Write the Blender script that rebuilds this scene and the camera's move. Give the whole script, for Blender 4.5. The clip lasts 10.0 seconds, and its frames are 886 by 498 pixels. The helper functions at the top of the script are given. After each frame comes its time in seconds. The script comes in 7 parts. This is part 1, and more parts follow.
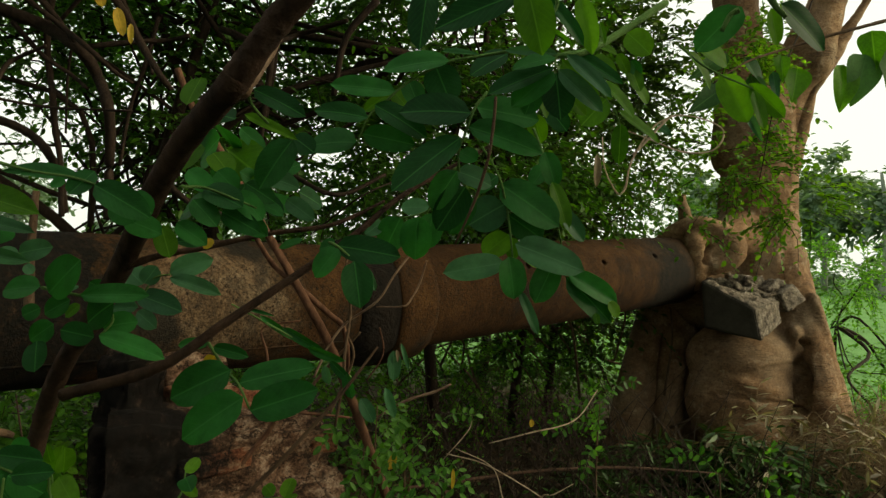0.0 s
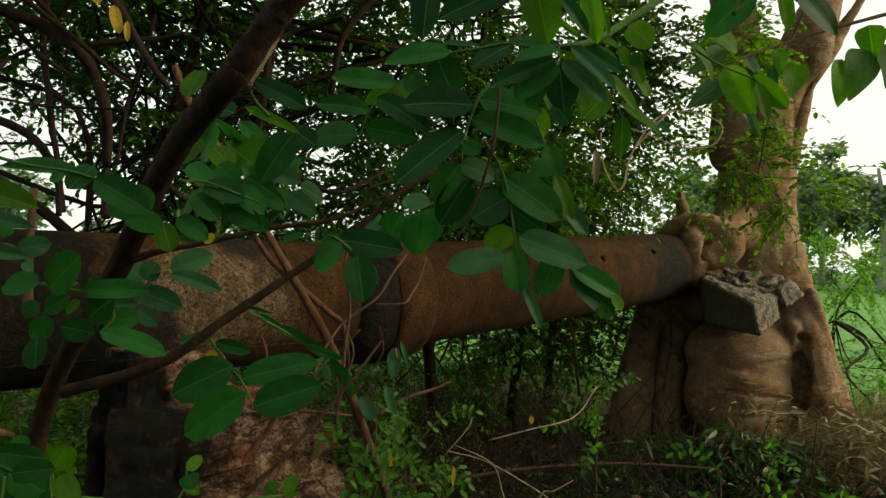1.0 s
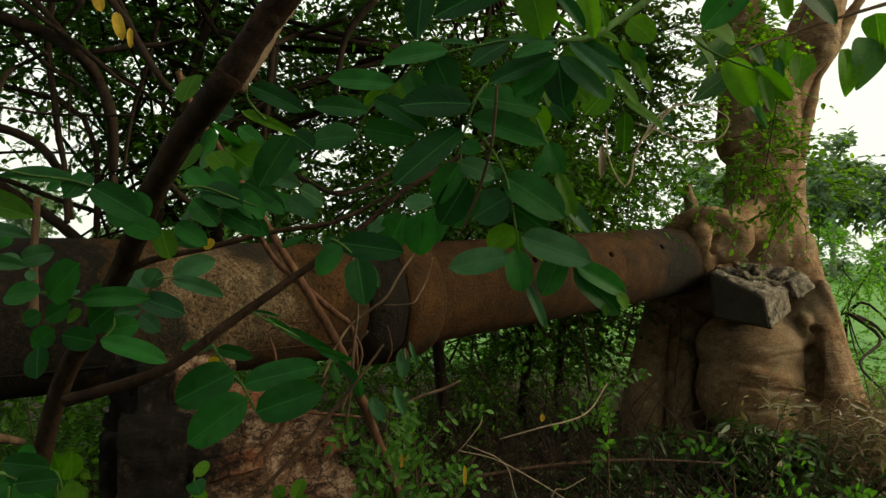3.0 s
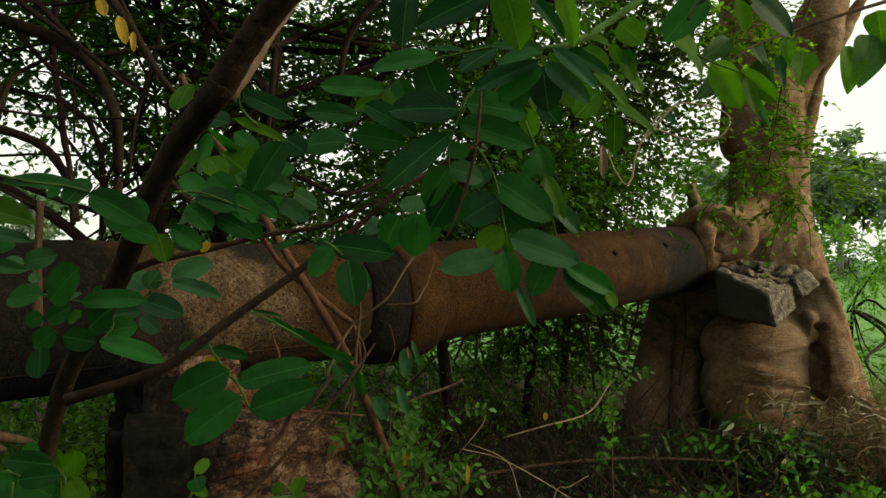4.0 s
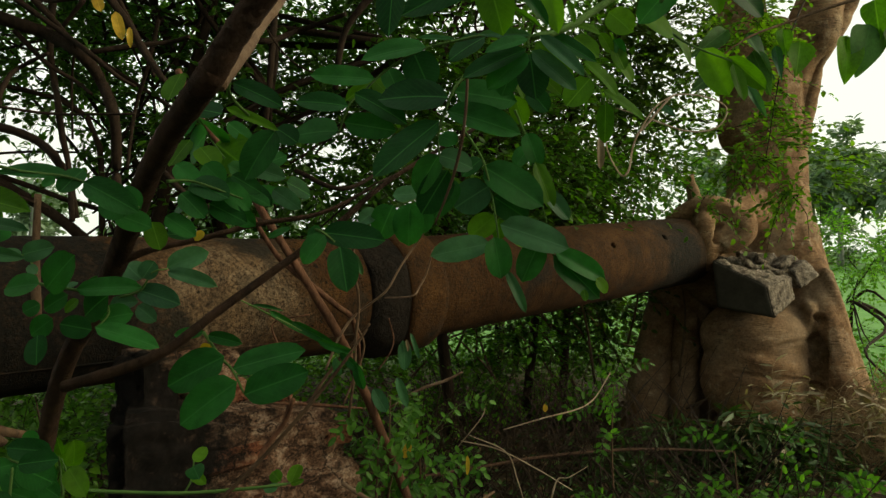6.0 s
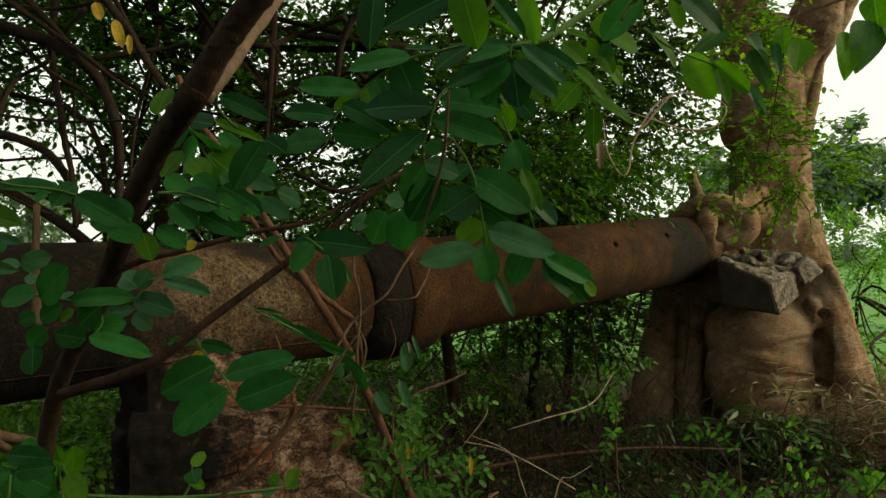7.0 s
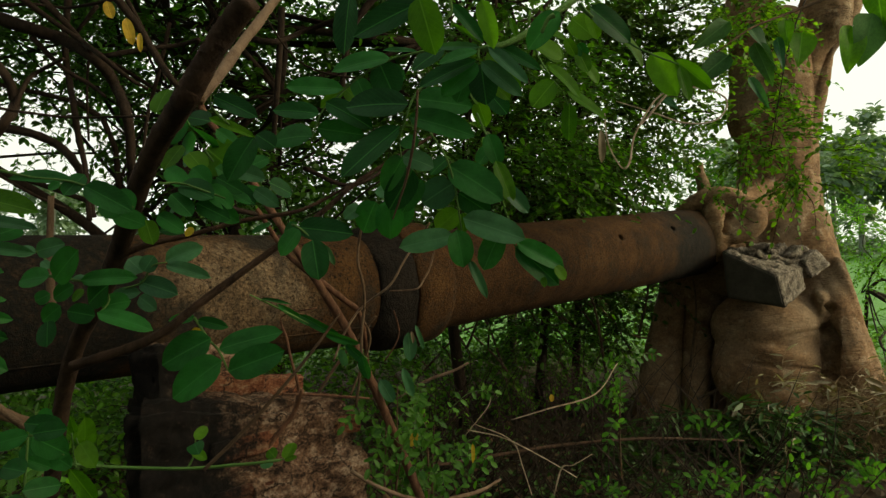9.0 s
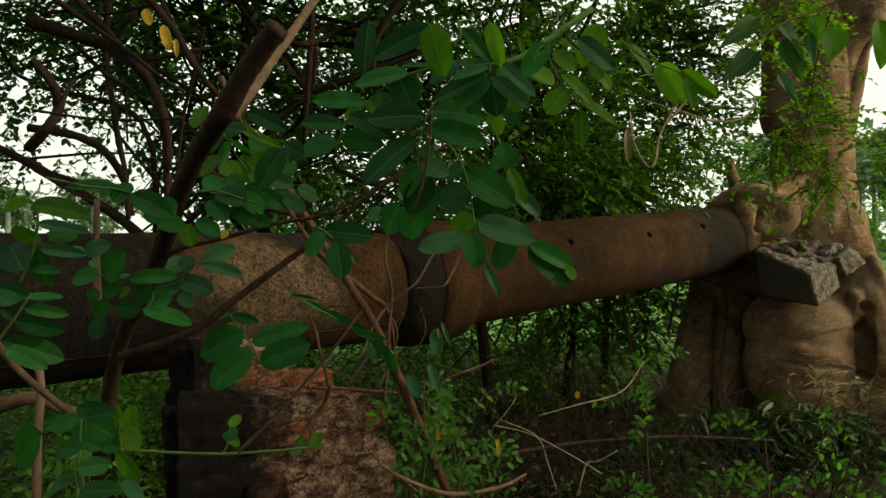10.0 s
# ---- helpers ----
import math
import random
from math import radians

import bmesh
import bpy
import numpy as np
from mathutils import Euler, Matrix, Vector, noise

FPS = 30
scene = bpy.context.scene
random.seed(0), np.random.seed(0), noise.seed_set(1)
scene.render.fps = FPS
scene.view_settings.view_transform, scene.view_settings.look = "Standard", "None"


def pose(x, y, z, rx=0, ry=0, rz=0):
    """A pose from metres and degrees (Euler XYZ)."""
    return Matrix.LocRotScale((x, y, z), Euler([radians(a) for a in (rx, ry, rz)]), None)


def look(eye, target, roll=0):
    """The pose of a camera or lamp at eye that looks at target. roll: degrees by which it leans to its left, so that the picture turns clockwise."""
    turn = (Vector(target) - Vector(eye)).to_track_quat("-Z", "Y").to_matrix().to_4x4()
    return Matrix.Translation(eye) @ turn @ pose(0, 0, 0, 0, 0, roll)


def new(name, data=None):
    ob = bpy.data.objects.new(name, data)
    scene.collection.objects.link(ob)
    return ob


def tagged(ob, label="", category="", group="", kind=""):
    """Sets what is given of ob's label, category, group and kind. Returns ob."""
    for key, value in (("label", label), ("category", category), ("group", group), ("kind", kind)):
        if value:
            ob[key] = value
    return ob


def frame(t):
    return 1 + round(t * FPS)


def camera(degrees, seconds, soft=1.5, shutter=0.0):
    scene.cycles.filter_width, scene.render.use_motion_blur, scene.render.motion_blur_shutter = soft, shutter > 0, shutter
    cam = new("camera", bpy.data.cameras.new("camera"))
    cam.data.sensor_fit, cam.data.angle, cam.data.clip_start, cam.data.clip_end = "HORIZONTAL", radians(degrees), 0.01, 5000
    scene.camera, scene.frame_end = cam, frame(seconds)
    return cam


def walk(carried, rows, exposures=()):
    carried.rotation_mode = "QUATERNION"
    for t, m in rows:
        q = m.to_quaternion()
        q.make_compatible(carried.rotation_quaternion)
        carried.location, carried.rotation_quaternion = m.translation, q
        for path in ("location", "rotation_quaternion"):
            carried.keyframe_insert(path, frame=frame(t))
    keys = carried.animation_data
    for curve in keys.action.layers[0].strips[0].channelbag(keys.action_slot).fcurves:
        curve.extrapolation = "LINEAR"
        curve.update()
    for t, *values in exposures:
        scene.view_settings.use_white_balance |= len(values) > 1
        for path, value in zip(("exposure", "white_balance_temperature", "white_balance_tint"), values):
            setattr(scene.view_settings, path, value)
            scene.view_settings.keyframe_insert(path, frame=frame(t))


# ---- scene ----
cam = camera(67.0, 10.0, 1.4)
PATH = [
    (0, (0.0000, 0.0000, 1.4200), (0.0000, 1.9996, 1.4619), 2.00),
    (0.5, (0.0009, 0.0065, 1.4160), (0.0024, 2.0061, 1.4529), 1.81),
    (1, (-0.0038, 0.0042, 1.4168), (0.0025, 2.0039, 1.4523), 1.64),
    (1.5, (-0.0052, 0.0101, 1.4195), (0.0050, 2.0096, 1.4626), 1.43),
    (2, (-0.0095, 0.0104, 1.4171), (-0.0064, 2.0100, 1.4561), 1.21),
    (2.5, (-0.0050, 0.0128, 1.4185), (-0.0136, 2.0124, 1.4550), 0.74),
    (3.8, (0.0107, -0.0023, 1.4178), (-0.0195, 1.9973, 1.4447), 0.26),
    (4, (0.0137, -0.0042, 1.4199), (-0.0207, 1.9953, 1.4499), 0.18),
    (4.5, (0.0267, -0.0138, 1.4208), (-0.0051, 1.9856, 1.4536), -0.33),
    (5, (0.0263, -0.0105, 1.4161), (-0.0127, 1.9890, 1.4364), -0.06),
    (5.5, (0.0208, -0.0064, 1.4132), (-0.0138, 1.9933, 1.4255), -0.18),
    (6.8, (0.0298, -0.0213, 1.4168), (-0.0180, 1.9781, 1.4355), -0.78),
    (7, (0.0353, -0.0199, 1.4181), (-0.0139, 1.9794, 1.4335), -1.01),
    (7.5, (0.0451, -0.0305, 1.4164), (-0.0068, 1.9688, 1.4277), -1.14),
    (8, (0.0576, -0.0351, 1.4123), (0.0019, 1.9641, 1.4116), -0.96),
    (8.5, (0.0656, -0.0492, 1.4074), (0.0017, 1.9498, 1.3993), -0.70),
    (9, (0.0670, -0.0672, 1.4100), (-0.0167, 1.9311, 1.4086), -1.02),
    (9.5, (0.0708, -0.0923, 1.4097), (-0.0459, 1.9042, 1.4094), -1.09),
    (10, (0.0831, -0.1085, 1.4145), (-0.0896, 1.8840, 1.4046), -0.96),
]
EXPOSURES = [(0, 0.10, 7100, -8), (10, 0.06, 7100, -8)]
walk(cam, [(t, look(eye, target, roll)) for t, eye, target, roll in PATH], EXPOSURES)

# ---- light ----
SUN_FROM = Vector((0.95, -0.12, 0.38)).normalized()
world = bpy.data.worlds.new("sky")
scene.world = world
world.use_nodes = True
wn, wl = world.node_tree.nodes, world.node_tree.links
wn.clear()
sky = wn.new("ShaderNodeTexSky")
sky.sky_type, sky.sun_disc = "NISHITA", False
sky.sun_elevation = math.asin(SUN_FROM.z)
sky.sun_rotation = math.atan2(SUN_FROM.x, SUN_FROM.y)
sky.air_density, sky.dust_density, sky.ozone_density = 1.0, 6.0, 1.0
haze = wn.new("ShaderNodeHueSaturation")
haze.inputs["Saturation"].default_value = 0.12
veil = wn.new("ShaderNodeMix")  # high thin cloud over the blue
veil.data_type = "RGBA"
veil.inputs[0].default_value = 0.7
veil.inputs[7].default_value = (13.9, 13.6, 13.6, 1)
bg = wn.new("ShaderNodeBackground")
bg.inputs["Strength"].default_value = 0.098
wout = wn.new("ShaderNodeOutputWorld")
wl.new(sky.outputs[0], haze.inputs["Color"])
wl.new(haze.outputs[0], veil.inputs[6])
wl.new(veil.outputs[2], bg.inputs[0])
wl.new(bg.outputs[0], wout.inputs[0])
sun_data = bpy.data.lights.new("sun", "SUN")
sun_data.energy, sun_data.angle, sun_data.color = 3.2, radians(30), (1.0, 0.80, 0.56)
sun = new("sun", sun_data)
sun.matrix_world = look(SUN_FROM * 30, (0, 0, 0))


# ---- materials ----
def material(name, rough=0.8):
    m = bpy.data.materials.new(name)
    m.use_nodes = True
    p = m.node_tree.nodes["Principled BSDF"]
    p.inputs["Roughness"].default_value = rough
    p.inputs["Specular IOR Level"].default_value = 0.18
    return m, m.node_tree.nodes, m.node_tree.links, p


def noise_tex(n, l, scale, detail=6, rough=0.6, stretch=None):
    place = n.new("ShaderNodeNewGeometry").outputs["Position"]
    t = n.new("ShaderNodeTexNoise")
    t.inputs["Scale"].default_value, t.inputs["Detail"].default_value, t.inputs["Roughness"].default_value = scale, detail, rough
    if stretch:
        mp = n.new("ShaderNodeMapping")
        mp.inputs["Scale"].default_value = stretch
        l.new(place, mp.inputs["Vector"])
        l.new(mp.outputs[0], t.inputs["Vector"])
    else:
        l.new(place, t.inputs["Vector"])
    return t


def ramp(n, l, src, stops):
    r = n.new("ShaderNodeValToRGB")
    els = r.color_ramp.elements
    while len(els) < len(stops):
        els.new(0.5)
    for e, (pos, col) in zip(els, stops):
        e.position = pos
        e.color = (*col, 1) if len(col) == 3 else (col[0],) * 3 + (1,)
    l.new(src, r.inputs[0])
    return r.outputs[0]


def mix(n, l, fac, a, b):
    m = n.new("ShaderNodeMix")
    m.data_type = "RGBA"
    for sock, v in ((m.inputs[0], fac), (m.inputs[6], a), (m.inputs[7], b)):
        if isinstance(v, bpy.types.NodeSocket):
            l.new(v, sock)
        elif isinstance(v, tuple):
            sock.default_value = (*v, 1)
        else:
            sock.default_value = v
    return m.outputs[2]


def bump(n, l, p, src, strength=0.5, dist=0.01):
    b = n.new("ShaderNodeBump")
    b.inputs["Strength"].default_value, b.inputs["Distance"].default_value = strength, dist
    l.new(src, b.inputs["Height"])
    l.new(b.outputs[0], p.inputs["Normal"])


def spot(n, l, centre, inner, outer, wobble=0.5, scale=7):
    """1 near a point of the place, 0 away from it, with a ragged edge."""
    off = n.new("ShaderNodeVectorMath")
    off.operation = "SUBTRACT"
    l.new(n.new("ShaderNodeNewGeometry").outputs["Position"], off.inputs[0])
    off.inputs[1].default_value = centre
    ln = n.new("ShaderNodeVectorMath")
    ln.operation = "LENGTH"
    l.new(off.outputs[0], ln.inputs[0])
    edge = n.new("ShaderNodeMath")
    edge.operation = "MULTIPLY_ADD"
    l.new(noise_tex(n, l, scale, 7, 0.75).outputs[0], edge.inputs[0])
    edge.inputs[1].default_value = wobble
    l.new(ln.outputs["Value"], edge.inputs[2])
    return ramp(n, l, edge.outputs[0], [(inner + wobble * 0.5, (1.0,)), (outer + wobble * 0.5, (0.0,))])


def concrete_pipe_material(name, tones, patch=None, grime=0.47, pit=0.38, algae=()):
    """Rust-brown cement: mottled, black-stained, with a limewashed patch round one spot."""
    m, n, l, p = material(name, 0.88)
    med = noise_tex(n, l, 7, 9, 0.72)
    fine = noise_tex(n, l, 75, 6, 0.7)
    col = ramp(n, l, med.outputs[0], [(0.28, tones[0]), (0.5, tones[1]), (0.74, tones[2])])
    pits = ramp(n, l, noise_tex(n, l, 45, 4, 0.6).outputs[0], [(pit - 0.04, (1.0,)), (pit + 0.03, (0.0,))])
    col = mix(n, l, pits, col, tuple(v * 0.35 for v in tones[0]))
    if patch:
        mask = spot(n, l, patch, 0.25, 0.42, 0.6, 9)
        speck = ramp(n, l, noise_tex(n, l, 52, 8, 0.82).outputs[0], [(0.415, (0.016, 0.010, 0.005)), (0.445, (0.105, 0.066, 0.036)), (0.62, (0.22, 0.162, 0.105))])
        flake = ramp(n, l, noise_tex(n, l, 6.5, 9, 0.7).outputs[0], [(0.485, (0.0,)), (0.50, (0.75,))])
        speck = mix(n, l, flake, speck, ramp(n, l, noise_tex(n, l, 70, 6, 0.8).outputs[0], [(0.42, (0.03, 0.016, 0.007)), (0.5, (0.13, 0.080, 0.042)), (0.7, (0.20, 0.13, 0.075))]))
        col = mix(n, l, mask, col, speck)
    dark = ramp(n, l, noise_tex(n, l, 3.0, 8, 0.72).outputs[0], [(grime - 0.13, (1.0,)), (grime, (0.0,))])
    col = mix(n, l, dark, col, (0.022, 0.017, 0.012))
    for centre, inner, outer in algae:
        crust = ramp(n, l, noise_tex(n, l, 38, 8, 0.8).outputs[0], [(0.42, (0.003, 0.003, 0.002)), (0.54, (0.012, 0.008, 0.005)), (0.66, (0.042, 0.022, 0.011))])
        col = mix(n, l, spot(n, l, centre, inner, outer), col, crust)
    streak = ramp(n, l, noise_tex(n, l, 9, 6, 0.7, stretch=(1.0, 1.0, 0.16)).outputs[0], [(0.36, (0.45,)), (0.55, (1.0,))])
    wash = n.new("ShaderNodeMix")
    wash.data_type, wash.blend_type = "RGBA", "MULTIPLY"
    wash.inputs[0].default_value = 0.8
    l.new(col, wash.inputs[6])
    l.new(streak, wash.inputs[7])
    l.new(grained(n, l, wash.outputs[2], 80, 0.3, 1.35), p.inputs["Base Color"])
    h = n.new("ShaderNodeMath")
    h.operation = "ADD"
    l.new(fine.outputs[0], h.inputs[0])
    l.new(med.outputs[0], h.inputs[1])
    bump(n, l, p, h.outputs[0], 0.9, 0.012)
    return m


def tar_material():
    m, n, l, p = material("tar_mortar", 0.95)
    c = ramp(n, l, noise_tex(n, l, 14, 8, 0.7).outputs[0], [(0.35, (0.004, 0.003, 0.002)), (0.7, (0.020, 0.013, 0.009))])
    l.new(c, p.inputs["Base Color"])
    bump(n, l, p, noise_tex(n, l, 28, 8, 0.7).outputs[0], 1.0, 0.03)
    return m


def bark_material():
    m, n, l, p = material("fig_bark", 0.85)
    rings = noise_tex(n, l, 5, 9, 0.7, stretch=(1.0, 1.0, 1.4))
    blot = noise_tex(n, l, 2.5, 6, 0.6)
    a = ramp(n, l, rings.outputs[0], [(0.30, (0.075, 0.039, 0.019)), (0.5, (0.21, 0.119, 0.061)), (0.68, (0.37, 0.235, 0.135))])
    grey = ramp(n, l, blot.outputs[0], [(0.45, (0.0,)), (0.68, (0.75,))])
    col = mix(n, l, grey, a, (0.265, 0.185, 0.118))
    scar = ramp(n, l, noise_tex(n, l, 7, 9, 0.75, stretch=(1.0, 1.0, 1.7)).outputs[0], [(0.33, (0.75,)), (0.40, (0.0,))])
    col = mix(n, l, scar, col, (0.07, 0.04, 0.025))
    pale = ramp(n, l, noise_tex(n, l, 11, 7, 0.7).outputs[0], [(0.56, (0.0,)), (0.66, (0.6,))])
    col = mix(n, l, pale, col, (0.41, 0.31, 0.21))
    line = ramp(n, l, noise_tex(n, l, 3.2, 4, 0.55, stretch=(1.0, 1.0, 6.5)).outputs[0], [(0.475, (0.0,)), (0.50, (1.0,)), (0.525, (0.0,))])
    gaps = ramp(n, l, noise_tex(n, l, 4.5, 3, 0.6).outputs[0], [(0.50, (0.0,)), (0.62, (0.6,))])
    crack = n.new("ShaderNodeMath")
    crack.operation = "MULTIPLY"
    l.new(line, crack.inputs[0])
    l.new(gaps, crack.inputs[1])
    col = mix(n, l, crack.outputs[0], col, (0.05, 0.03, 0.018))
    l.new(grained(n, l, col, 55, 0.6, 1.2), p.inputs["Base Color"])
    h = n.new("ShaderNodeMath")
    h.operation = "ADD"
    l.new(rings.outputs[0], h.inputs[0])
    l.new(noise_tex(n, l, 12, 9, 0.75, stretch=(1.0, 1.0, 3.0)).outputs[0], h.inputs[1])
    deep = n.new("ShaderNodeMath")
    deep.operation = "SUBTRACT"
    l.new(h.outputs[0], deep.inputs[0])
    l.new(crack.outputs[0], deep.inputs[1])
    bump(n, l, p, deep.outputs[0], 0.8, 0.012)
    return m


def twig_material(name, dark, light, scale=30):
    m, n, l, p = material(name, 0.85)
    c = ramp(n, l, noise_tex(n, l, scale, 6, 0.7, stretch=(1, 1, 0.3)).outputs[0], [(0.3, dark), (0.72, light)])
    l.new(c, p.inputs["Base Color"])
    bump(n, l, p, noise_tex(n, l, scale * 4, 7, 0.75).outputs[0], 1.0, 0.004)
    return m


def grained(n, l, col, scale, low=0.45, high=1.25):
    """Fine light and dark grain over a colour."""
    g = n.new("ShaderNodeMix")
    g.data_type, g.blend_type = "RGBA", "MULTIPLY"
    g.inputs[0].default_value = 1.0
    l.new(col, g.inputs[6])
    l.new(ramp(n, l, noise_tex(n, l, scale, 5, 0.8).outputs[0], [(0.36, (low,)), (0.5, (0.95,)), (0.66, (high,))]), g.inputs[7])
    return g.outputs[2]


def stone_material(name, dark, mid, light, scale=7, stain=0.4, dark_end=None, depth=0.015, vary=False, sharp=0.2, layers=1.0, grain=(0.45, 1.25)):
    m, n, l, p = material(name, 0.92)
    c = ramp(n, l, noise_tex(n, l, scale, 10, 0.76, stretch=(1.0, 1.0, layers)).outputs[0], [(0.5 - sharp, dark), (0.5, mid), (0.5 + sharp, light)])
    s = ramp(n, l, noise_tex(n, l, scale * 0.35, 7, 0.7).outputs[0], [(stain - 0.08, (1.0,)), (stain + 0.08, (0.0,))])
    c = mix(n, l, s, c, (0.022, 0.018, 0.014))
    c = grained(n, l, c, scale * 6, *grain)
    if vary:
        tone = ramp(n, l, n.new("ShaderNodeObjectInfo").outputs["Random"], [(0.0, (0.45, 0.42, 0.42)), (0.5, (0.95, 0.85, 0.8)), (1.0, (1.25, 1.2, 1.15))])
        c2 = n.new("ShaderNodeMix")
        c2.data_type, c2.blend_type = "RGBA", "MULTIPLY"
        c2.inputs[0].default_value = 1.0
        l.new(c, c2.inputs[6])
        l.new(tone, c2.inputs[7])
        c = c2.outputs[2]
    if layers > 1:
        place = n.new("ShaderNodeVectorMath")
        place.operation = "ADD"
        wob = n.new("ShaderNodeVectorMath")
        wob.operation = "SCALE"
        l.new(noise_tex(n, l, 9, 6, 0.7).outputs["Color"], wob.inputs[0])
        wob.inputs["Scale"].default_value = 0.16
        l.new(n.new("ShaderNodeNewGeometry").outputs["Position"], place.inputs[0])
        l.new(wob.outputs[0], place.inputs[1])
        flat = n.new("ShaderNodeMapping")
        flat.inputs["Scale"].default_value = (1.0, 1.0, 2.4)
        l.new(place.outputs[0], flat.inputs["Vector"])
        cell = n.new("ShaderNodeTexVoronoi")
        cell.feature = "DISTANCE_TO_EDGE"
        cell.inputs["Scale"].default_value = 6.5
        l.new(flat.outputs[0], cell.inputs["Vector"])
        c = mix(n, l, ramp(n, l, cell.outputs["Distance"], [(0.012, (0.9,)), (0.05, (0.0,))]), c, (0.02, 0.012, 0.008))
    # mottled near-black round one given point
    if dark_end:
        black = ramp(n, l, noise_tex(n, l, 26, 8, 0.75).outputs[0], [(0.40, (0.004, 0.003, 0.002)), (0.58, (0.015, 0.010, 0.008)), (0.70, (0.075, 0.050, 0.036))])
        c = mix(n, l, spot(n, l, *dark_end), c, black)
    l.new(c, p.inputs["Base Color"])
    bump(n, l, p, noise_tex(n, l, scale * 2.5, 10, 0.82, stretch=(1.0, 1.0, layers)).outputs[0], 1.0, depth)
    return m


def leaf_material(name, dark, light, trans=0.4, rough=0.5, per_object=False, spec=0.3):
    m, n, l, p = material(name, rough)
    p.inputs["Specular IOR Level"].default_value = spec
    if per_object:
        src = n.new("ShaderNodeObjectInfo").outputs["Random"]
    else:
        src = n.new("ShaderNodeNewGeometry").outputs["Random Per Island"]
    c = ramp(n, l, src, [(0.0, dark), (0.8, light), (1.0, tuple(min(1, v * 1.35) for v in light))])
    blotch = ramp(n, l, noise_tex(n, l, 60, 5, 0.7).outputs[0], [(0.35, (0.75, 0.75, 0.7)), (0.65, (1.1, 1.1, 1.05))])
    mul = n.new("ShaderNodeMix")
    mul.data_type, mul.blend_type = "RGBA", "MULTIPLY"
    mul.inputs[0].default_value = 1.0
    l.new(c, mul.inputs[6])
    l.new(blotch, mul.inputs[7])
    l.new(mul.outputs[2], p.inputs["Base Color"])
    tint = mul.outputs[2]
    if per_object:
        sep = n.new("ShaderNodeSeparateXYZ")
        l.new(n.new("ShaderNodeTexCoord").outputs["Generated"], sep.inputs[0])
        off = n.new("ShaderNodeMath")
        off.operation = "SUBTRACT"
        l.new(sep.outputs["Y"], off.inputs[0])
        off.inputs[1].default_value = 0.5
        away = n.new("ShaderNodeMath")
        away.operation = "ABSOLUTE"
        l.new(off.outputs[0], away.inputs[0])
        rib = ramp(n, l, away.outputs[0], [(0.010, (0.8,)), (0.030, (0.0,))])
        slant = n.new("ShaderNodeMath")
        slant.operation = "MULTIPLY_ADD"
        l.new(away.outputs[0], slant.inputs[0])
        slant.inputs[1].default_value = -0.7
        l.new(sep.outputs["X"], slant.inputs[2])
        wave = n.new("ShaderNodeMath")
        wave.operation = "PINGPONG"
        l.new(slant.outputs[0], wave.inputs[0])
        wave.inputs[1].default_value = 0.055
        vein = ramp(n, l, wave.outputs[0], [(0.0, (0.16,)), (0.012, (0.0,))])
        pale = tuple(v * 1.2 + 0.012 for v in light)
        tint = mix(n, l, vein, mix(n, l, rib, tint, pale), pale)
        l.new(tint, p.inputs["Base Color"])
    tr = n.new("ShaderNodeBsdfTranslucent")
    br = n.new("ShaderNodeMix")
    br.data_type, br.blend_type = "RGBA", "MULTIPLY"
    br.inputs[0].default_value = 1.0
    l.new(tint, br.inputs[6])
    br.inputs[7].default_value = (1.5, 1.7, 0.6, 1)
    l.new(br.outputs[2], tr.inputs["Color"])
    ms = n.new("ShaderNodeMixShader")
    ms.inputs[0].default_value = trans
    l.new(p.outputs[0], ms.inputs[1])
    l.new(tr.outputs[0], ms.inputs[2])
    l.new(ms.outputs[0], n["Material Output"].inputs["Surface"])
    return m


def ground_material():
    m, n, l, p = material("ground_soil", 0.95)
    tc = n.new("ShaderNodeTexCoord")
    litter = ramp(n, l, noise_tex(n, l, 6, 9, 0.75).outputs[0], [(0.3, (0.02, 0.015, 0.009)), (0.6, (0.06, 0.043, 0.025)), (0.8, (0.11, 0.08, 0.042))])
    grass = ramp(n, l, noise_tex(n, l, 0.6, 8, 0.7).outputs[0], [(0.3, (0.07, 0.16, 0.04)), (0.7, (0.15, 0.30, 0.085))])
    dist = n.new("ShaderNodeVectorMath")
    dist.operation = "LENGTH"
    l.new(tc.outputs["Object"], dist.inputs[0])
    mr = n.new("ShaderNodeMapRange")
    mr.inputs[1].default_value, mr.inputs[2].default_value = 7.5, 10.0
    l.new(dist.outputs["Value"], mr.inputs[0])
    l.new(mix(n, l, mr.outputs[0], litter, grass), p.inputs["Base Color"])
    bump(n, l, p, noise_tex(n, l, 25, 8).outputs[0], 0.8, 0.03)
    return m


M_PIPE = concrete_pipe_material("stained_pipe", ((0.022, 0.009, 0.002), (0.050, 0.021, 0.005), (0.092, 0.044, 0.013)), (-0.70, 2.33, 1.30), 0.50, 0.40, [((-1.6, 1.75, 1.3), 0.68, 1.0)])
M_PIPE_FAR = concrete_pipe_material("rusty_pipe", ((0.023, 0.009, 0.002), (0.053, 0.022, 0.005), (0.090, 0.042, 0.012)), None, 0.45, 0.30, [((1.62, 4.90, 1.36), 0.20, 0.48)])
M_TAR, M_BARK = tar_material(), bark_material()
M_TWIG = twig_material("brown_twig", (0.045, 0.028, 0.018), (0.16, 0.10, 0.06))
M_LIMB = twig_material("dark_limb_bark", (0.012, 0.007, 0.005), (0.095, 0.052, 0.032), 55)
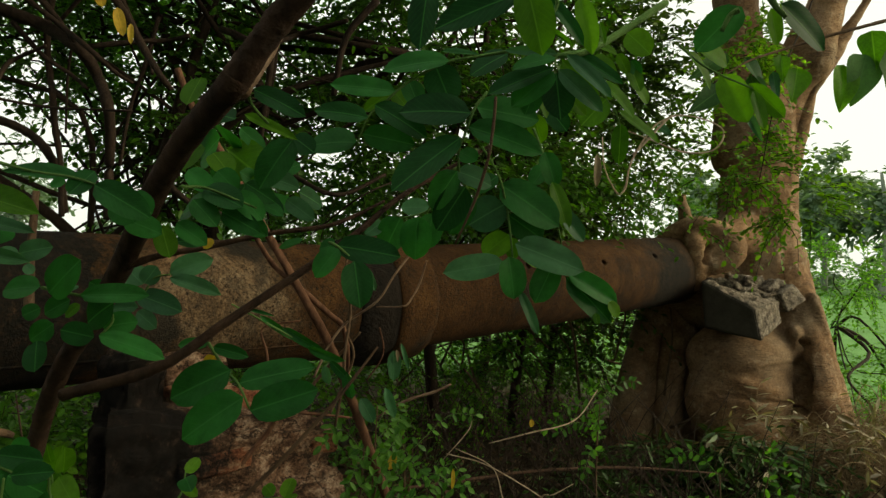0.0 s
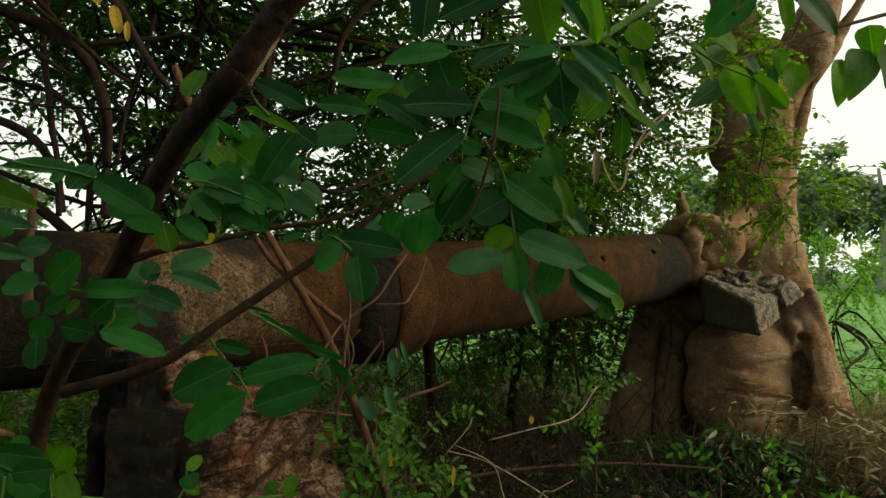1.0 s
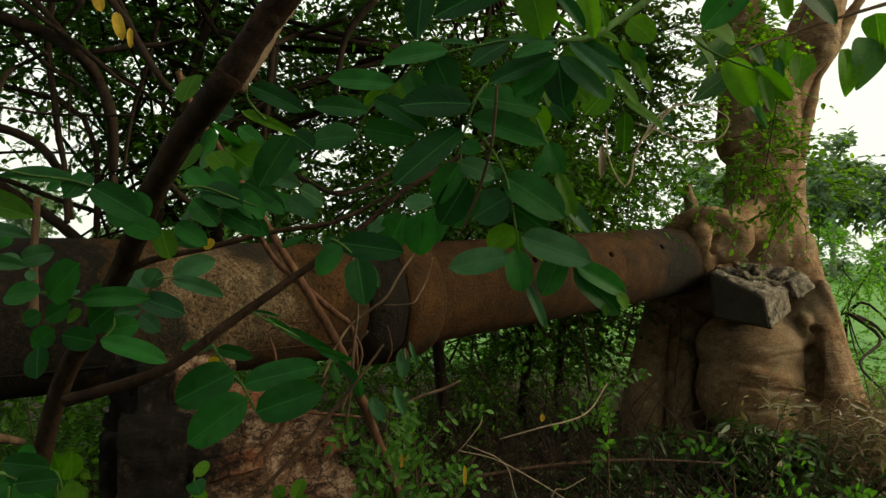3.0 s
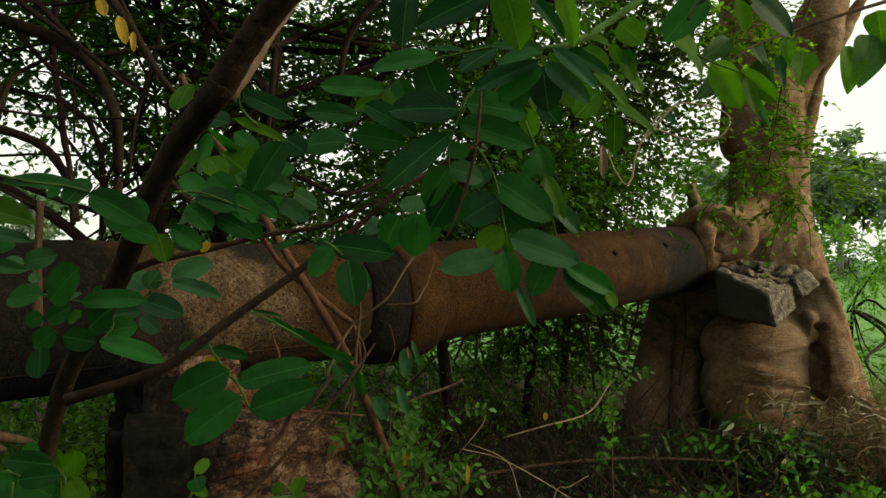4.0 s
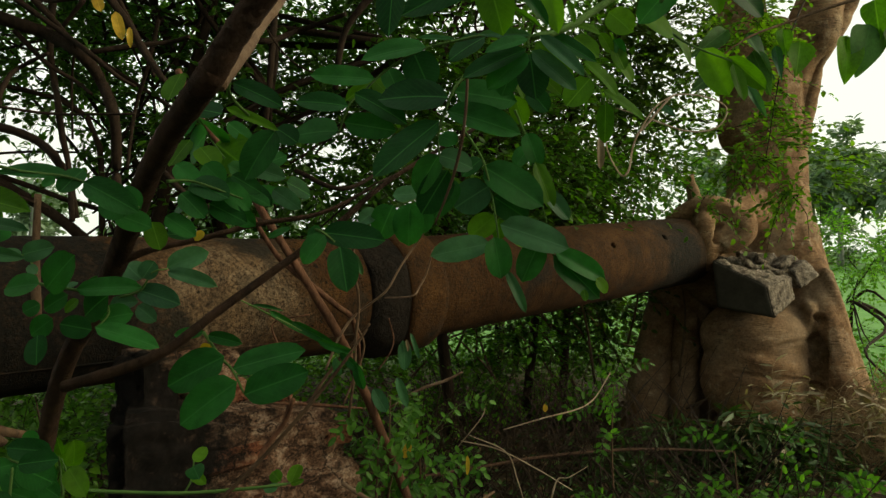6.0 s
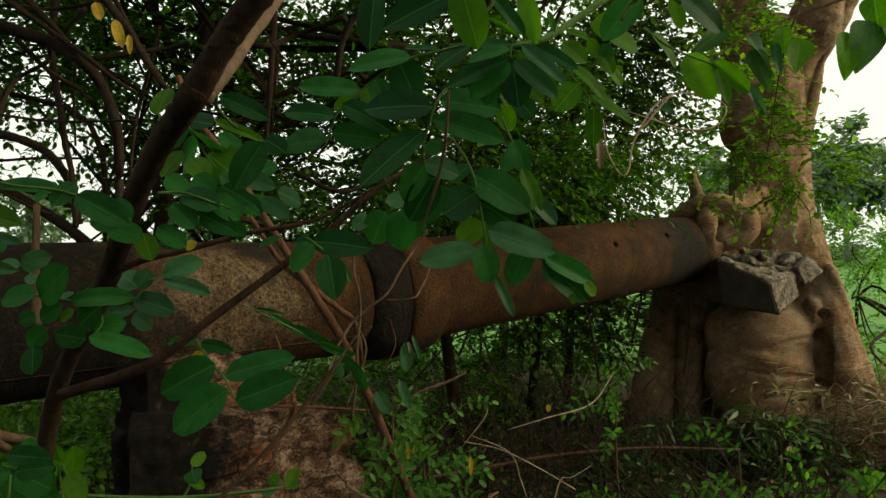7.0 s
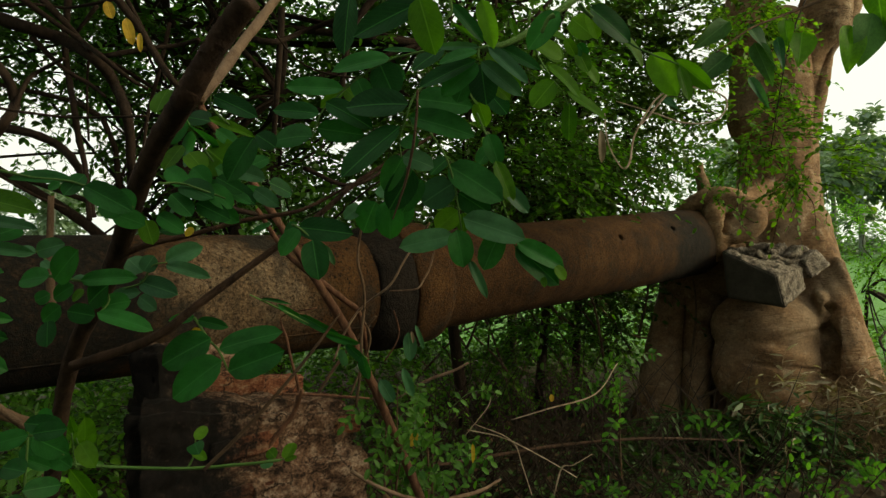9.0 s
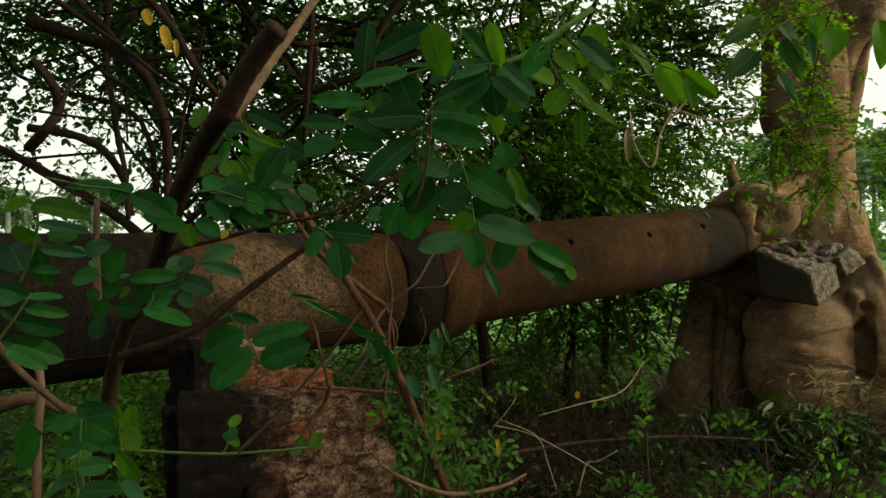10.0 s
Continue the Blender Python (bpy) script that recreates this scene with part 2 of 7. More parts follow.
# dark bark taken down to near-black: the thicket's shade is in the colour
M_THICKET_SHADED = twig_material("shaded_thicket_bark", (0.010, 0.006, 0.004), (0.038, 0.023, 0.015), 55)
M_RED = twig_material("reddish_vine", (0.045, 0.020, 0.012), (0.19, 0.092, 0.054), 60)
M_TWIG_LIT = twig_material("light_brown_wood", (0.10, 0.06, 0.038), (0.27, 0.18, 0.12))
M_PALE = twig_material("pale_dry_wood", (0.22, 0.15, 0.10), (0.48, 0.38, 0.28))
# distance haze is mixed into this pale grey bark colour
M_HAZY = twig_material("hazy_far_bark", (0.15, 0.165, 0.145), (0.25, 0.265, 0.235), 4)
M_STEM = twig_material("green_stem", (0.06, 0.13, 0.03), (0.13, 0.24, 0.06))
# centre and reach of the pier's near-black left end
DARK_END = ((-0.98, 1.76, 0.82), 0.37, 0.48, 0.4, 9)
M_BRICK = stone_material("old_brick", (0.12, 0.04, 0.022), (0.29, 0.12, 0.065), (0.44, 0.29, 0.19), 22, 0.34, DARK_END, 0.03, True, 0.12, 1.8)
M_PLASTER = stone_material("mossy_mortar", (0.055, 0.028, 0.017), (0.215, 0.118, 0.073), (0.46, 0.32, 0.23), 18, 0.40, DARK_END, 0.022, False, 0.11, 1.6, (0.3, 1.4))
# smooth face darkened as shaded, broken faces paled as lit, both in base colour
M_BLOCK_SHADED = stone_material("shaded_grey_concrete", (0.050, 0.043, 0.034), (0.074, 0.064, 0.051), (0.10, 0.088, 0.070), 5, 0.22, None, 0.004, False, 0.2, 1.0, (0.85, 1.1))
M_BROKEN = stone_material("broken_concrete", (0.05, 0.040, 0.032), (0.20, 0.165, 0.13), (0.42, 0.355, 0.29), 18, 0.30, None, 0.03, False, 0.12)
M_LEAF_NEAR = leaf_material("near_leaf", (0.009, 0.050, 0.014), (0.026, 0.132, 0.026), 0.38, 0.5, True, 0.16)
# young leaves, and leaves the light shines through: that brightness is in the colour
M_LEAF_LIT = leaf_material("young_and_lit_leaf", (0.05, 0.145, 0.010), (0.10, 0.23, 0.018), 0.6, 0.5, True, 0.16)
M_LEAF_BUSH = leaf_material("bush_leaf", (0.022, 0.064, 0.008), (0.060, 0.145, 0.016), 0.5)
M_LEAF_ROOF = leaf_material("canopy_leaf", (0.02, 0.05, 0.008), (0.04, 0.09, 0.014), 0.2)
M_LEAF_BRIGHT = leaf_material("bright_leaf", (0.06, 0.17, 0.02), (0.14, 0.30, 0.04), 0.55)
M_LEAF_SPRAY = leaf_material("spray_leaf", (0.06, 0.15, 0.012), (0.14, 0.26, 0.026), 0.5)
M_LEAF_UNDER = leaf_material("undergrowth_leaf", (0.032, 0.105, 0.009), (0.105, 0.23, 0.022), 0.55)
M_LEAF_OLIVE = leaf_material("olive_leaf", (0.022, 0.046, 0.005), (0.060, 0.105, 0.012), 0.45)
# leaf green paled and blued to stand for air haze
M_LEAF_HAZY = leaf_material("hazy_far_leaf", (0.10, 0.155, 0.12), (0.17, 0.235, 0.175), 0.3)
M_LEAF_HEART = leaf_material("heart_leaf", (0.03, 0.085, 0.03), (0.055, 0.13, 0.035), 0.3, 0.6, True, 0.15)
M_YELLOW = leaf_material("yellow_leaf", (0.42, 0.27, 0.03), (0.55, 0.36, 0.05), 0.4, 0.5, True)
M_DRY = leaf_material("dry_leaf", (0.07, 0.05, 0.03), (0.17, 0.13, 0.08), 0.2)
M_WITHERED = leaf_material("withered_herb", (0.12, 0.095, 0.06), (0.34, 0.29, 0.21), 0.25)
M_STRAW = twig_material("straw", (0.13, 0.085, 0.045), (0.38, 0.27, 0.16), 12)
M_GROUND = ground_material()
M_LITTER = leaf_material("leaf_litter", (0.035, 0.022, 0.013), (0.11, 0.07, 0.037), 0.1, 0.8)


# ---- builders ----
def mesh_ob(name, verts, faces, mat, parent=None, label="", smooth=True):
    me = bpy.data.meshes.new(name)
    me.from_pydata([tuple(v) for v in verts], [], [tuple(f) for f in faces])
    me.materials.append(mat)
    if smooth:
        me.polygons.foreach_set("use_smooth", [True] * len(me.polygons))
    me.update()
    ob = new(name, me)
    if parent:
        ob.parent = parent
    if label:
        ob["label"] = label
    return ob


def part(name, bm, mat, parent=None, label="", smooth=True):
    me = bpy.data.meshes.new(name)
    bm.to_mesh(me)
    bm.free()
    me.materials.append(mat)
    if smooth:
        me.polygons.foreach_set("use_smooth", [True] * len(me.polygons))
    ob = new(name, me)
    if parent:
        ob.parent = parent
    if label:
        ob["label"] = label
    return ob


def empty(name, place=(0, 0, 0)):
    ob = new(name)
    ob.location = place
    ob.empty_display_size = 0.1
    bpy.context.view_layer.update()
    return ob


def spline(points, steps=8):
    """Catmull-Rom through points of any length of row."""
    p = np.array(points, float)
    if len(p) < 3:
        return np.array([p[0] + (p[-1] - p[0]) * t for t in np.linspace(0, 1, steps + 1)])
    p = np.vstack([2 * p[0] - p[1], p, 2 * p[-1] - p[-2]])
    out = []
    for i in range(1, len(p) - 2):
        a, b, c, d = p[i - 1 : i + 3]
        for t in np.arange(steps) / steps:
            out.append(0.5 * (2 * b + (c - a) * t + (2 * a - 5 * b + 4 * c - d) * t**2 + (3 * b - a - 3 * c + d) * t**3))
    out.append(p[-2])
    return np.array(out)


def tube_data(rows, sides=8, rough=0.0, rng=None, cap=True):
    """Verts and faces of a tube along rows of (x, y, z, radius)."""
    rows = np.asarray(rows, float)
    c, r = rows[:, :3], rows[:, 3]
    tan = np.gradient(c, axis=0)
    tan /= np.linalg.norm(tan, axis=1, keepdims=True) + 1e-9
    ref = np.array([0, 0, 1.0]) if abs(tan[0, 2]) < 0.9 else np.array([1.0, 0, 0])
    u = np.cross(tan, ref)
    u /= np.linalg.norm(u, axis=1, keepdims=True) + 1e-9
    v = np.cross(tan, u)
    ang = np.arange(sides) * 2 * np.pi / sides
    ring = u[:, None] * np.cos(ang)[None, :, None] + v[:, None] * np.sin(ang)[None, :, None]
    rad = np.repeat(r[:, None], sides, 1)
    if rough and rng is not None:
        rad = rad * (1 + rough * rng.normal(size=rad.shape))
    verts = (c[:, None] + ring * rad[:, :, None]).reshape(-1, 3)
    faces = []
    for i in range(len(c) - 1):
        for j in range(sides):
            k = (j + 1) % sides
            faces.append((i * sides + j, i * sides + k, (i + 1) * sides + k, (i + 1) * sides + j))
    if cap:
        faces.append(tuple(range(sides - 1, -1, -1)))
        faces.append(tuple((len(c) - 1) * sides + j for j in range(sides)))
    return verts, faces


def tube(name, points, mat, parent=None, label="", sides=8, steps=8, rough=0.05, seed=1):
    v, f = tube_data(spline(points, steps), sides, rough, np.random.default_rng(seed))
    return mesh_ob(name, v, f, mat, parent, label)


def tubes(name, many, mat, parent=None, label="", sides=5, steps=4):
    """Many thin twigs as one mesh."""
    vs, fs, o = [], [], 0
    for pts in many:
        v, f = tube_data(spline(pts, steps), sides)
        vs.append(v)
        fs += [tuple(i + o for i in q) for q in f]
        o += len(v)
    return mesh_ob(name, np.vstack(vs), fs, mat, parent, label)


LEAF_U = np.array([0.0, 0.22, 0.5, 0.8, 1.0])
LEAF_W = np.array([0.05, 0.40, 0.5, 0.33, 0.02])


def leaf_cloud(name, base, along, normal, length, width, mat, parent=None, label="", fold=0.18, curl=0.12):
    """Many leaves as one mesh: each a folded oval blade of five ribs."""
    base, along, normal = (np.asarray(a, float) for a in (base, along, normal))
    n = len(base)
    along = along / (np.linalg.norm(along, axis=1, keepdims=True) + 1e-9)
    side = np.cross(along, normal)
    side /= np.linalg.norm(side, axis=1, keepdims=True) + 1e-9
    up = np.cross(side, along)
    L, Wd = np.asarray(length).reshape(-1, 1), np.asarray(width).reshape(-1, 1)
    rings = []
    for u, w in zip(LEAF_U, LEAF_W):
        mid = base + along * L * u - up * L * curl * u * u
        off = side * Wd * w
        lift = up * Wd * w * fold * 2
        rings += [mid - off + lift, mid, mid + off + lift]
    verts = np.stack(rings, 1).reshape(-1, 3)
    quads = []
    for i in range(4):
        a = 3 * i
        quads += [(a, a + 1, a + 4, a + 3), (a + 1, a + 2, a + 5, a + 4)]
    q = np.array(quads)
    faces = (q[None] + (np.arange(n) * 15)[:, None, None]).reshape(-1, 4)
    me = bpy.data.meshes.new(name)
    me.vertices.add(len(verts))
    me.vertices.foreach_set("co", verts.ravel())
    me.loops.add(faces.size)
    me.loops.foreach_set("vertex_index", faces.ravel().astype(np.int32))
    me.polygons.add(len(faces))
    me.polygons.foreach_set("loop_start", np.arange(0, faces.size, 4, dtype=np.int32))
    me.materials.append(mat)
    me.polygons.foreach_set("use_smooth", [True] * len(faces))
    me.update(calc_edges=True)
    me.validate()
    ob = new(name, me)
    if parent:
        ob.parent = parent
    if label:
        ob["label"] = label
    return ob


def sprays(rng, zones, leaf=(0.03, 0.045), per=(10, 18), twig=(0.25, 0.5), droop=0.35, clump=9):
    """Leafy twigs scattered in ellipsoid zones of (centre, radii, count). Returns twig rows and leaf arrays."""
    twigs, B, A, N, Ls = [], [], [], [], []
    for centre, radii, count in zones:
        hubs = rng.normal(size=(max(1, count // clump), 3))
        hubs *= (rng.random(len(hubs)) ** (1 / 3) / np.linalg.norm(hubs, axis=1))[:, None]
        for _ in range(count):
            d = hubs[rng.integers(len(hubs))] + rng.normal(size=3) * 0.13
            p = np.array(centre) + d * radii
            if p[2] < 0.02:
                p[2] = 0.02 + rng.random() * 0.1
            out = d * radii + rng.normal(size=3) * 0.5 * np.mean(radii)
            out[2] *= 0.6
            out /= np.linalg.norm(out) + 1e-9
            ln = rng.uniform(*twig)
            k = rng.integers(*per)
            t = np.linspace(0, 1, k)
            wob = rng.normal(size=3) * 0.15
            pts = p + out * ln * t[:, None] + (wob - np.array([0, 0, droop])) * ln * (t**2)[:, None]
            r = rng.uniform(0.0012, 0.0028)
            twigs.append([(*pts[0], r), (*pts[k // 2], r * 0.8), (*pts[-1], r * 0.4)])
            tan = np.gradient(pts, axis=0)
            tan /= np.linalg.norm(tan, axis=1, keepdims=True) + 1e-9
            flat = np.cross(tan, [0, 0, 1.0]) + rng.normal(size=(k, 3)) * 0.25
            sgn = np.where(np.arange(k) % 2, 1, -1)[:, None]
            a = flat * sgn + tan * 0.6 + rng.normal(size=(k, 3)) * 0.25
            B.append(pts), A.append(a)
            N.append(np.array([0, 0, 1.0]) + rng.normal(size=(k, 3)) * 0.45)
            Ls.append(rng.uniform(*leaf, size=k))
    return twigs, np.vstack(B), np.vstack(A), np.vstack(N), np.concatenate(Ls)


def bush(name, label, category, stems, zones, mat, seed, leaf=(0.03, 0.045), ratio=0.55, stem_mat=None, group="", kind="", wood=True, limbs=0, **kw):
    """A shrub or small tree: stems, thin twigs and a crown of small leaves."""
    rng = np.random.default_rng(seed)
    root = empty(name, stems[0][0][:3] if stems else zones[0][0])
    tagged(root, label, category, group, kind)
    inv = Matrix.Translation(-root.location)
    made = []
    for s in stems:
        made.append(tube("stem", s, stem_mat or M_THICKET_SHADED, sides=7, steps=6, seed=seed))
    for i in range(limbs):
        c, r, _ = zones[rng.integers(len(zones))]
        d = rng.normal(size=3)
        a = np.array(c) + d / np.linalg.norm(d) * np.array(r) * rng.uniform(0.3, 0.9)
        st = stems[rng.integers(len(stems))]
        s0 = np.array(st[rng.integers(1, len(st))][:3])
        k = rng.uniform(0.007, 0.022)
        bend = rng.normal(size=3) * 0.16
        made.append(tube("branch", [(*s0, k), (*(s0 + (a - s0) * 0.35 + bend), k * 0.8), (*(s0 + (a - s0) * 0.7 - bend * 0.5), k * 0.6), (*a, k * 0.3)], stem_mat or M_THICKET_SHADED, sides=6, steps=4, seed=seed + i))
    tw, B, A, N, L = sprays(rng, zones, leaf, **kw)
    if wood:
        made.append(tubes("twig_growth", tw, stem_mat or M_THICKET_SHADED, sides=3, steps=2))
    made.append(leaf_cloud("crown", B, A, N, L, L * ratio * rng.uniform(0.8, 1.2, len(L)), mat))
    for ob in made:
        ob.parent = root
        ob.matrix_parent_inverse = inv
    return root


# ---- ground and distance ----
def ground():
    rad = np.concatenate([np.linspace(0.0, 12, 60), np.geomspace(13, 900, 40)])
    ang = np.linspace(0, 2 * np.pi, 128, endpoint=False)
    verts = [(2.0, 4.0, 0.0)]
    for r in rad[1:]:
        for a in ang:
            x, y = 2 + r * np.cos(a), 4 + r * np.sin(a)
            z = 0.05 * noise.noise((x * 0.9, y * 0.9, 0.3)) + 0.02 * noise.noise((x * 4, y * 4, 1.7)) if r < 40 else 0.0
            verts.append((x, y, z))
    k = len(ang)
    faces = [(0, 1 + j, 1 + (j + 1) % k) for j in range(k)]
    for i in range(len(rad) - 2):
        for j in range(k):
            a, b = 1 + i * k + j, 1 + i * k + (j + 1) % k
            faces.append((a, a + k, b + k, b))
    ob = mesh_ob("ground", verts, faces, M_GROUND)
    tagged(ob, "dark leaf-littered soil running out into a green field", "ground", kind="structure")


ground()

# ---- the pipe ----
JOINT = Vector((0.108, 3.694, 1.268))
LEFT = Vector((-1.0, -1.045, -0.002)).normalized()
RIGHT = Vector((1.0, 0.938, 0.093)).normalized()
PIPE_R = 0.26


def revolve(name, origin, axis, profile, mat, parent, label="", sides=72, wobble=0.003):
    """A hollow ring of revolution: closed profile rows of (along, radius)."""
    axis = axis.normalized()
    u = axis.cross(Vector((0, 0, 1))).normalized()
    v = u.cross(axis)
    verts, faces, k = [], [], len(profile)
    for i in range(sides):
        a = 2 * math.pi * i / sides
        ray = u * math.cos(a) + v * math.sin(a)
        for s, r in profile:
            q = origin + axis * s
            w = wobble * noise.noise((q + ray * r) * 6)
            verts.append(q + ray * (r + w))
    for i in range(sides):
        j = (i + 1) % sides
        for m in range(k):
            n = (m + 1) % k
            faces.append((i * k + m, i * k + n, j * k + n, j * k + m))
    return mesh_ob(name, verts, faces, mat, parent, label)


def bored(length, r, thick, step=0.05):
    n = int(length / step)
    outer = [(length * i / n, r) for i in range(n + 1)]
    return [(0, r - thick)] + outer + [(length, r - thick)]


def cut_holes(ob, cutters):
    """Bores round holes through a mesh."""
    bm = bmesh.new()
    for place, way in cutters:
        m = Matrix.Translation(place) @ way.to_track_quat("Z", "Y").to_matrix().to_4x4()
        bmesh.ops.create_cone(bm, cap_ends=True, segments=14, radius1=0.017, radius2=0.021, depth=0.2, matrix=m)
    me = bpy.data.meshes.new("bore")
    bm.to_mesh(me)
    bm.free()
    tool = new("bore", me)
    mod = ob.modifiers.new("bore", "BOOLEAN")
    mod.object, mod.operation, mod.solver = tool, "DIFFERENCE", "EXACT"
    bpy.context.view_layer.update()
    done = bpy.data.meshes.new_from_object(ob.evaluated_get(bpy.context.evaluated_depsgraph_get()))
    ob.modifiers.clear()
    ob.data = done
    bpy.data.objects.remove(tool)


def pipeline():
    root = empty("water_pipe")
    tagged(root, "old rust-brown concrete water pipe with a collar joint, stained and lichened", "pipe")
    start = JOINT + RIGHT * -0.67
    revolve("pipe_section", start, LEFT, bored(3.6, PIPE_R, 0.04), M_PIPE, root, "pale lichen-specked pipe length")
    right = revolve("pipe_section", start + RIGHT * 0.02, RIGHT, bored(3.0, PIPE_R, 0.04), M_PIPE_FAR, root, "rust-brown pipe length with drilled holes")
    side = RIGHT.cross(Vector((0, 0, 1))).normalized()
    bores = []
    for s, up in ((0.30, 0.134), (1.04, 0.122), (1.68, 0.140)):
        q = JOINT + RIGHT * s
        out = (side * math.sqrt(max(0.01, PIPE_R**2 - up**2)) + Vector((0, 0, up))).normalized()
        bores.append((q + out * PIPE_R, out))
    cut_holes(right, bores)
    revolve("collar", start, RIGHT, [(0.022, 0.254), (0.000, 0.294), (0.006, 0.309), (0.054, 0.313), (0.162, 0.313), (0.216, 0.310), (0.225, 0.302), (0.225, 0.254)], M_PIPE_FAR, root, "wide concrete collar round the joint", wobble=0.006)
    revolve("tar_band", start, LEFT, [(-0.013, 0.254), (-0.013, 0.298), (0.032, 0.301), (0.097, 0.298), (0.162, 0.286), (0.205, 0.267), (0.216, 0.254)], M_TAR, root, "black tarred mortar band", wobble=0.02)
    # the raised casting seam along the pipe
    for axis, a, b in ((LEFT, 0.22, 3.5),):
        sd = (axis.cross(Vector((0, 0, 1))).normalized()) * (-1 if axis is LEFT else 1)
        out = (sd * 0.80 + Vector((0, 0, -0.60))).normalized()
        rows = [(*(start + axis * s + out * (PIPE_R + 0.001 + 0.001 * noise.noise((s * 9, 0, 0)))), 0.0035) for s in np.arange(a, b, 0.12)]
        tube("seam", rows, M_PIPE, root, sides=5, steps=2)


pipeline()


# ---- the brick pier under the pipe ----
PIER_U = Vector((1.0, 1.05, 0)).normalized()
PIER_N = Vector((PIER_U.y, -PIER_U.x, 0))
PIER_O = Vector((-0.89, 1.735, 0))


def rough_box(name, size, mat, parent, m, label="", cuts=10, amp=0.012, freq=9.0, bevel=0.02):
    bm = bmesh.new()
    bmesh.ops.create_cube(bm, size=1)
    bmesh.ops.scale(bm, vec=size, verts=bm.verts)
    bmesh.ops.bevel(bm, geom=bm.edges[:], offset=bevel, segments=2, affect="EDGES")
    bmesh.ops.subdivide_edges(bm, edges=[e for e in bm.edges if e.calc_length() > max(size) / 6], cuts=cuts, use_grid_fill=True)
    bm.normal_update()
    for v in bm.verts:
        q = m @ v.co
        v.co += v.normal * (amp * noise.fractal(q * freq, 0.9, 2.0, 4))
    bmesh.ops.transform(bm, matrix=m, verts=bm.verts)
    return part(name, bm, mat, parent, label)


def rough_prism(name, low, top, mat, label="", bevel=0.03, cuts=40, amp=0.02, freq=10.0):
    """A weathered block between four low and four top corners."""
    bm = bmesh.new()
    vs = [bm.verts.new(q) for q in (*low, *top)]
    for f in ((3, 2, 1, 0), (4, 5, 6, 7), (0, 1, 5, 4), (1, 2, 6, 5), (2, 3, 7, 6), (3, 0, 4, 7)):
        bm.faces.new([vs[i] for i in f])
    bm.normal_update()
    bmesh.ops.bevel(bm, geom=bm.edges[:], offset=bevel, segments=2, affect="EDGES")
    bmesh.ops.subdivide_edges(bm, edges=[e for e in bm.edges if e.calc_length() > 0.12], cuts=cuts, use_grid_fill=True)
    bm.normal_update()
    for v in bm.verts:
        q = v.co.copy()
        chip = abs(noise.noise(q * 6.0)) * 1.2 - 0.3
        course = 0.25 * math.sin(q.z * 2 * math.pi / 0.075 + 2.2 * noise.noise(q * 5))
        v.co += v.normal * amp * (chip + 0.9 * noise.fractal(q * freq, 0.75, 2.1, 5) + course)
    return part(name, bm, mat, None, label)


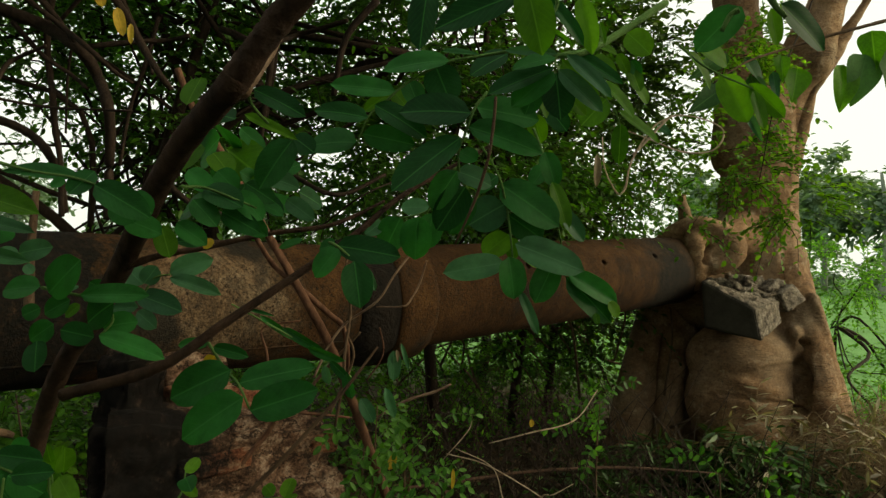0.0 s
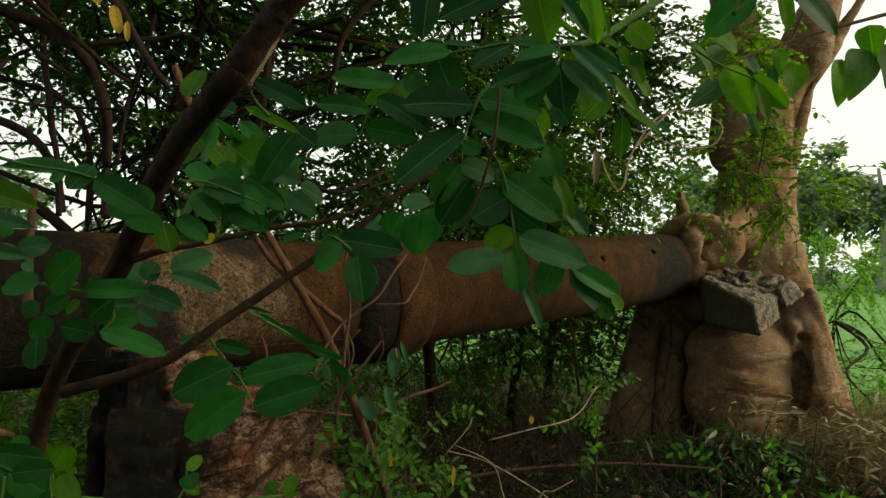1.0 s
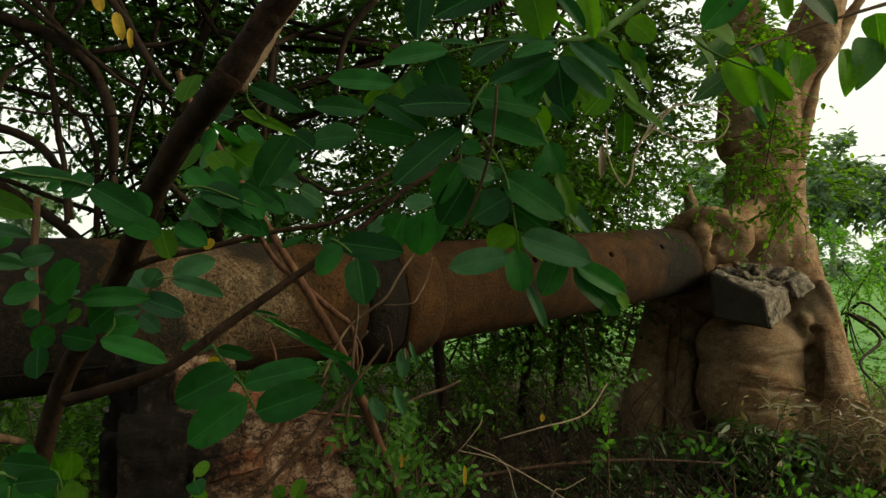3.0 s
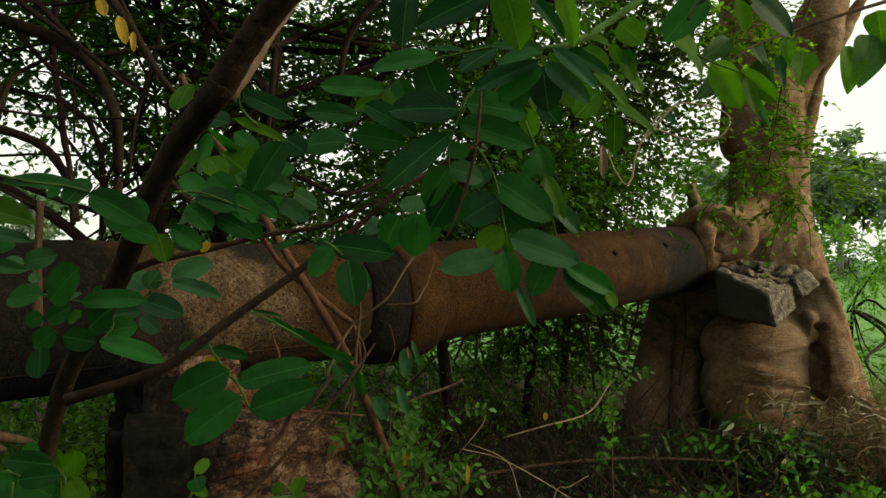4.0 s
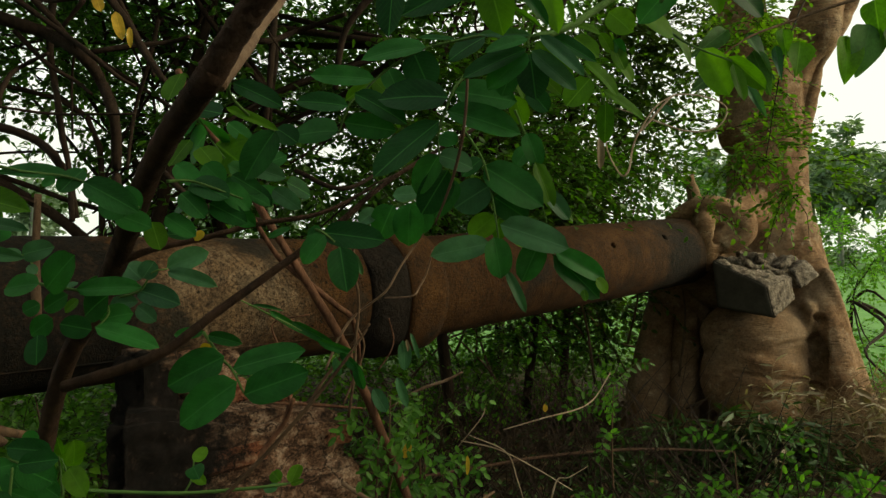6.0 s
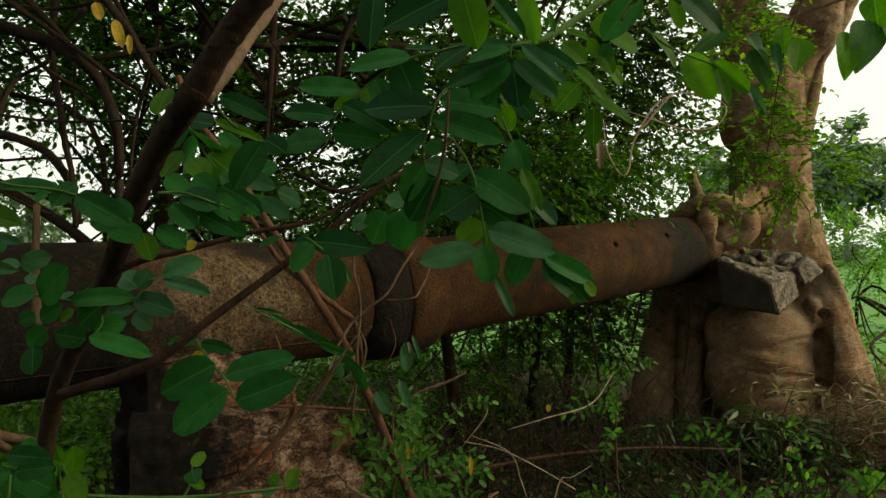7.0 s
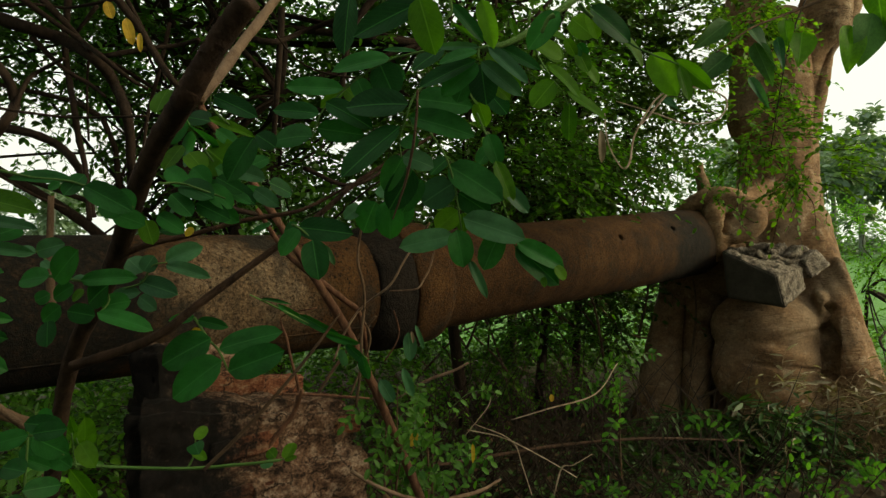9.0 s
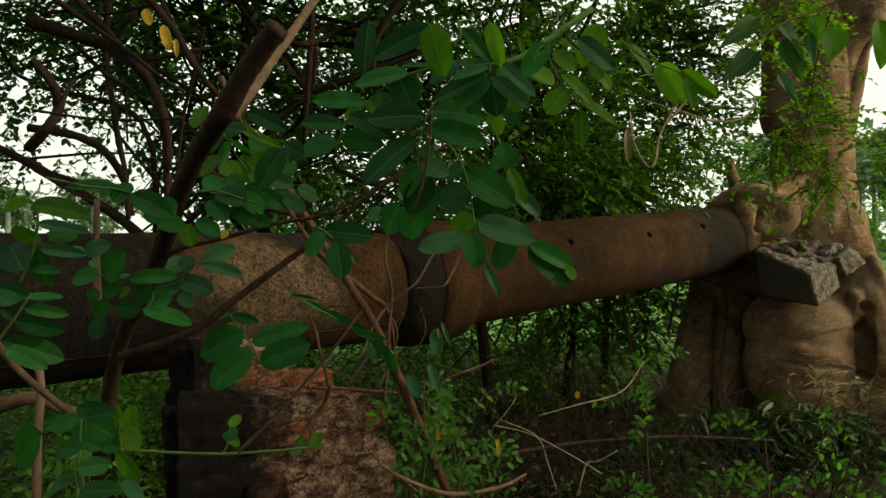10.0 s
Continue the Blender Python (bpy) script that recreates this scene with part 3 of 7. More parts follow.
def pier():
    root = empty("brick_pier", (-0.6, 2.3, 0))
    tagged(root, "crumbling red brick pier, near-black towards its left end, carrying the pipe", "pier")
    inv = Matrix.Translation(-root.location)
    rng = np.random.default_rng(3)
    turn = Matrix((PIER_U, -PIER_N, (0, 0, 1))).transposed().to_4x4()
    foot = [PIER_O, PIER_O + PIER_U * 0.79, PIER_O + PIER_U * 0.81 + Vector((-0.52, 0.50, 0)), PIER_O + Vector((-0.32, 0.68, 0))]
    low = [q + Vector((0, 0, -0.15)) for q in foot]
    top = [q + Vector((0, 0, h)) for q, h in zip(foot, (1.00, 0.865, 0.845, 0.92))]
    made = [rough_prism("core", low, top, M_PLASTER, "mortar core, near-black round its left corner", 0.035, 70, 0.018, 8)]
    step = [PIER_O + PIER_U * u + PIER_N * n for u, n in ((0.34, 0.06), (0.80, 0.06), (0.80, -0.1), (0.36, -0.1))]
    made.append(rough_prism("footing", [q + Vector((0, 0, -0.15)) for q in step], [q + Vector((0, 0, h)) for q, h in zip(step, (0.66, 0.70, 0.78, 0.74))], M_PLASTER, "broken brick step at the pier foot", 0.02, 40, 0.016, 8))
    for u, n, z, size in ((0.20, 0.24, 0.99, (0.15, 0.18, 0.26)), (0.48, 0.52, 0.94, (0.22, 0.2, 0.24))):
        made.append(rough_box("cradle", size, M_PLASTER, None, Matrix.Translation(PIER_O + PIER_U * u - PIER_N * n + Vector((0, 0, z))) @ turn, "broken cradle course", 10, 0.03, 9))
    bm = bmesh.new()
    bmesh.ops.create_cube(bm, size=1)
    bmesh.ops.scale(bm, vec=(0.225, 0.105, 0.066), verts=bm.verts)
    bmesh.ops.bevel(bm, geom=bm.edges[:], offset=0.009, segments=1, affect="EDGES")
    bmesh.ops.subdivide_edges(bm, edges=[e for e in bm.edges if e.calc_length() > 0.05], cuts=2, use_grid_fill=True)
    for v in bm.verts:
        v.co += 0.007 * noise.noise_vector(v.co * 27) + 0.004 * noise.noise_vector(v.co * 90)
    me = bpy.data.meshes.new("brick")
    bm.to_mesh(me)
    bm.free()
    me.materials.append(M_BRICK)
    for row in range(12):
        z = 0.05 + row * 0.075
        for face in range(2):
            for i in range(4):
                off = 0.115 + i * 0.24 - (0.12 if row % 2 else 0)
                if rng.random() < 0.5 or z > 0.83 - 0.06 * off or not 0.02 < off < 0.68 or (face == 0 and off < 0.30):
                    continue
                if face == 0:
                    q, rz = PIER_O + PIER_U * off - PIER_N * 0.048, 0
                else:
                    q, rz = PIER_O + PIER_U * 0.745 - PIER_N * off, 90
                ob = new("brick", me)
                ob.matrix_world = Matrix.Translation(q + Vector((0, 0, z)) + Vector(rng.normal(size=3) * 0.005) + PIER_N * 0.016) @ turn @ pose(0, 0, 0, *(rng.normal(size=3) * 1.2 + (0, 0, rz)))
                made.append(ob)
    # loose bricks and rubble left on top
    for q in ((0.45, -0.30, 0.945), (0.64, -0.34, 0.905)):
        ob = new("brick", me)
        ob.matrix_world = Matrix.Translation(PIER_O + PIER_U * q[0] + PIER_N * q[1] + Vector((0, 0, q[2]))) @ turn @ pose(0, 0, 0, *(rng.normal(size=3) * 6))
        made.append(ob)
    bpy.context.view_layer.update()
    for ob in made:
        ob.parent = root
        ob.matrix_parent_inverse = inv


pier()


# ---- the fig tree that has grown round the pipe ----
def blob(bm, centre, radii, seg=16):
    m = Matrix.Translation(centre) @ Matrix.Diagonal((*radii, 1))
    bmesh.ops.create_icosphere(bm, subdivisions=3, radius=1, matrix=m)


def limb(bm, rows, sides=14, steps=6):
    v, f = tube_data(spline(rows, steps), sides)
    vs = [bm.verts.new(q) for q in v]
    for q in f:
        bm.faces.new([vs[i] for i in q])
    for r in (rows[0], rows[-1]):
        blob(bm, r[:3], (r[3],) * 3)


def grown(name, bm, mat, parent, voxel=0.022, smooth=4, label="", slits=()):
    """Melts the limbs in a bmesh into one skin."""
    ob = part(name, bm, mat)
    rm = ob.modifiers.new("skin", "REMESH")
    rm.mode, rm.voxel_size, rm.use_smooth_shade = "VOXEL", voxel, True
    sm = ob.modifiers.new("ease", "SMOOTH")
    sm.factor, sm.iterations = 0.5, smooth
    bpy.context.view_layer.update()
    me = bpy.data.meshes.new_from_object(ob.evaluated_get(bpy.context.evaluated_depsgraph_get()))
    ob.modifiers.clear()
    ob.data = me
    n = len(me.vertices)
    co, no = np.empty(n * 3), np.empty(n * 3)
    me.vertices.foreach_get("co", co)
    me.vertices.foreach_get("normal", no)
    co, no = co.reshape(-1, 3), no.reshape(-1, 3)
    d = np.array([0.04 * (abs(noise.noise((c[0] * 2.6, c[1] * 2.6, c[2] * 2.4))) - 0.2) + 0.005 * abs(noise.noise((c[0] * 7, c[1] * 7, c[2] * 12))) + 0.004 * noise.fractal(Vector(c) * 16, 0.8, 2.0, 3) for c in co])
    for line, wide, deep in slits:
        for a, b in zip(np.array(line)[:-1], np.array(line)[1:]):
            u = np.clip((co - a) @ (b - a) / ((b - a) @ (b - a)), 0, 1)
            far = np.linalg.norm((co - a - u[:, None] * (b - a)) * (1, 0.35, 1), axis=1)
            d = np.minimum(d, d * 0.5 - deep * np.clip(1 - (far / wide) ** 2, 0, 1) * (far < wide))
    me.vertices.foreach_set("co", (co + no * d[:, None]).ravel())
    me.update()
    if parent:
        ob.parent = parent
        ob.matrix_parent_inverse = parent.matrix_world.inverted()
    if label:
        ob["label"] = label
    return ob


def fig_tree():
    root = empty("fig_tree", (2.6, 5.5, 0))
    tagged(root, "large grey-brown fig tree whose flared trunk has swallowed the pipe end", "tree")
    bm = bmesh.new()
    limb(bm, [(2.62, 5.62, -0.2, 0.58), (2.64, 5.62, 0.4, 0.50), (2.64, 5.6, 1.1, 0.41), (2.62, 5.58, 1.6, 0.345), (2.61, 5.58, 2.0, 0.315), (2.63, 5.59, 2.4, 0.30), (2.64, 5.60, 2.8, 0.29), (2.66, 5.60, 3.1, 0.27)])
    # right flank
    limb(bm, [(2.76, 5.42, 1.55, 0.18), (2.76, 5.30, 1.1, 0.22), (2.84, 5.16, 0.6, 0.24), (3.02, 5.04, -0.1, 0.26)])
    limb(bm, [(2.80, 5.24, 1.30, 0.10), (2.80, 5.08, 0.9, 0.13), (2.86, 4.96, 0.4, 0.15), (2.94, 4.88, -0.1, 0.18)], 12)
    limb(bm, [(2.66, 5.04, 1.00, 0.05), (2.79, 4.92, 0.58, 0.06), (2.84, 4.81, 0.1, 0.08)], 10)
    limb(bm, [(2.82, 5.08, 1.25, 0.05), (2.94, 4.98, 0.68, 0.055), (3.04, 4.88, 0.1, 0.08)], 10)
    # belly below the concrete lump
    blob(bm, (2.36, 5.24, 0.76), (0.43, 0.33, 0.30))
    blob(bm, (2.35, 5.21, 0.46), (0.43, 0.33, 0.42))
    limb(bm, [(2.40, 5.2, 0.4, 0.30), (2.36, 5.08, -0.05, 0.32)])
    limb(bm, [(2.06, 5.06, 0.60, 0.05), (2.24, 4.95, 0.60, 0.06), (2.46, 4.95, 0.56, 0.06), (2.60, 5.04, 0.52, 0.05)], 10)
    # wood that closes behind the pipe's mouth
    blob(bm, (2.22, 5.58, 1.30), (0.34, 0.30, 0.36))
    q = JOINT + RIGHT * 2.46
    blob(bm, (q.x + 0.05, q.y + 0.1, q.z - 0.02), (0.27, 0.27, 0.31))
    # the burl: a fold over the pipe, down round a slit and back
    limb(bm, [(1.70, 5.32, 1.64, 0.05), (1.80, 5.28, 1.71, 0.07), (1.94, 5.22, 1.77, 0.085), (2.08, 5.16, 1.73, 0.105), (2.22, 5.11, 1.63, 0.10), (2.19, 5.06, 1.52, 0.07), (2.06, 5.06, 1.46, 0.06)])
    limb(bm, [(2.2, 5.2, 1.70, 0.12), (2.5, 5.5, 1.75, 0.25)])
    limb(bm, [(1.96, 5.38, 1.72, 0.075), (1.93, 5.36, 1.87, 0.055), (1.90, 5.35, 1.97, 0.048), (1.93, 5.35, 2.06, 0.015)], 12)
    blob(bm, (1.93, 5.14, 1.50), (0.12, 0.14, 0.24))
    blob(bm, (2.05, 5.16, 1.60), (0.15, 0.10, 0.15))
    grown("trunk", bm, M_BARK, root, 0.018, slits=(
        (((1.975, 5.0, 1.50), (2.01, 5.02, 1.62)), 0.034, 0.12),
        (((2.70, 4.95, 0.92), (2.69, 4.94, 0.75), (2.67, 4.9, 0.40), (2.70, 4.8, 0.1)), 0.05, 0.16),
        (((2.08, 4.95, 0.53), (2.3, 4.88, 0.50), (2.45, 4.88, 0.49), (2.62, 4.92, 0.47)), 0.018, 0.03),
        (((2.36, 4.92, 0.72), (2.5, 4.92, 0.75), (2.66, 4.98, 0.76)), 0.016, 0.022),
        (((2.20, 4.90, 0.33), (2.4, 4.88, 0.36), (2.58, 4.9, 0.29)), 0.016, 0.022)))
    for rows in ([(2.50, 5.60, 2.45, 0.26), (2.45, 5.61, 3.0, 0.205), (2.40, 5.62, 3.8, 0.18), (2.3, 5.7, 5.0, 0.15), (2.1, 5.9, 6.2, 0.10)],
                 [(2.72, 5.54, 2.45, 0.20), (2.79, 5.52, 2.75, 0.15), (2.85, 5.50, 2.98, 0.165), (2.92, 5.47, 3.16, 0.20), (2.97, 5.45, 3.36, 0.195), (3.05, 5.43, 3.6, 0.15), (3.12, 5.40, 3.85, 0.13), (3.2, 5.2, 4.6, 0.12), (3.3, 5.0, 5.8, 0.09)],
                 [(2.78, 5.46, 2.30, 0.12), (2.86, 5.43, 2.55, 0.075), (2.92, 5.41, 2.76, 0.045), (2.96, 5.41, 2.90, 0.04), (3.03, 5.41, 3.09, 0.06), (3.12, 5.41, 3.26, 0.08), (3.20, 5.40, 3.38, 0.06), (3.27, 5.38, 3.50, 0.042), (3.36, 5.36, 3.67, 0.038), (3.48, 5.3, 3.93, 0.035), (3.7, 5.1, 4.6, 0.03)]):
        bm = bmesh.new()
        limb(bm, rows)
        grown("limb", bm, M_BARK, root, 0.025, 2)
    for rows in ([(1.80, 5.74, 1.06, 0.12), (1.70, 5.64, 0.7, 0.14), (1.62, 5.56, 0.35, 0.17), (1.56, 5.54, -0.1, 0.20)],
                 [(2.02, 5.74, 1.08, 0.11), (1.91, 5.54, 0.6, 0.11), (1.87, 5.45, -0.1, 0.13)],
                 [(2.0, 5.78, 1.1, 0.24), (2.05, 5.82, 0.5, 0.24), (2.0, 5.82, -0.1, 0.25)]):
        bm = bmesh.new()
        limb(bm, rows)
        grown("root", bm, M_BARK, root, 0.02, 2)
    rng = np.random.default_rng(61)
    # crown leaves above the view, added for the shade they throw
    tw, B, A, N, L = sprays(rng, [((2.2, 5.9, 6.0), (1.5, 1.4, 0.7), 60), ((3.6, 5.6, 6.4), (1.2, 1.2, 0.7), 40)], (0.12, 0.18), twig=(0.4, 0.8))
    ob = leaf_cloud("crown", B, A, N, L, L * 0.7, M_LEAF_ROOF, root)
    ob.matrix_parent_inverse = Matrix.Translation(-root.location)
    return root


fig_tree()


def concrete_lump():
    root = empty("concrete_block", (2.25, 4.9, 0.95))
    tagged(root, "broken grey concrete block wedged in the tree trunk", "concrete block")
    bm = bmesh.new()
    low = [(1.94, 4.93, 1.01), (2.22, 4.64, 0.955), (2.50, 4.91, 1.07), (2.30, 5.36, 1.05)]
    top = [(1.90, 4.92, 1.36), (2.163, 4.64, 1.18), (2.475, 4.91, 1.23), (2.25, 5.30, 1.39)]
    vs = [bm.verts.new(p) for p in low + top]
    for f in ((3, 2, 1, 0), (4, 5, 6, 7), (0, 1, 5, 4), (1, 2, 6, 5), (2, 3, 7, 6), (3, 0, 4, 7)):
        bm.faces.new([vs[i] for i in f])
    bm.normal_update()
    bmesh.ops.bevel(bm, geom=bm.edges[:], offset=0.008, segments=2, affect="EDGES")
    bmesh.ops.subdivide_edges(bm, edges=[e for e in bm.edges if e.calc_length() > 0.1], cuts=14, use_grid_fill=True)
    bm.normal_update()
    for v in bm.verts:
        rough = 0.003 if v.normal.x < -0.3 else (0.012 if v.normal.z < 0.6 else 0.035)
        v.co += v.normal * rough * noise.fractal(v.co * 14, 0.8, 2.0, 4)
    ob = part("block", bm, M_BLOCK_SHADED, root)
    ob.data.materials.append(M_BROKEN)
    # faces turned right or up get the paler broken concrete, painted as lit
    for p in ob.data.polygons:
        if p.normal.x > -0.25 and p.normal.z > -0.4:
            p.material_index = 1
    ob.matrix_parent_inverse = root.matrix_world.inverted()
    rng = np.random.default_rng(9)
    def shard(low, top, amp, mat=M_BROKEN):
        ob = rough_prism("rubble", low, top, mat, "", 0.006, 12, amp, 22.0)
        ob.parent = root
        ob.matrix_parent_inverse = root.matrix_world.inverted()

    # the tilted plate, and the broken mass between the faces
    shard([(2.51, 4.96, 1.27), (2.555, 4.94, 1.14), (2.74, 5.02, 1.24), (2.65, 5.05, 1.36)], [(2.45, 5.10, 1.27), (2.50, 5.10, 1.14), (2.69, 5.15, 1.24), (2.60, 5.18, 1.36)], 0.006)
    shard([(2.05, 4.92, 1.10), (2.46, 4.96, 1.10), (2.66, 5.28, 1.15), (2.2, 5.3, 1.15)], [(2.06, 5.02, 1.29), (2.42, 4.99, 1.23), (2.62, 5.24, 1.38), (2.24, 5.26, 1.40)], 0.035)
    for q, s in (((2.10, 5.06, 1.335), (0.19, 0.14, 0.06)), ((2.36, 5.05, 1.275), (0.22, 0.14, 0.06)), ((2.28, 5.18, 1.375), (0.17, 0.14, 0.06)), ((2.50, 5.12, 1.32), (0.18, 0.13, 0.07)), ((2.22, 5.02, 1.30), (0.15, 0.1, 0.05)), ((2.42, 5.0, 1.25), (0.12, 0.08, 0.05)), ((2.33, 5.10, 1.335), (0.09, 0.08, 0.05))):
        m = Matrix.Translation(q) @ Euler(rng.normal(size=3) * 0.25).to_matrix().to_4x4()
        ob = rough_box("rubble", s, M_BROKEN, root, m, "", 5, 0.022, 24, 0.008)
        ob.matrix_parent_inverse = root.matrix_world.inverted()


concrete_lump()


# ---- foliage behind the pipe ----
T = "thorny small-leaved tree with dark tangled stems behind the pipe"
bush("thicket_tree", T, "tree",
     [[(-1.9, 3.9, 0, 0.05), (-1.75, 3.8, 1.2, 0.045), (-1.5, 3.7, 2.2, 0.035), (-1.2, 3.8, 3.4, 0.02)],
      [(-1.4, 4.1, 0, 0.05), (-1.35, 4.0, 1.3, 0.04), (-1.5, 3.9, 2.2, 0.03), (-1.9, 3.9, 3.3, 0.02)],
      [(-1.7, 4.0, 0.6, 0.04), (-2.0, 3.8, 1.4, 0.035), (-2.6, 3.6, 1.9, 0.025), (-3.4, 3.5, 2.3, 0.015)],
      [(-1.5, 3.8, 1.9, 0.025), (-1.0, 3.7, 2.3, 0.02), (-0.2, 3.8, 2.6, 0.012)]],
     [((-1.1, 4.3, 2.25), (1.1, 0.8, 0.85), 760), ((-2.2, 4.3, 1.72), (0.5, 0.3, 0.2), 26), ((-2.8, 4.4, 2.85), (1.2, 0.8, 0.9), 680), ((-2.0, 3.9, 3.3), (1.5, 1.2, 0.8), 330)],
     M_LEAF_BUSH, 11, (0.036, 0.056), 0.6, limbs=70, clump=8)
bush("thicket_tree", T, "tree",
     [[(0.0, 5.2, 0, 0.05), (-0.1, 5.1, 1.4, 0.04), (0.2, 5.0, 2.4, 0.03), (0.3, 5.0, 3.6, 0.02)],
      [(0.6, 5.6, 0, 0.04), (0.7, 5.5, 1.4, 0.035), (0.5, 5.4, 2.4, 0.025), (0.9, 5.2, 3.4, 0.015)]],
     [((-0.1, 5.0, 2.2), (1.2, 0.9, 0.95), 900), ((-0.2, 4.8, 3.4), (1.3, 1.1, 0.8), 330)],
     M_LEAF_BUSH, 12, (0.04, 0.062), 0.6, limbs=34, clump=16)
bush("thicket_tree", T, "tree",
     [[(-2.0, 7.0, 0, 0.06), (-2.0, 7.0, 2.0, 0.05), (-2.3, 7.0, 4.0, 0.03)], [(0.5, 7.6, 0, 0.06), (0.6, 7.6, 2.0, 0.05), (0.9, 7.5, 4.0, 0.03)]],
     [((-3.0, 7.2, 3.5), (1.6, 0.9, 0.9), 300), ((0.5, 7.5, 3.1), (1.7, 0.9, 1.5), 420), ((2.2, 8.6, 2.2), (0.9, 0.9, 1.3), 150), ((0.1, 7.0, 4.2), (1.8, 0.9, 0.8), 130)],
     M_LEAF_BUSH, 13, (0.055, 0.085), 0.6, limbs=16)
bush("thicket_tree", "olive-green small-leaved tree between the pipe and the fig", "tree",
     [[(1.0, 6.2, 0, 0.04), (1.05, 6.1, 1.3, 0.035), (0.9, 5.9, 2.3, 0.02), (1.3, 5.8, 3.2, 0.01)]],
     [((0.95, 5.7, 2.1), (0.85, 0.7, 0.7), 430), ((1.2, 6.2, 3.3), (0.9, 0.8, 0.6), 330), ((0.2, 6.0, 1.8), (0.9, 0.5, 0.4), 200), ((1.0, 6.2, 0.95), (0.9, 0.6, 0.4), 230), ((1.55, 6.3, 2.8), (0.5, 0.5, 0.8), 210), ((2.25, 6.3, 3.7), (0.34, 0.3, 0.5), 80)],
     M_LEAF_OLIVE, 19, (0.045, 0.07), 0.6, limbs=16)
bush("undergrowth", "tangle of bright green undergrowth beneath the pipe", "undergrowth", [],
     [((-2.0, 4.8, 0.55), (1.6, 0.8, 0.5), 520), ((-3.3, 4.6, 0.5), (1.2, 0.8, 0.5), 420), ((-2.0, 3.3, 0.35), (0.6, 0.5, 0.35), 220), ((-0.2, 5.4, 0.5), (1.2, 0.8, 0.4), 360), ((0.7, 6.3, 0.4), (0.9, 0.8, 0.35), 200), ((-0.4, 7.4, 0.8), (3.4, 1.2, 0.8), 900), ((0.8, 8.8, 0.7), (2.0, 0.8, 0.8), 500)],
     M_LEAF_UNDER, 14, (0.035, 0.055), 0.6, kind="stuff")
bush("ground_cover", "low dark ground cover and seedlings over leaf litter", "ground cover", [],
     [((0.6, 4.5, 0.08), (1.2, 1.0, 0.12), 190), ((1.6, 4.3, 0.08), (1.0, 0.6, 0.12), 120), ((2.6, 4.3, 0.08), (0.9, 0.5, 0.14), 110), ((0.6, 3.3, 0.08), (1.2, 0.7, 0.12), 110)],
     M_LEAF_ROOF, 24, (0.03, 0.07), 0.35, kind="stuff", twig=(0.12, 0.3), per=(6, 11))
bush("narrow_leaved_herbs", "drooping narrow-leaved herbs at the foot of the fig", "herbs", [],
     [((1.75, 4.35, 0.22), (0.45, 0.35, 0.22), 60), ((2.3, 4.35, 0.22), (0.5, 0.3, 0.22), 45), ((1.2, 4.4, 0.12), (0.5, 0.4, 0.15), 40), ((2.9, 4.3, 0.2), (0.5, 0.3, 0.2), 16)],
     M_LEAF_ROOF, 25, (0.08, 0.15), 0.2, kind="stuff", twig=(0.2, 0.4), per=(6, 11), droop=0.6)
bush("dry_herbs", "pale withered narrow-leaved herbs before the fig roots", "dead herbs", [],
     [((2.15, 4.45, 0.28), (0.35, 0.25, 0.24), 34), ((2.65, 4.4, 0.3), (0.45, 0.25, 0.26), 46), ((3.05, 4.4, 0.25), (0.35, 0.25, 0.22), 26)],
     M_WITHERED, 26, (0.06, 0.12), 0.2, stem_mat=M_STRAW, kind="stuff", twig=(0.2, 0.4), per=(5, 9), droop=0.5)
bush("hanging_spray", "yellow-green leafy spray hanging before the fig trunk", "branch",
     [[(2.6, 4.6, 4.4, 0.008), (2.2, 4.0, 3.2, 0.006), (1.8, 3.6, 2.5, 0.004), (1.62, 3.45, 1.9, 0.002)]],
     [((1.58, 3.6, 2.02), (0.22, 0.2, 0.20), 84), ((1.52, 3.6, 2.40), (0.20, 0.25, 0.20), 46), ((1.86, 3.5, 1.80), (0.2, 0.15, 0.12), 44), ((1.33, 3.55, 1.67), (0.05, 0.06, 0.03), 4), ((1.93, 4.15, 2.92), (0.20, 0.2, 0.22), 48), ((1.70, 4.0, 2.75), (0.18, 0.2, 0.2), 44)],
     M_LEAF_SPRAY, 15, (0.026, 0.044), 0.6, twig=(0.14, 0.28), per=(9, 15), clump=5)
bush("hedge_bush", "sunlit light-green bush at the field edge", "shrub",
     [[(4.2, 7.2, 0, 0.03), (4.25, 7.2, 0.9, 0.015)]],
     [((4.4, 7.2, 1.45), (0.5, 0.5, 0.3), 170), ((4.5, 6.8, 0.35), (0.8, 0.7, 0.35), 220), ((5.6, 7.4, 0.6), (0.7, 0.7, 0.5), 160), ((3.7, 5.6, 0.3), (0.35, 0.4, 0.35), 90)],
     M_LEAF_BRIGHT, 16, (0.03, 0.05), 0.55, limbs=8)
# Out of view: leaf masses added overhead only to cut the skylight.
bush("shade_foliage", "unseen leafy crown added overhead to shade the pipe", "tree",
     [[(-4.6, 0.6, 0, 0.12), (-4.4, 0.8, 2.5, 0.10), (-3.0, 1.4, 4.2, 0.06), (-1.0, 2.2, 4.8, 0.03)]],
     [((-1.6, 3.0, 4.3), (3.0, 1.5, 0.6), 1000), ((1.2, 2.6, 5.0), (2.0, 1.6, 0.7), 420), ((-0.4, 3.3, 4.0), (2.2, 1.2, 0.45), 700), ((-1.6, 5.6, 4.9), (2.8, 1.3, 0.45), 180)],
     M_LEAF_ROOF, 17, (0.16, 0.22), wood=False)
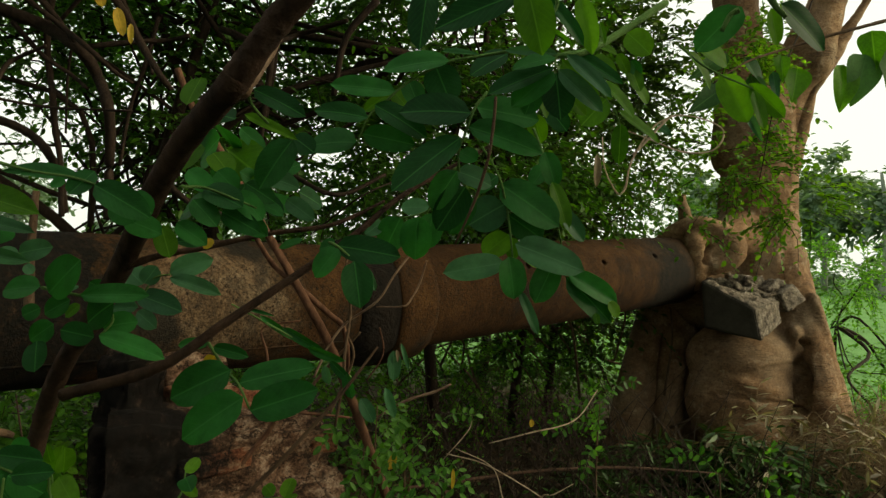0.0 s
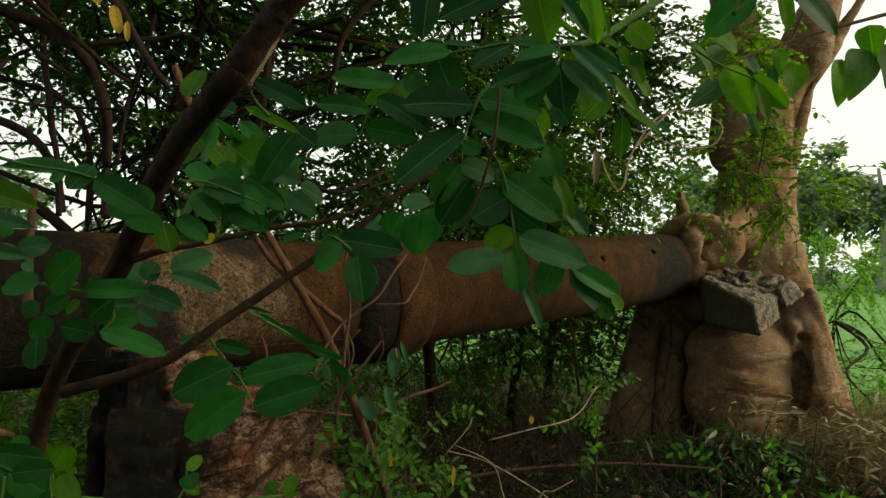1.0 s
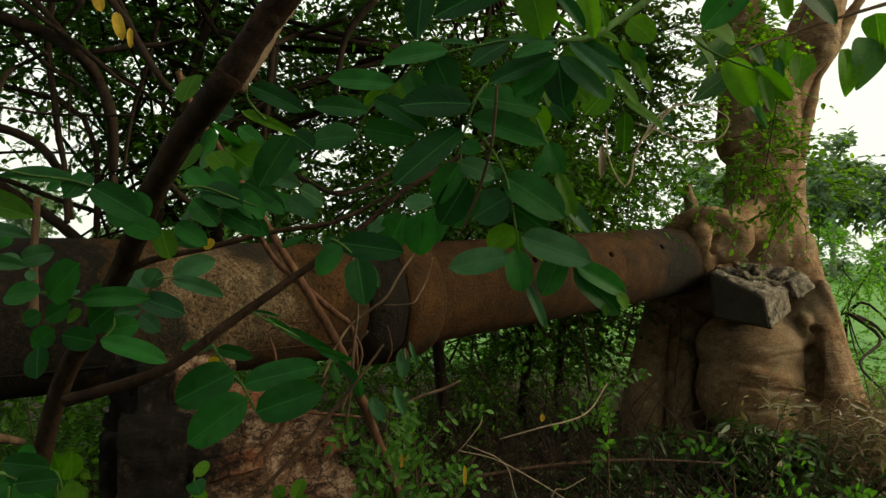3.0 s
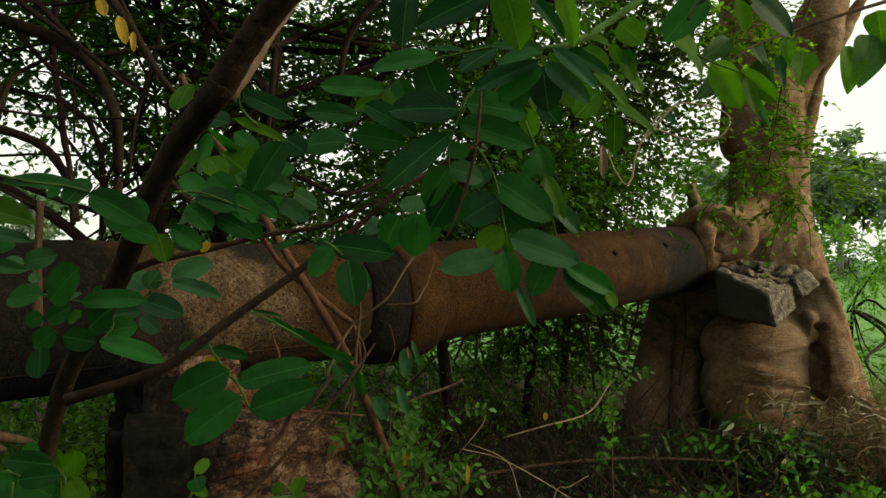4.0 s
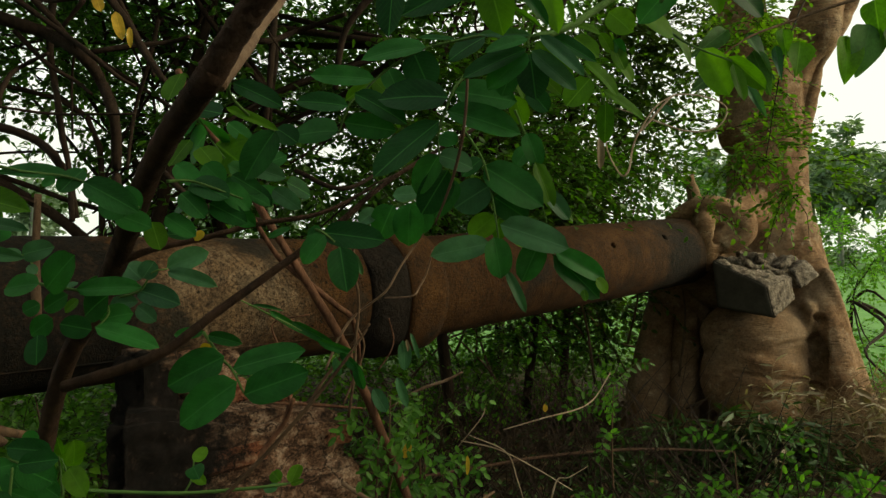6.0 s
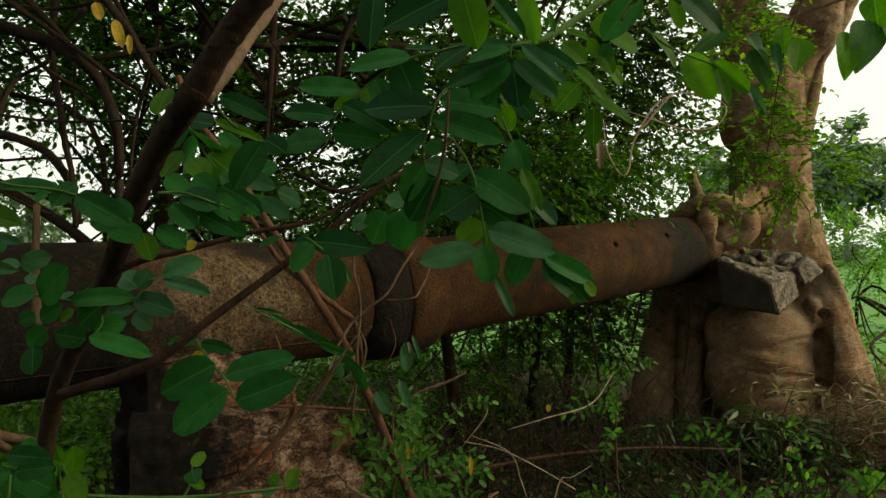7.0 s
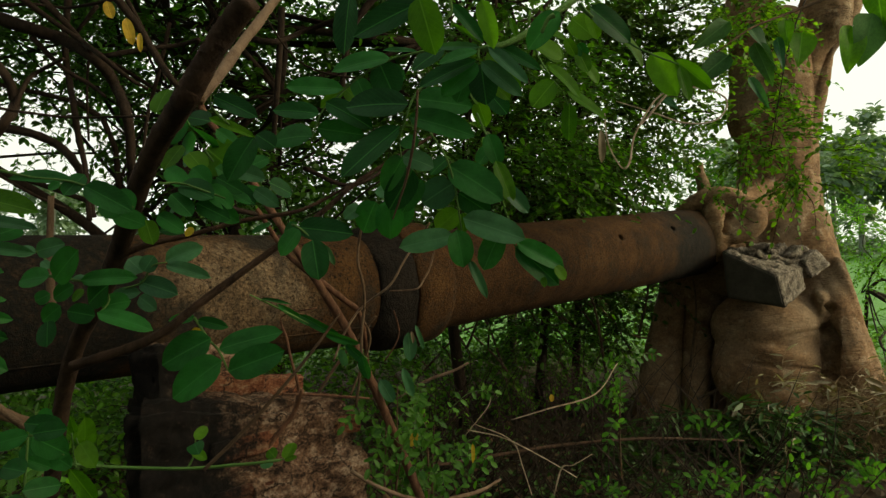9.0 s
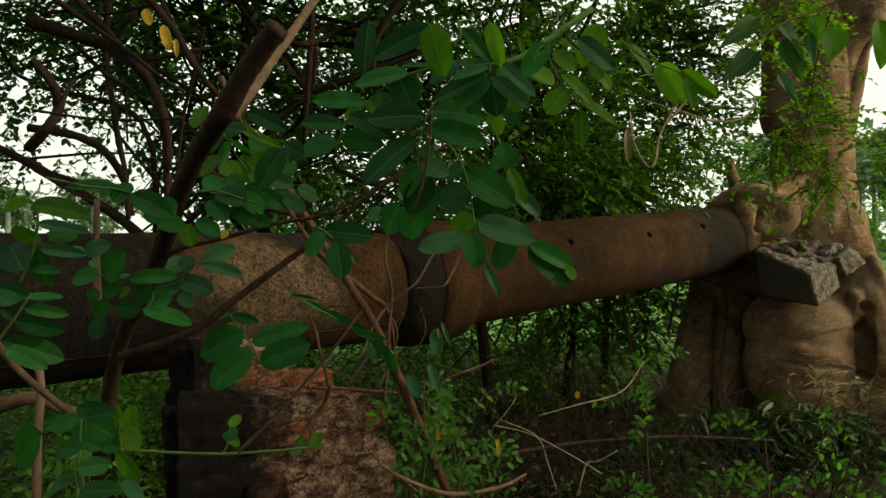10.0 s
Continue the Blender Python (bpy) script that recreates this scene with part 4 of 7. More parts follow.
# Out of view: foliage added round the viewpoint to block sky and sun.
bush("shade_foliage", "unseen foliage added behind and beside the viewpoint to block light", "tree",
     [[(-2.0, -4.5, 0, 0.15), (-2.0, -4.4, 3, 0.12), (-1.5, -4.0, 5, 0.06)]],
     [((-1.0, -3.5, 2.2), (4.4, 1.2, 2.4), 700), ((-5.2, 0.5, 2.2), (1.0, 3.4, 2.4), 1300), ((4.6, -2.2, 2.4), (1.6, 1.6, 2.6), 420), ((3.5, 0.3, 1.6), (0.9, 1.5, 1.7), 260), ((5.8, 1.0, 1.9), (1.0, 2.4, 2.1), 160), ((0.5, -2.2, 4.5), (3.4, 1.4, 0.9), 260)],
     M_LEAF_ROOF, 18, (0.14, 0.20), wood=False)


def far_woods():
    rng = np.random.default_rng(21)
    for i in range(34):
        a = radians(rng.uniform(-75, 80)) if i > 9 else radians(rng.uniform(22, 42))
        d = rng.uniform(55, 80)
        x, y, h = d * math.sin(a), d * math.cos(a), rng.uniform(7.5, 11)
        st = [[(x, y, 0, 0.28), (x + rng.normal() * 0.3, y, h * 0.5, 0.22), (x + rng.normal() * 0.6, y, h * 0.85, 0.1)]]
        zones = [((x + rng.normal() * 1.5, y + rng.normal(), h * rng.uniform(0.55, 0.95)), (2.2, 2.2, 1.3), 26) for _ in range(6)]
        bush("field_tree", "tall hazy tree at the far edge of the field", "tree", st, zones, M_LEAF_HAZY, 100 + i, (0.4, 0.7), stem_mat=M_HAZY, group="trees beyond the field", wood=False, twig=(1.2, 2.4))
    zones = [((d * math.sin(a), d * math.cos(a), 2.4), (4, 4, 2.6), 90) for a, d in [(radians(v), 78 + 6 * (v % 3)) for v in range(-80, 82, 4)]]
    bush("far_hedge", "continuous belt of far woodland, tinted blue-green for haze", "woodland", [], zones, M_LEAF_HAZY, 160, (0.5, 0.8), kind="stuff", wood=False, twig=(1.2, 2.4))


far_woods()


# ---- near branches and leaves ----
A_PTS = [(-0.072, 0.355, 1.571, 0.0082), (-0.091, 0.365, 1.555, 0.0082), (-0.105, 0.370, 1.539, 0.0078), (-0.119, 0.378, 1.523, 0.0085), (-0.128, 0.385, 1.515, 0.0084), (-0.170, 0.430, 1.491, 0.0083), (-0.204, 0.465, 1.458, 0.0083), (-0.236, 0.500, 1.418, 0.0085), (-0.270, 0.530, 1.374, 0.0082), (-0.312, 0.560, 1.326, 0.0080), (-0.351, 0.600, 1.270, 0.0080), (-0.380, 0.630, 1.205, 0.0082), (-0.406, 0.660, 1.144, 0.0085)]
PALE_PTS = [(-0.120, 0.390, 1.516, 0.0040), (-0.127, 0.450, 1.550, 0.0042), (-0.130, 0.480, 1.569, 0.0050), (-0.137, 0.530, 1.598, 0.0044), (-0.138, 0.580, 1.633, 0.0050), (-0.136, 0.610, 1.658, 0.0046), (-0.126, 0.660, 1.709, 0.0050)]
B_PTS = [(0.055, 0.598, 1.536, 0.0014), (-0.031, 0.549, 1.477, 0.0021), (-0.064, 0.520, 1.444, 0.0025), (-0.098, 0.500, 1.415, 0.0029), (-0.154, 0.481, 1.372, 0.0034), (-0.197, 0.472, 1.340, 0.0040), (-0.264, 0.472, 1.318, 0.0045)]
C_PTS = [(-0.816, 2.000, 1.975, 0.0101), (-0.755, 2.000, 1.840, 0.0101), (-0.683, 2.020, 1.735, 0.0111), (-0.611, 2.040, 1.610, 0.0121), (-0.537, 2.060, 1.483, 0.0122), (-0.448, 2.100, 1.326, 0.0133), (-0.357, 2.160, 1.151, 0.0146), (-0.312, 2.200, 1.030, 0.0149), (-0.269, 2.260, 0.901, 0.0153), (-0.208, 2.340, 0.709, 0.0158), (-0.128, 2.400, 0.472, 0.0172), (-0.026, 2.450, 0.197, 0.0186)]
D_PTS = [(-0.625, 2.080, 1.550, 0.0070), (-0.549, 2.100, 1.420, 0.0089), (-0.494, 2.100, 1.363, 0.0089), (-0.425, 2.120, 1.306, 0.0098), (-0.357, 2.150, 1.243, 0.0100), (-0.317, 2.180, 1.202, 0.0092), (-0.304, 2.220, 1.114, 0.0084), (-0.309, 2.300, 0.993, 0.0078)]
E_PTS = [(0.171, 0.530, 1.634, 0.0030), (0.128, 0.505, 1.599, 0.0028), (0.101, 0.487, 1.579, 0.0026), (0.078, 0.482, 1.573, 0.0022), (0.045, 0.510, 1.584, 0.0014)]
F_PTS = [(-0.420, 0.688, 1.177, 0.0020), (-0.402, 0.708, 1.161, 0.0022), (-0.291, 0.720, 1.152, 0.0022), (-0.212, 0.726, 1.155, 0.0020), (-0.167, 0.732, 1.158, 0.0015)]
G_PTS = [(-0.236, 0.500, 1.409, 0.0030), (-0.214, 0.505, 1.418, 0.0026), (-0.184, 0.520, 1.426, 0.0024), (-0.141, 0.540, 1.439, 0.0022), (-0.093, 0.560, 1.449, 0.0019), (-0.052, 0.580, 1.472, 0.0012)]
H_PTS = [(0.030, 0.420, 1.526, 0.0009), (0.029, 0.420, 1.508, 0.0010), (0.026, 0.420, 1.485, 0.0011), (0.019, 0.430, 1.460, 0.0010), (0.008, 0.440, 1.433, 0.0006)]
J_PTS = [(-0.150, 0.460, 1.236, 0.0016), (-0.123, 0.470, 1.262, 0.0016), (-0.093, 0.480, 1.295, 0.0015), (-0.066, 0.490, 1.328, 0.0014), (-0.046, 0.500, 1.356, 0.0009)]


def leaflet_mesh(name, mat, seed, nu=10, nv=6, heart=False):
    """One blade, one unit long: oval, folded on its midrib and a little wavy."""
    rng = np.random.default_rng(seed)
    bend, fold, wave = rng.uniform(0.05, 0.22), rng.uniform(0.10, 0.28), rng.uniform(0, 6)
    verts, faces = [], []
    for i in range(nu + 1):
        u = i / nu
        if heart:
            w = 0.36 * max(0.0, math.sin(math.pi * u**0.62)) ** 0.85 * (1 - 0.35 * u) + 0.004
        else:
            w = 0.235 * max(0.0, 1 - abs(2 * u**0.92 - 1) ** 2.4) ** 0.62 + 0.004
        for j in range(nv + 1):
            s = 2 * j / nv - 1
            z = -bend * u * u + fold * abs(s) * w + 0.012 * math.sin(7 * u + wave + 2 * s) * abs(s)
            if j == nv // 2:
                z -= 0.012
            verts.append((u, s * w, z - (0.04 * math.sin(5 * u + wave) * s if heart else 0)))
    for i in range(nu):
        for j in range(nv):
            a = i * (nv + 1) + j
            faces.append((a, a + 1, a + nv + 2, a + nv + 1))
    me = bpy.data.meshes.new(name)
    me.from_pydata(verts, [], faces)
    me.materials.append(mat)
    me.polygons.foreach_set("use_smooth", [True] * len(me.polygons))
    return me


M_LEAF_PALE = leaf_material("grey_green_leaf", (0.028, 0.095, 0.045), (0.05, 0.14, 0.062), 0.3, 0.5, True, 0.18)
BLADES = {m: [leaflet_mesh("leaflet", m, s) for s in range(5)] for m in (M_LEAF_NEAR, M_LEAF_LIT, M_LEAF_PALE, M_YELLOW)}


def blade(me, base, way, up, size, parent, name="leaflet"):
    ob = new(name, me)
    x = Vector(way).normalized()
    z = (Vector(up) - x * x.dot(Vector(up))).normalized()
    m = Matrix((x, z.cross(x), z)).transposed().to_4x4()
    ob.matrix_world = Matrix.Translation(base) @ m @ Matrix.Scale(size, 4)
    ob.parent = parent
    return ob


def frond(plant, start, middle, end, pairs, size, mat, terminal, seed):
    """A feathered leaf: a rachis with pairs of oval leaflets."""
    rng = np.random.default_rng(seed)
    pts = spline([(*start, 0.0013), (*middle, 0.0011), (*end, 0.0007)], 8)
    rachis = tube("compound_leaf", [tuple(p) for p in pts[::2]], M_STEM, plant, sides=6, steps=3)
    rachis.matrix_parent_inverse = Matrix.Translation(-plant.location)
    c = pts[:, :3]
    face = Vector((-c[:, 0].mean() * 0.6, -1.0, 0.25)).normalized()
    for i in range(pairs):
        u = (i + 0.6) / pairs if pairs > 1 else 0.85
        k = min(len(c) - 2, int(u * (len(c) - 1)))
        way = Vector(c[k + 1] - c[k]).normalized()
        side = way.cross(face).normalized()
        for s in (-1, 1):
            d = way * rng.uniform(0.25, 0.6) + side * s + Vector((0, 0, -0.18)) + face * rng.uniform(-0.35, 0.35)
            up = face * rng.uniform(0.6, 1.0) + Vector((0, 0, rng.uniform(0.2, 0.9))) + Vector(rng.normal(size=3) * 0.2)
            blade(BLADES[mat][rng.integers(5)], Vector(c[k]) + d.normalized() * 0.002, d, up, size * rng.uniform(0.82, 1.12), rachis)
    if terminal:
        way = Vector(c[-1] - c[-2]).normalized()
        blade(BLADES[mat][rng.integers(5)], c[-1], way + Vector((0, 0, -0.1)), face + Vector((0, 0, 0.5)), size * 1.08, rachis)
    return rachis


def rachis(plant, pts):
    n = len(pts)
    ob = tube("compound_leaf", [(*p, 0.0013 - 0.0006 * i / n) for i, p in enumerate(pts)], M_STEM, plant, sides=6, steps=6)
    ob.matrix_parent_inverse = Matrix.Translation(-plant.location)
    return ob


def leaflet(stalk, base, tip, width, mat, seed):
    """One oval leaflet from its foot to its tip, turned roughly to the open side."""
    rng = np.random.default_rng(seed)
    base, way = Vector(base), Vector(tip) - Vector(base)
    up = Vector((-base.x * 0.8, -1.0, 0.45)) + Vector(rng.normal(size=3) * 0.22)
    ob = blade(BLADES[mat][rng.integers(5)], base, way, up, way.length, stalk)
    ob.matrix_world = ob.matrix_world @ Matrix.Diagonal((1.0, width / 0.46, 1.0, 1.0))
    return ob


NEAR = empty("leafy_branch", A_PTS[-1][:3])
tagged(NEAR, "brown woody branch with dark green feathered leaves hanging before the pipe", "branch")
for name, pts, mat, sides in (("limb", A_PTS, M_LIMB, 14), ("limb", PALE_PTS, M_TWIG_LIT, 12), ("twig", B_PTS, M_LIMB, 10), ("shoot", E_PTS, M_STEM, 8), ("shoot", F_PTS, M_STEM, 8), ("twig", G_PTS, M_LIMB, 8), ("twig", H_PTS, M_TWIG, 8), ("twig", J_PTS, M_TWIG, 8)):
    ob = tube(name, pts, mat, NEAR, sides=sides, steps=10, rough=0.045)
    ob.matrix_parent_inverse = Matrix.Translation(-NEAR.location)
VINE = empty("vine", C_PTS[-1][:3])
tagged(VINE, "reddish-brown woody vine climbing across the pipe", "vine")
for pts in (C_PTS, D_PTS):
    ob = tube("stem", pts, M_RED, VINE, sides=10, steps=8)
    ob.matrix_parent_inverse = Matrix.Translation(-VINE.location)
leaf_stalk = rachis(NEAR, [(0.045, 0.510, 1.584), (0.023, 0.515, 1.581), (-0.003, 0.515, 1.575), (-0.030, 0.515, 1.560), (-0.047, 0.510, 1.543), (-0.060, 0.505, 1.529), (-0.068, 0.500, 1.504)])
leaflet(leaf_stalk, (0.000, 0.512, 1.576), (-0.050, 0.501, 1.571), 0.40, M_LEAF_NEAR, 1)
leaflet(leaf_stalk, (-0.040, 0.504, 1.549), (-0.088, 0.494, 1.552), 0.35, M_LEAF_NEAR, 2)
leaflet(leaf_stalk, (-0.059, 0.495, 1.526), (-0.098, 0.489, 1.533), 0.41, M_LEAF_NEAR, 3)
leaflet(leaf_stalk, (-0.069, 0.510, 1.510), (-0.107, 0.511, 1.512), 0.74, M_LEAF_NEAR, 4)
leaflet(leaf_stalk, (-0.011, 0.523, 1.575), (0.002, 0.515, 1.544), 0.80, M_LEAF_NEAR, 5)
leaflet(leaf_stalk, (-0.032, 0.525, 1.563), (-0.022, 0.518, 1.541), 0.72, M_LEAF_NEAR, 6)
leaflet(leaf_stalk, (-0.055, 0.501, 1.537), (-0.015, 0.491, 1.517), 0.41, M_LEAF_NEAR, 7)
leaflet(leaf_stalk, (-0.064, 0.507, 1.516), (-0.024, 0.509, 1.510), 0.48, M_LEAF_NEAR, 8)
leaflet(leaf_stalk, (-0.044, 0.534, 1.557), (-0.068, 0.535, 1.540), 0.39, M_LEAF_LIT, 9)
leaflet(leaf_stalk, (-0.044, 0.539, 1.557), (-0.034, 0.530, 1.545), 0.70, M_LEAF_LIT, 10)
leaflet(leaf_stalk, (0.023, 0.518, 1.583), (-0.007, 0.516, 1.586), 0.28, M_LEAF_NEAR, 11)
leaflet(leaf_stalk, (0.047, 0.533, 1.590), (0.015, 0.534, 1.575), 0.66, M_LEAF_NEAR, 12)
leaflet(leaf_stalk, (-0.043, 0.550, 1.558), (-0.023, 0.539, 1.557), 0.68, M_LEAF_LIT, 13)
leaflet(leaf_stalk, (-0.015, 0.551, 1.575), (0.009, 0.550, 1.569), 0.83, M_LEAF_NEAR, 14)
leaf_stalk = rachis(NEAR, [(0.029, 0.500, 1.549), (0.020, 0.495, 1.536), (0.013, 0.490, 1.515), (0.009, 0.490, 1.502), (0.010, 0.490, 1.487)])
leaflet(leaf_stalk, (0.017, 0.490, 1.531), (-0.034, 0.481, 1.534), 0.53, M_LEAF_NEAR, 15)
leaflet(leaf_stalk, (0.010, 0.485, 1.512), (-0.040, 0.474, 1.473), 0.44, M_LEAF_NEAR, 16)
leaflet(leaf_stalk, (0.022, 0.510, 1.540), (0.071, 0.512, 1.534), 0.53, M_LEAF_NEAR, 17)
leaflet(leaf_stalk, (0.016, 0.501, 1.523), (0.072, 0.493, 1.508), 0.41, M_LEAF_NEAR, 18)
leaflet(leaf_stalk, (0.009, 0.515, 1.491), (0.036, 0.512, 1.484), 0.76, M_LEAF_PALE, 19)
leaflet(leaf_stalk, (0.009, 0.525, 1.493), (-0.012, 0.526, 1.463), 0.71, M_LEAF_NEAR, 20)
leaflet(leaf_stalk, (0.016, 0.530, 1.481), (-0.005, 0.525, 1.446), 0.61, M_LEAF_NEAR, 21)
leaflet(leaf_stalk, (0.023, 0.546, 1.474), (0.004, 0.541, 1.445), 0.57, M_LEAF_NEAR, 22)
leaflet(leaf_stalk, (0.010, 0.506, 1.505), (0.023, 0.499, 1.498), 0.95, M_LEAF_NEAR, 23)
leaf_stalk = rachis(NEAR, [(0.030, 0.570, 1.521), (0.045, 0.567, 1.496), (0.052, 0.565, 1.471), (0.056, 0.560, 1.446), (0.059, 0.560, 1.422)])
leaflet(leaf_stalk, (0.047, 0.571, 1.489), (0.098, 0.559, 1.458), 0.54, M_LEAF_NEAR, 24)
leaflet(leaf_stalk, (0.051, 0.570, 1.472), (0.021, 0.568, 1.454), 0.87, M_LEAF_PALE, 25)
leaflet(leaf_stalk, (0.056, 0.577, 1.463), (0.086, 0.574, 1.444), 0.73, M_LEAF_NEAR, 26)
leaflet(leaf_stalk, (0.056, 0.570, 1.446), (0.034, 0.563, 1.429), 0.78, M_LEAF_LIT, 27)
leaflet(leaf_stalk, (0.060, 0.581, 1.444), (0.060, 0.572, 1.425), 0.59, M_LEAF_LIT, 28)
leaflet(leaf_stalk, (0.051, 0.554, 1.422), (0.001, 0.545, 1.413), 0.43, M_LEAF_PALE, 29)
leaflet(leaf_stalk, (0.060, 0.557, 1.438), (0.117, 0.549, 1.419), 0.45, M_LEAF_PALE, 30)
leaflet(leaf_stalk, (0.064, 0.568, 1.435), (0.088, 0.568, 1.421), 0.55, M_LEAF_LIT, 31)
leaflet(leaf_stalk, (0.054, 0.548, 1.427), (0.061, 0.545, 1.393), 0.66, M_LEAF_NEAR, 32)
leaflet(leaf_stalk, (0.094, 0.565, 1.423), (0.078, 0.554, 1.391), 0.60, M_LEAF_NEAR, 33)
leaflet(leaf_stalk, (0.065, 0.560, 1.399), (0.082, 0.551, 1.365), 0.23, M_LEAF_PALE, 34)
leaflet(leaf_stalk, (0.046, 0.593, 1.499), (0.027, 0.591, 1.485), 0.82, M_LEAF_NEAR, 35)
leaflet(leaf_stalk, (0.049, 0.592, 1.488), (0.076, 0.585, 1.482), 0.71, M_LEAF_NEAR, 36)
leaf_stalk = rachis(NEAR, [(0.075, 0.580, 1.540), (0.085, 0.578, 1.514), (0.091, 0.576, 1.487), (0.099, 0.574, 1.450), (0.110, 0.590, 1.411)])
leaflet(leaf_stalk, (0.085, 0.576, 1.519), (0.096, 0.571, 1.490), 0.59, M_LEAF_NEAR, 37)
leaflet(leaf_stalk, (0.092, 0.575, 1.493), (0.110, 0.574, 1.453), 0.38, M_LEAF_LIT, 38)
leaflet(leaf_stalk, (0.099, 0.580, 1.470), (0.125, 0.583, 1.444), 0.43, M_LEAF_PALE, 39)
leaflet(leaf_stalk, (0.076, 0.588, 1.554), (0.084, 0.591, 1.529), 0.65, M_LEAF_LIT, 40)
leaflet(leaf_stalk, (0.088, 0.584, 1.559), (0.104, 0.577, 1.539), 0.69, M_LEAF_NEAR, 41)
leaflet(leaf_stalk, (0.111, 0.598, 1.411), (0.156, 0.598, 1.374), 0.45, M_LEAF_NEAR, 42)
leaflet(leaf_stalk, (0.112, 0.597, 1.415), (0.161, 0.600, 1.391), 0.36, M_LEAF_NEAR, 43)
leaflet(leaf_stalk, (0.150, 0.601, 1.390), (0.162, 0.603, 1.378), 0.72, M_LEAF_LIT, 44)
leaflet(leaf_stalk, (0.138, 0.598, 1.380), (0.138, 0.589, 1.371), 0.49, M_LEAF_LIT, 45)
leaflet(leaf_stalk, (0.089, 0.589, 1.509), (0.075, 0.580, 1.492), 0.71, M_LEAF_NEAR, 46)
leaf_stalk = rachis(NEAR, [(0.101, 0.485, 1.578), (0.088, 0.482, 1.576), (0.077, 0.480, 1.572), (0.076, 0.478, 1.564)])
leaflet(leaf_stalk, (0.077, 0.474, 1.572), (0.039, 0.477, 1.576), 0.18, M_LEAF_PALE, 47)
leaflet(leaf_stalk, (0.075, 0.473, 1.569), (0.044, 0.461, 1.560), 0.37, M_LEAF_NEAR, 48)
leaflet(leaf_stalk, (0.074, 0.475, 1.562), (0.027, 0.465, 1.542), 0.33, M_LEAF_NEAR, 49)
leaflet(leaf_stalk, (0.075, 0.478, 1.560), (0.045, 0.472, 1.535), 0.51, M_LEAF_NEAR, 50)
leaflet(leaf_stalk, (0.078, 0.487, 1.562), (0.081, 0.477, 1.528), 0.66, M_LEAF_NEAR, 51)
leaflet(leaf_stalk, (0.078, 0.476, 1.561), (0.110, 0.471, 1.532), 0.33, M_LEAF_PALE, 52)
leaflet(leaf_stalk, (0.084, 0.476, 1.572), (0.115, 0.465, 1.542), 0.27, M_LEAF_PALE, 53)
leaflet(leaf_stalk, (0.083, 0.490, 1.572), (0.110, 0.480, 1.539), 0.38, M_LEAF_LIT, 54)
leaflet(leaf_stalk, (0.089, 0.492, 1.580), (0.127, 0.483, 1.556), 0.26, M_LEAF_NEAR, 55)
leaflet(leaf_stalk, (0.084, 0.494, 1.550), (0.102, 0.490, 1.533), 0.53, M_LEAF_LIT, 56)
leaflet(leaf_stalk, (0.068, 0.497, 1.544), (0.077, 0.501, 1.533), 0.61, M_LEAF_LIT, 57)
leaflet(leaf_stalk, (0.066, 0.495, 1.554), (0.057, 0.492, 1.532), 0.67, M_LEAF_NEAR, 58)
leaf_stalk = rachis(NEAR, [(0.056, 0.360, 1.571), (0.057, 0.360, 1.561), (0.052, 0.360, 1.555)])
leaflet(leaf_stalk, (0.038, 0.338, 1.563), (0.047, 0.333, 1.529), 0.55, M_LEAF_LIT, 59)
leaflet(leaf_stalk, (0.057, 0.386, 1.575), (0.078, 0.381, 1.551), 0.27, M_LEAF_NEAR, 60)
leaflet(leaf_stalk, (0.077, 0.397, 1.582), (0.085, 0.391, 1.549), 0.36, M_LEAF_LIT, 61)
leaflet(leaf_stalk, (0.056, 0.414, 1.571), (0.077, 0.409, 1.557), 0.15, M_LEAF_LIT, 62)
leaflet(leaf_stalk, (0.100, 0.447, 1.586), (0.105, 0.449, 1.572), 0.33, M_LEAF_LIT, 63)
leaflet(leaf_stalk, (0.037, 0.374, 1.573), (-0.009, 0.370, 1.554), 0.38, M_LEAF_NEAR, 64)
leaflet(leaf_stalk, (-0.014, 0.394, 1.587), (-0.019, 0.386, 1.545), 0.41, M_LEAF_NEAR, 65)
leaflet(leaf_stalk, (0.016, 0.447, 1.600), (0.003, 0.438, 1.581), 0.60, M_LEAF_NEAR, 66)
leaf_stalk = rachis(NEAR, [(0.141, 0.690, 1.640), (0.149, 0.690, 1.619), (0.164, 0.690, 1.595), (0.173, 0.690, 1.584), (0.179, 0.690, 1.568)])
leaflet(leaf_stalk, (0.163, 0.687, 1.595), (0.138, 0.689, 1.568), 0.80, M_LEAF_LIT, 67)
leaflet(leaf_stalk, (0.157, 0.686, 1.613), (0.193, 0.675, 1.582), 0.39, M_LEAF_LIT, 68)
leaflet(leaf_stalk, (0.178, 0.695, 1.585), (0.223, 0.692, 1.556), 0.35, M_LEAF_LIT, 69)
leaflet(leaf_stalk, (0.181, 0.696, 1.572), (0.179, 0.690, 1.530), 0.41, M_LEAF_LIT, 70)
leaflet(leaf_stalk, (0.150, 0.705, 1.644), (0.177, 0.703, 1.624), 0.67, M_LEAF_LIT, 71)
leaflet(leaf_stalk, (0.180, 0.713, 1.651), (0.193, 0.713, 1.630), 0.52, M_LEAF_LIT, 72)
leaflet(leaf_stalk, (0.186, 0.700, 1.669), (0.208, 0.689, 1.647), 0.86, M_LEAF_LIT, 73)
leaflet(leaf_stalk, (0.195, 0.717, 1.638), (0.208, 0.719, 1.613), 0.64, M_LEAF_LIT, 74)
leaflet(leaf_stalk, (0.195, 0.715, 1.645), (0.206, 0.718, 1.628), 0.67, M_LEAF_NEAR, 75)
